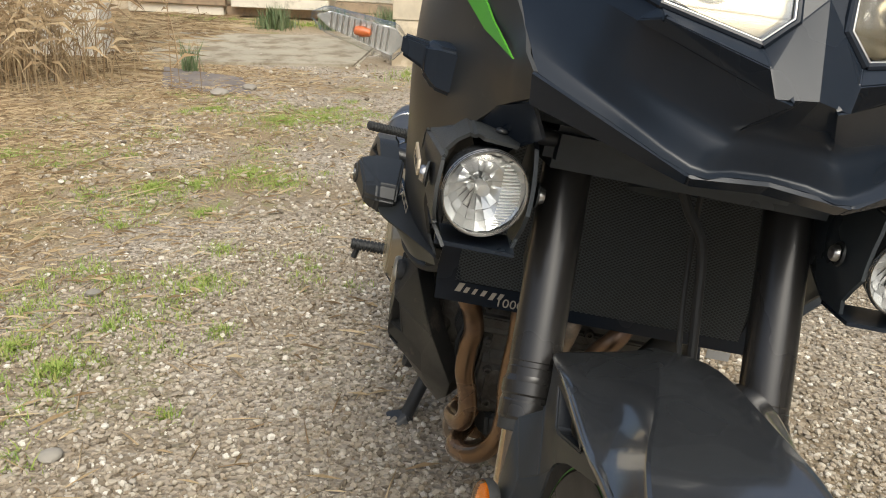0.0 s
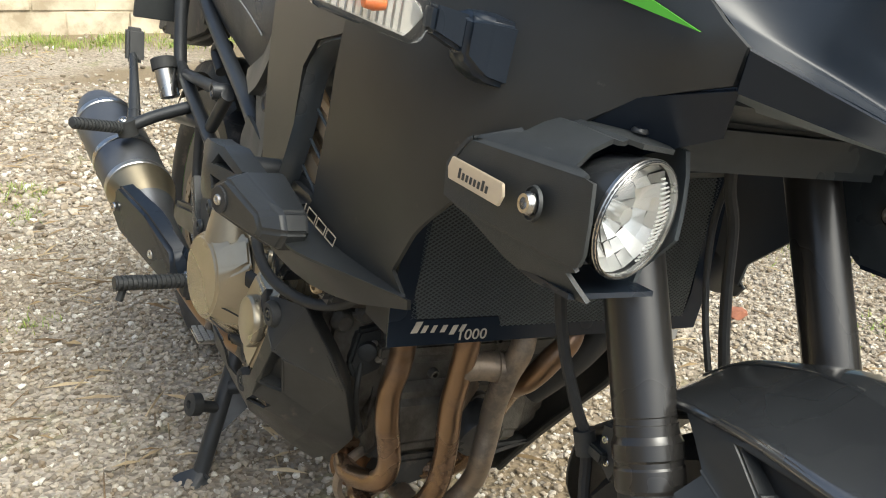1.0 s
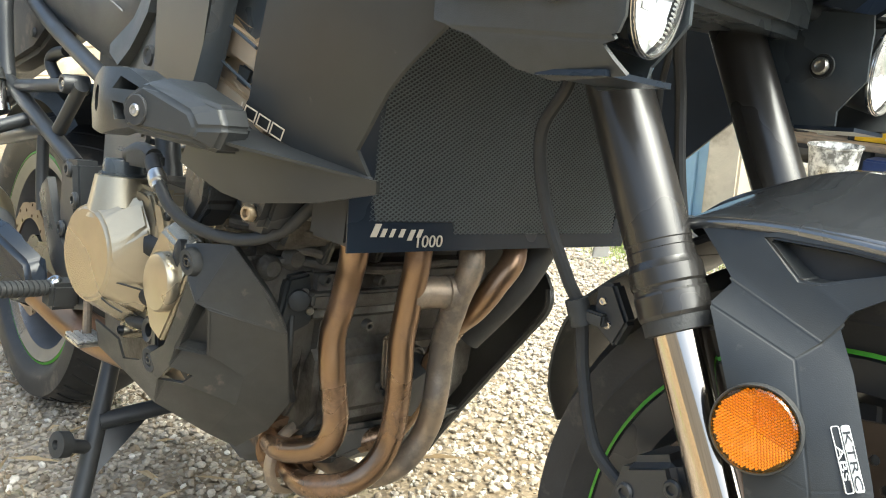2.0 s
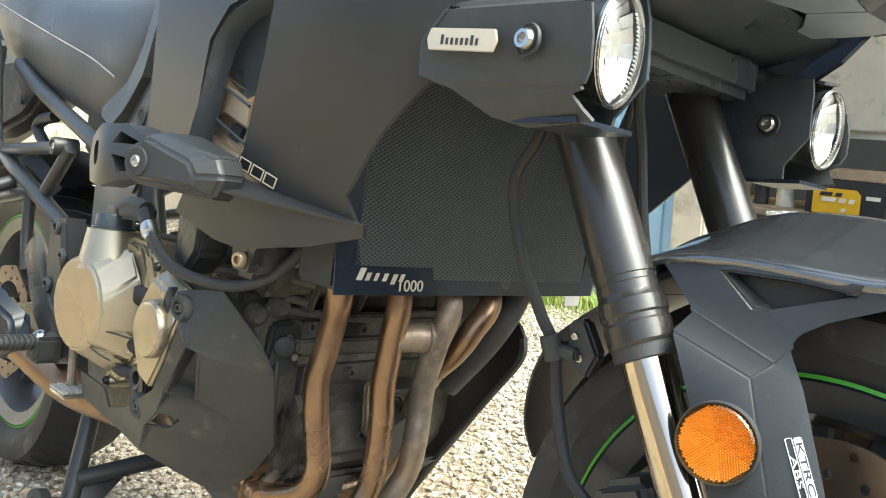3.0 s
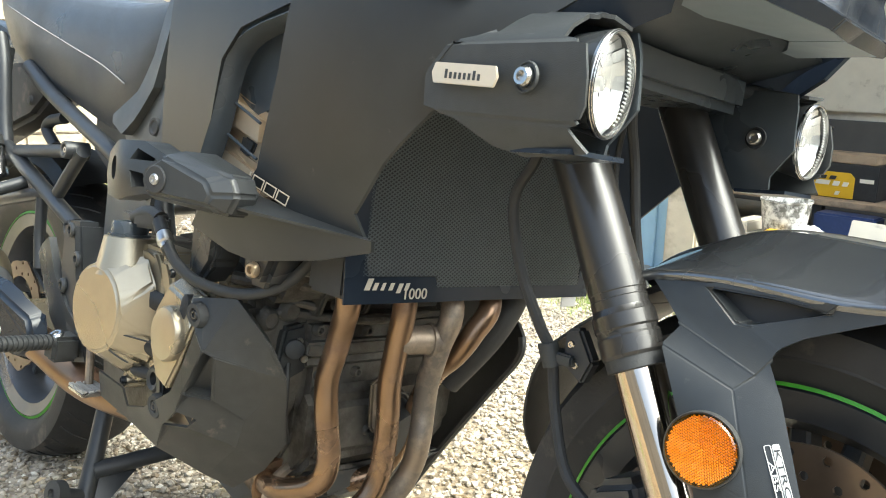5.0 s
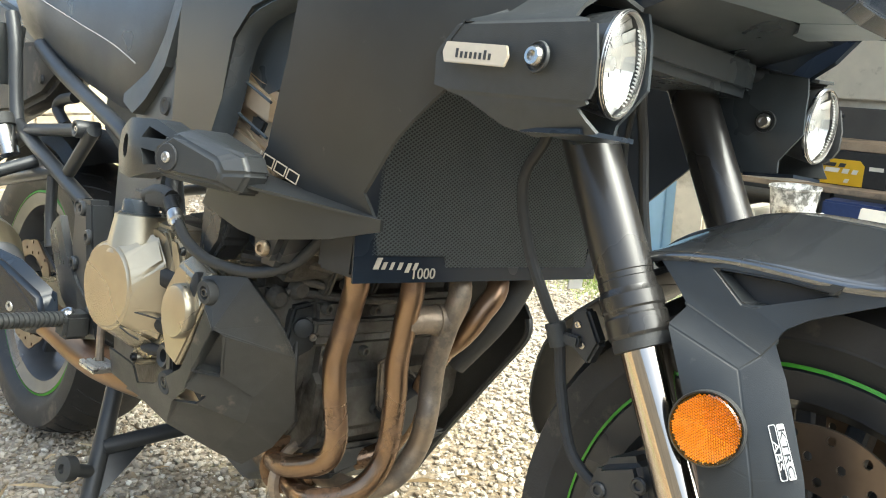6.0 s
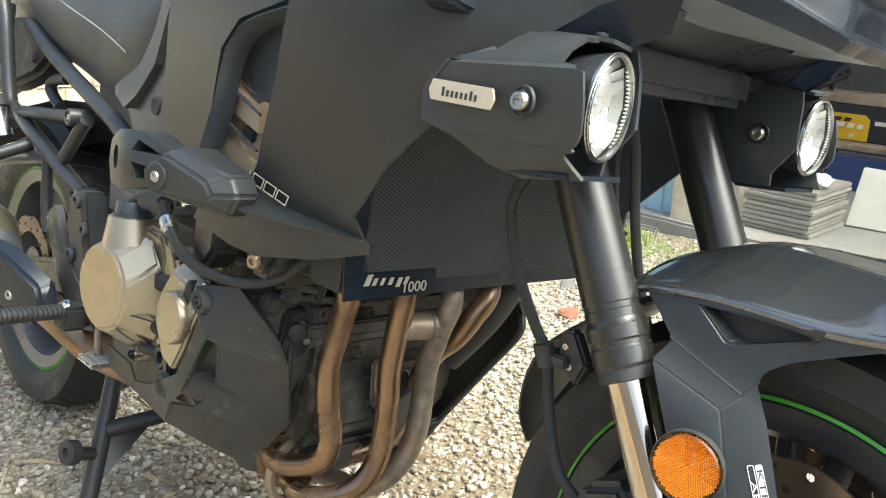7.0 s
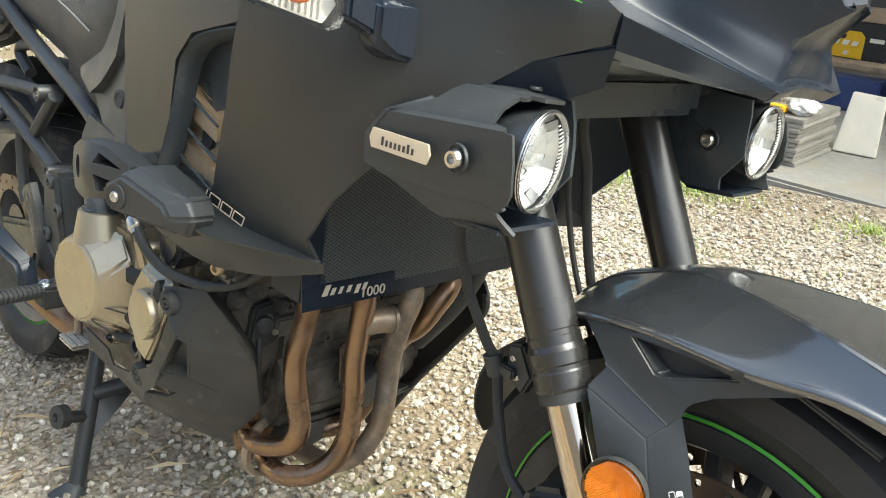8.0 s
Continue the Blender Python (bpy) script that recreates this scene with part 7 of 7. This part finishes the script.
M_STONE = island_material("gravel_stone", ((0.165, 0.132, 0.094), (0.46, 0.40, 0.31), (0.26, 0.20, 0.13), (0.62, 0.56, 0.455), (0.39, 0.325, 0.235), (0.52, 0.47, 0.385), (0.30, 0.26, 0.205), (0.86, 0.815, 0.715)))
parts = [scatter((-2.6, -1.7), (1.0, 2.4), 150000, 0.0030, 0.0102, 1, lambda x, y: (1.0 - 0.8 * bare(x, y)) * fade(x, y) * (1.0 - 0.6 * min(1.0, max(0.0, (y - 1.3) / 0.9)))),
         scatter((-5.5, -2.6), (-2.6, 2.4), 36000, 0.005, 0.019, 2, lambda x, y: (1.0 - 0.9 * bare(x, y)) * (1.0 if x > -4.6 else max(0.15, 1.0 + 0.9 * (x + 4.6)))),
         scatter((-8.5, -3.5), (-5.5, 2.4), 5000, 0.01, 0.03, 3, lambda x, y: 0.14),
         scatter((-2.6, -3.6), (1.0, -1.7), 14000, 0.005, 0.018, 4, lambda x, y: (1.0 - 0.9 * bare(x, y)) * fade(x, y)),
         scatter((1.0, -3.6), (2.8, 2.4), 22000, 0.005, 0.018, 5, lambda x, y: (1.0 - 0.9 * bare(x, y)) * fade(x, y))]
base, vs, fs = 0, [], []
for v, f in parts:
    vs.append(v), fs.append(f + base)
    base += len(v)
stuff("gravel", np.concatenate(vs).tolist(), np.concatenate(fs).tolist(), M_STONE, "loose pale grey and tan crushed gravel", "gravel")
# a few larger pale stones
for x, y, r in ((-1.71, -1.20, 0.026), (-0.82, -0.91, 0.024), (-5.6, -1.9, 0.07), (-5.9, -1.75, 0.06), (-1.5, -1.5, 0.03)):
    bm = bmesh.new()
    bmesh.ops.create_icosphere(bm, subdivisions=2, radius=r)
    for v in bm.verts:
        v.co *= 1 + 0.25 * noise.noise(v.co * 30 + Vector((x, y, 0)))
        v.co.z *= 0.45
    tagged(part("stone", moved(bm, Matrix.Translation((x, y, ground_z(x, y) + r * 0.3))), M_SLAB), "pale flat stone lying on the gravel", "stone", "larger stones on the drive")
bm = bmesh.new()
bmesh.ops.create_icosphere(bm, subdivisions=2, radius=0.03)
for v in bm.verts:
    v.co *= 1 + 0.5 * noise.noise(v.co * 50)
    v.co.z *= 0.5
tagged(part("brick_shard", moved(bm, Matrix.Translation((-1.165, 1.285, ground_z(-1.165, 1.2) + 0.012))), mat("red_brick_clay", (0.30, 0.12, 0.07), 0.9, 0.0, 0.2, 60)), "red brick shard on the gravel", "brick shard")


def blades(patches, seed, h0, h1, w, lean):
    g = np.random.default_rng(seed)
    v, f = [], []
    for px, py, rad, n in patches:
        for _ in range(n):
            d, a = rad * abs(g.normal(0, 0.5)), g.uniform(0, 6.283)
            x, y = px + d * math.cos(a) * 1.2, py + d * math.sin(a)
            z, h = ground_z(x, y) - 0.004, g.uniform(h0, h1)
            b, c, s = g.uniform(0, 6.283), g.uniform(0.1, lean) * h, g.uniform(0.6, 1.3) * w
            ux, uy = math.cos(b), math.sin(b)
            i = len(v)
            v += [(x - uy * s, y + ux * s, z), (x + uy * s, y - ux * s, z), (x + ux * c * 0.4 + uy * s * 0.7, y + uy * c * 0.4 - ux * s * 0.7, z + h * 0.6), (x + ux * c * 0.4 - uy * s * 0.7, y + uy * c * 0.4 + ux * s * 0.7, z + h * 0.6), (x + ux * c, y + uy * c, z + h)]
            f += [(i, i + 1, i + 2, i + 3), (i + 3, i + 2, i + 4)]
    return v, f


M_GRASS = island_material("grass_blade", ((0.18, 0.30, 0.04), (0.29, 0.41, 0.065), (0.36, 0.43, 0.095), (0.41, 0.37, 0.13)), 0.6)
tufts = [(-4.76, -1.26, 0.42, 2600), (-4.9, -1.0, 0.3, 1200), (-5.03, -1.77, 0.2, 800), (-3.34, -1.13, 0.28, 1500), (-3.2, -0.95, 0.2, 700), (-3.0, -1.48, 0.16, 900), (-3.1, -1.3, 0.15, 500), (-2.64, -1.14, 0.10, 260), (-2.19, -0.93, 0.10, 260), (-1.87, -0.90, 0.12, 200),
         (-1.48, -0.75, 0.06, 150), (-1.2, -1.08, 0.075, 420), (-1.31, -1.24, 0.09, 420), (-1.48, -1.05, 0.08, 120), (-1.0, -0.74, 0.05, 60), (-3.94, -2.67, 0.2, 700), (-3.5, -2.39, 0.15, 400), (-3.9, -1.2, 0.25, 300), (-1.55, 2.05, 0.30, 1500), (-1.15, 2.18, 0.22, 900), (-0.55, 2.15, 0.20, 380), (-0.15, 1.75, 0.25, 320), (-0.9, 1.6, 0.18, 160), (0.2, 1.45, 0.2, 180)]
wallside = [(-7.0 + 0.25 * math.sin(i), -0.6 + 0.11 * i, 0.30, 170) for i in range(28) if i % 5 != 3] + [(-1.6 - 0.13 * i, 2.2 - 0.04 * (i % 3), 0.16, 320) for i in range(14)] + [(-10.3, -3.8 + 0.25 * i, 0.25, 260) for i in range(11)]
moss = []
gm = np.random.default_rng(15)
for x, y in gm.uniform((-5.6, -2.6), (0.3, -0.3), (2600, 2)):
    if noise.noise((x * 1.3, y * 1.3, 11.0)) + 0.6 * noise.noise((x * 4.0, y * 4.0, 5.0)) > (0.22 if y < -0.7 else 0.36):
        moss.append((x, y, 0.07, 34))
v, f = blades([(a, b, c, int(1.7 * d)) for a, b, c, d in tufts] + moss, 11, 0.007, 0.028, 0.0017, 1.7)
v2, f2 = blades(wallside, 12, 0.02, 0.07, 0.003, 1.2)
stuff("grass", v + v2, f + [tuple(q + len(v) for q in t) for t in f2], M_GRASS, "short green grass tufts growing through the gravel", "grass")
M_STRAW = island_material("dry_straw", ((0.34, 0.245, 0.13), (0.50, 0.38, 0.22), (0.66, 0.54, 0.35), (0.28, 0.19, 0.10), (0.20, 0.14, 0.08)), 0.8)
M_REED = island_material("brown_reed", ((0.26, 0.17, 0.085), (0.46, 0.33, 0.18), (0.58, 0.45, 0.27), (0.17, 0.11, 0.06)), 0.8)


def litter(n, lo, hi, seed, l0, l1, keep):
    g = np.random.default_rng(seed)
    v, f = [], []
    for _ in range(n):
        x, y = g.uniform(lo[0], hi[0]), g.uniform(lo[1], hi[1])
        if g.random() > keep(x, y):
            continue
        a, l, w = g.uniform(0, 6.283), g.uniform(l0, l1), g.uniform(0.0008, 0.0025)
        cx, cy, z, t = math.cos(a), math.sin(a), ground_z(x, y) + 0.003 + 0.007 * g.random(), g.uniform(-0.003, 0.012)
        i = len(v)
        v += [(x - cy * w, y + cx * w, z), (x + cy * w, y - cx * w, z), (x + cx * l, y + cy * l, z + t), (x + cx * l * 0.5, y + cy * l * 0.5, z + t + 2 * w)]
        f += [(i, i + 1, i + 2), (i, i + 3, i + 1), (i + 1, i + 3, i + 2), (i, i + 2, i + 3)]
    return v, f


v, f = litter(60000, (-7.0, -4.4), (2.4, 0.0), 21, 0.02, 0.11, lambda x, y: fade(x, y + 0.8) * min(1.0, 0.05 + 0.75 * bare(x, y) * max(0.12, min(1, (-y - 0.5) * 0.6))))
v2, f2 = litter(350, (-2.2, -0.3), (0.3, 2.3), 22, 0.02, 0.12, lambda x, y: 0.5)
v3, f3 = litter(3600, (-10.5, -4.4), (-6.2, -3.0), 23, 0.15, 0.7, lambda x, y: 1.0)
v4 = [(a, b, c + 0.03 * (0.5 + 0.5 * math.sin(a * 9 + b * 7))) for a, b, c in v3]
v5, f5 = litter(1700, (-6.4, -3.9), (-2.6, -1.5), 24, 0.07, 0.36, lambda x, y: min(1.0, 0.15 + 0.6 * (-y - 1.5)))
f2 += [tuple(q + len(v2) for q in t) for t in f5]
v2 += v5
o1, o2 = len(v), len(v) + len(v2)
stuff("straw", v + v2 + v4, f + [tuple(q + o1 for q in t) for t in f2] + [tuple(q + o2 for q in t) for t in f3], M_STRAW, "dry straw and stalks lying on the ground", "straw")


def reed_bush(cx, cy, n, seed, h0, h1):
    g = np.random.default_rng(seed)
    v, f = [], []
    for _ in range(n):
        x, y = cx + g.normal(0, 0.38), cy + g.normal(0, 0.5)
        h, a = g.uniform(h0, h1), g.uniform(0, 6.283)
        lean, z = g.uniform(0.1, 1.15) * h, ground_z(x, y)
        w = g.uniform(0.002, 0.006)
        prev = None
        for s in range(5):
            t = s / 4
            px, py, pz = x + math.cos(a) * lean * t * t, y + math.sin(a) * lean * t * t, z + h * t * (1 - 0.25 * t)
            r = w * (1 - 0.7 * t)
            ring = []
            for k in range(3):
                ring.append(len(v))
                v.append((px + r * math.cos(k * 2.094), py + r * math.sin(k * 2.094), pz))
            if prev:
                f += [(prev[k], prev[(k + 1) % 3], ring[(k + 1) % 3], ring[k]) for k in range(3)]
            prev = ring
        for _ in range(2):
            t = g.uniform(0.3, 1)
            px, py, pz = x + math.cos(a) * lean * t * t, y + math.sin(a) * lean * t * t, z + h * t * (1 - 0.25 * t)
            b, l = g.uniform(0, 6.283), g.uniform(0.05, 0.25)
            i = len(v)
            v += [(px, py, pz), (px + math.cos(b) * l * 0.5, py + math.sin(b) * l * 0.5, pz + 0.02), (px + math.cos(b) * l, py + math.sin(b) * l, pz - l * 0.4), (px + math.cos(b) * l * 0.5 + 0.006, py + math.sin(b) * l * 0.5, pz - 0.005)]
            f += [(i, i + 1, i + 2, i + 3)]
    return v, f


v, f = reed_bush(-6.0, -3.75, 420, 31, 0.5, 1.5)
v2, f2 = reed_bush(-5.4, -3.9, 260, 32, 0.4, 1.2)
stuff("reeds", v + v2, f + [tuple(q + len(v) for q in t) for t in f2], M_REED, "tangled bush of dry brown reeds", "reeds")
v, f = blades([(-6.55, -2.4, 0.10, 70), (-9.9, -2.4, 0.25, 500), (-10.1, -1.7, 0.25, 500), (-10.4, -1.0, 0.3, 500)], 41, 0.1, 0.3, 0.006, 0.7)
stuff("weeds", v, f, island_material("weed_leaf", ((0.10, 0.16, 0.06), (0.17, 0.23, 0.10), (0.24, 0.27, 0.15)), 0.7), "dull green weeds by the concrete pad", "weeds")
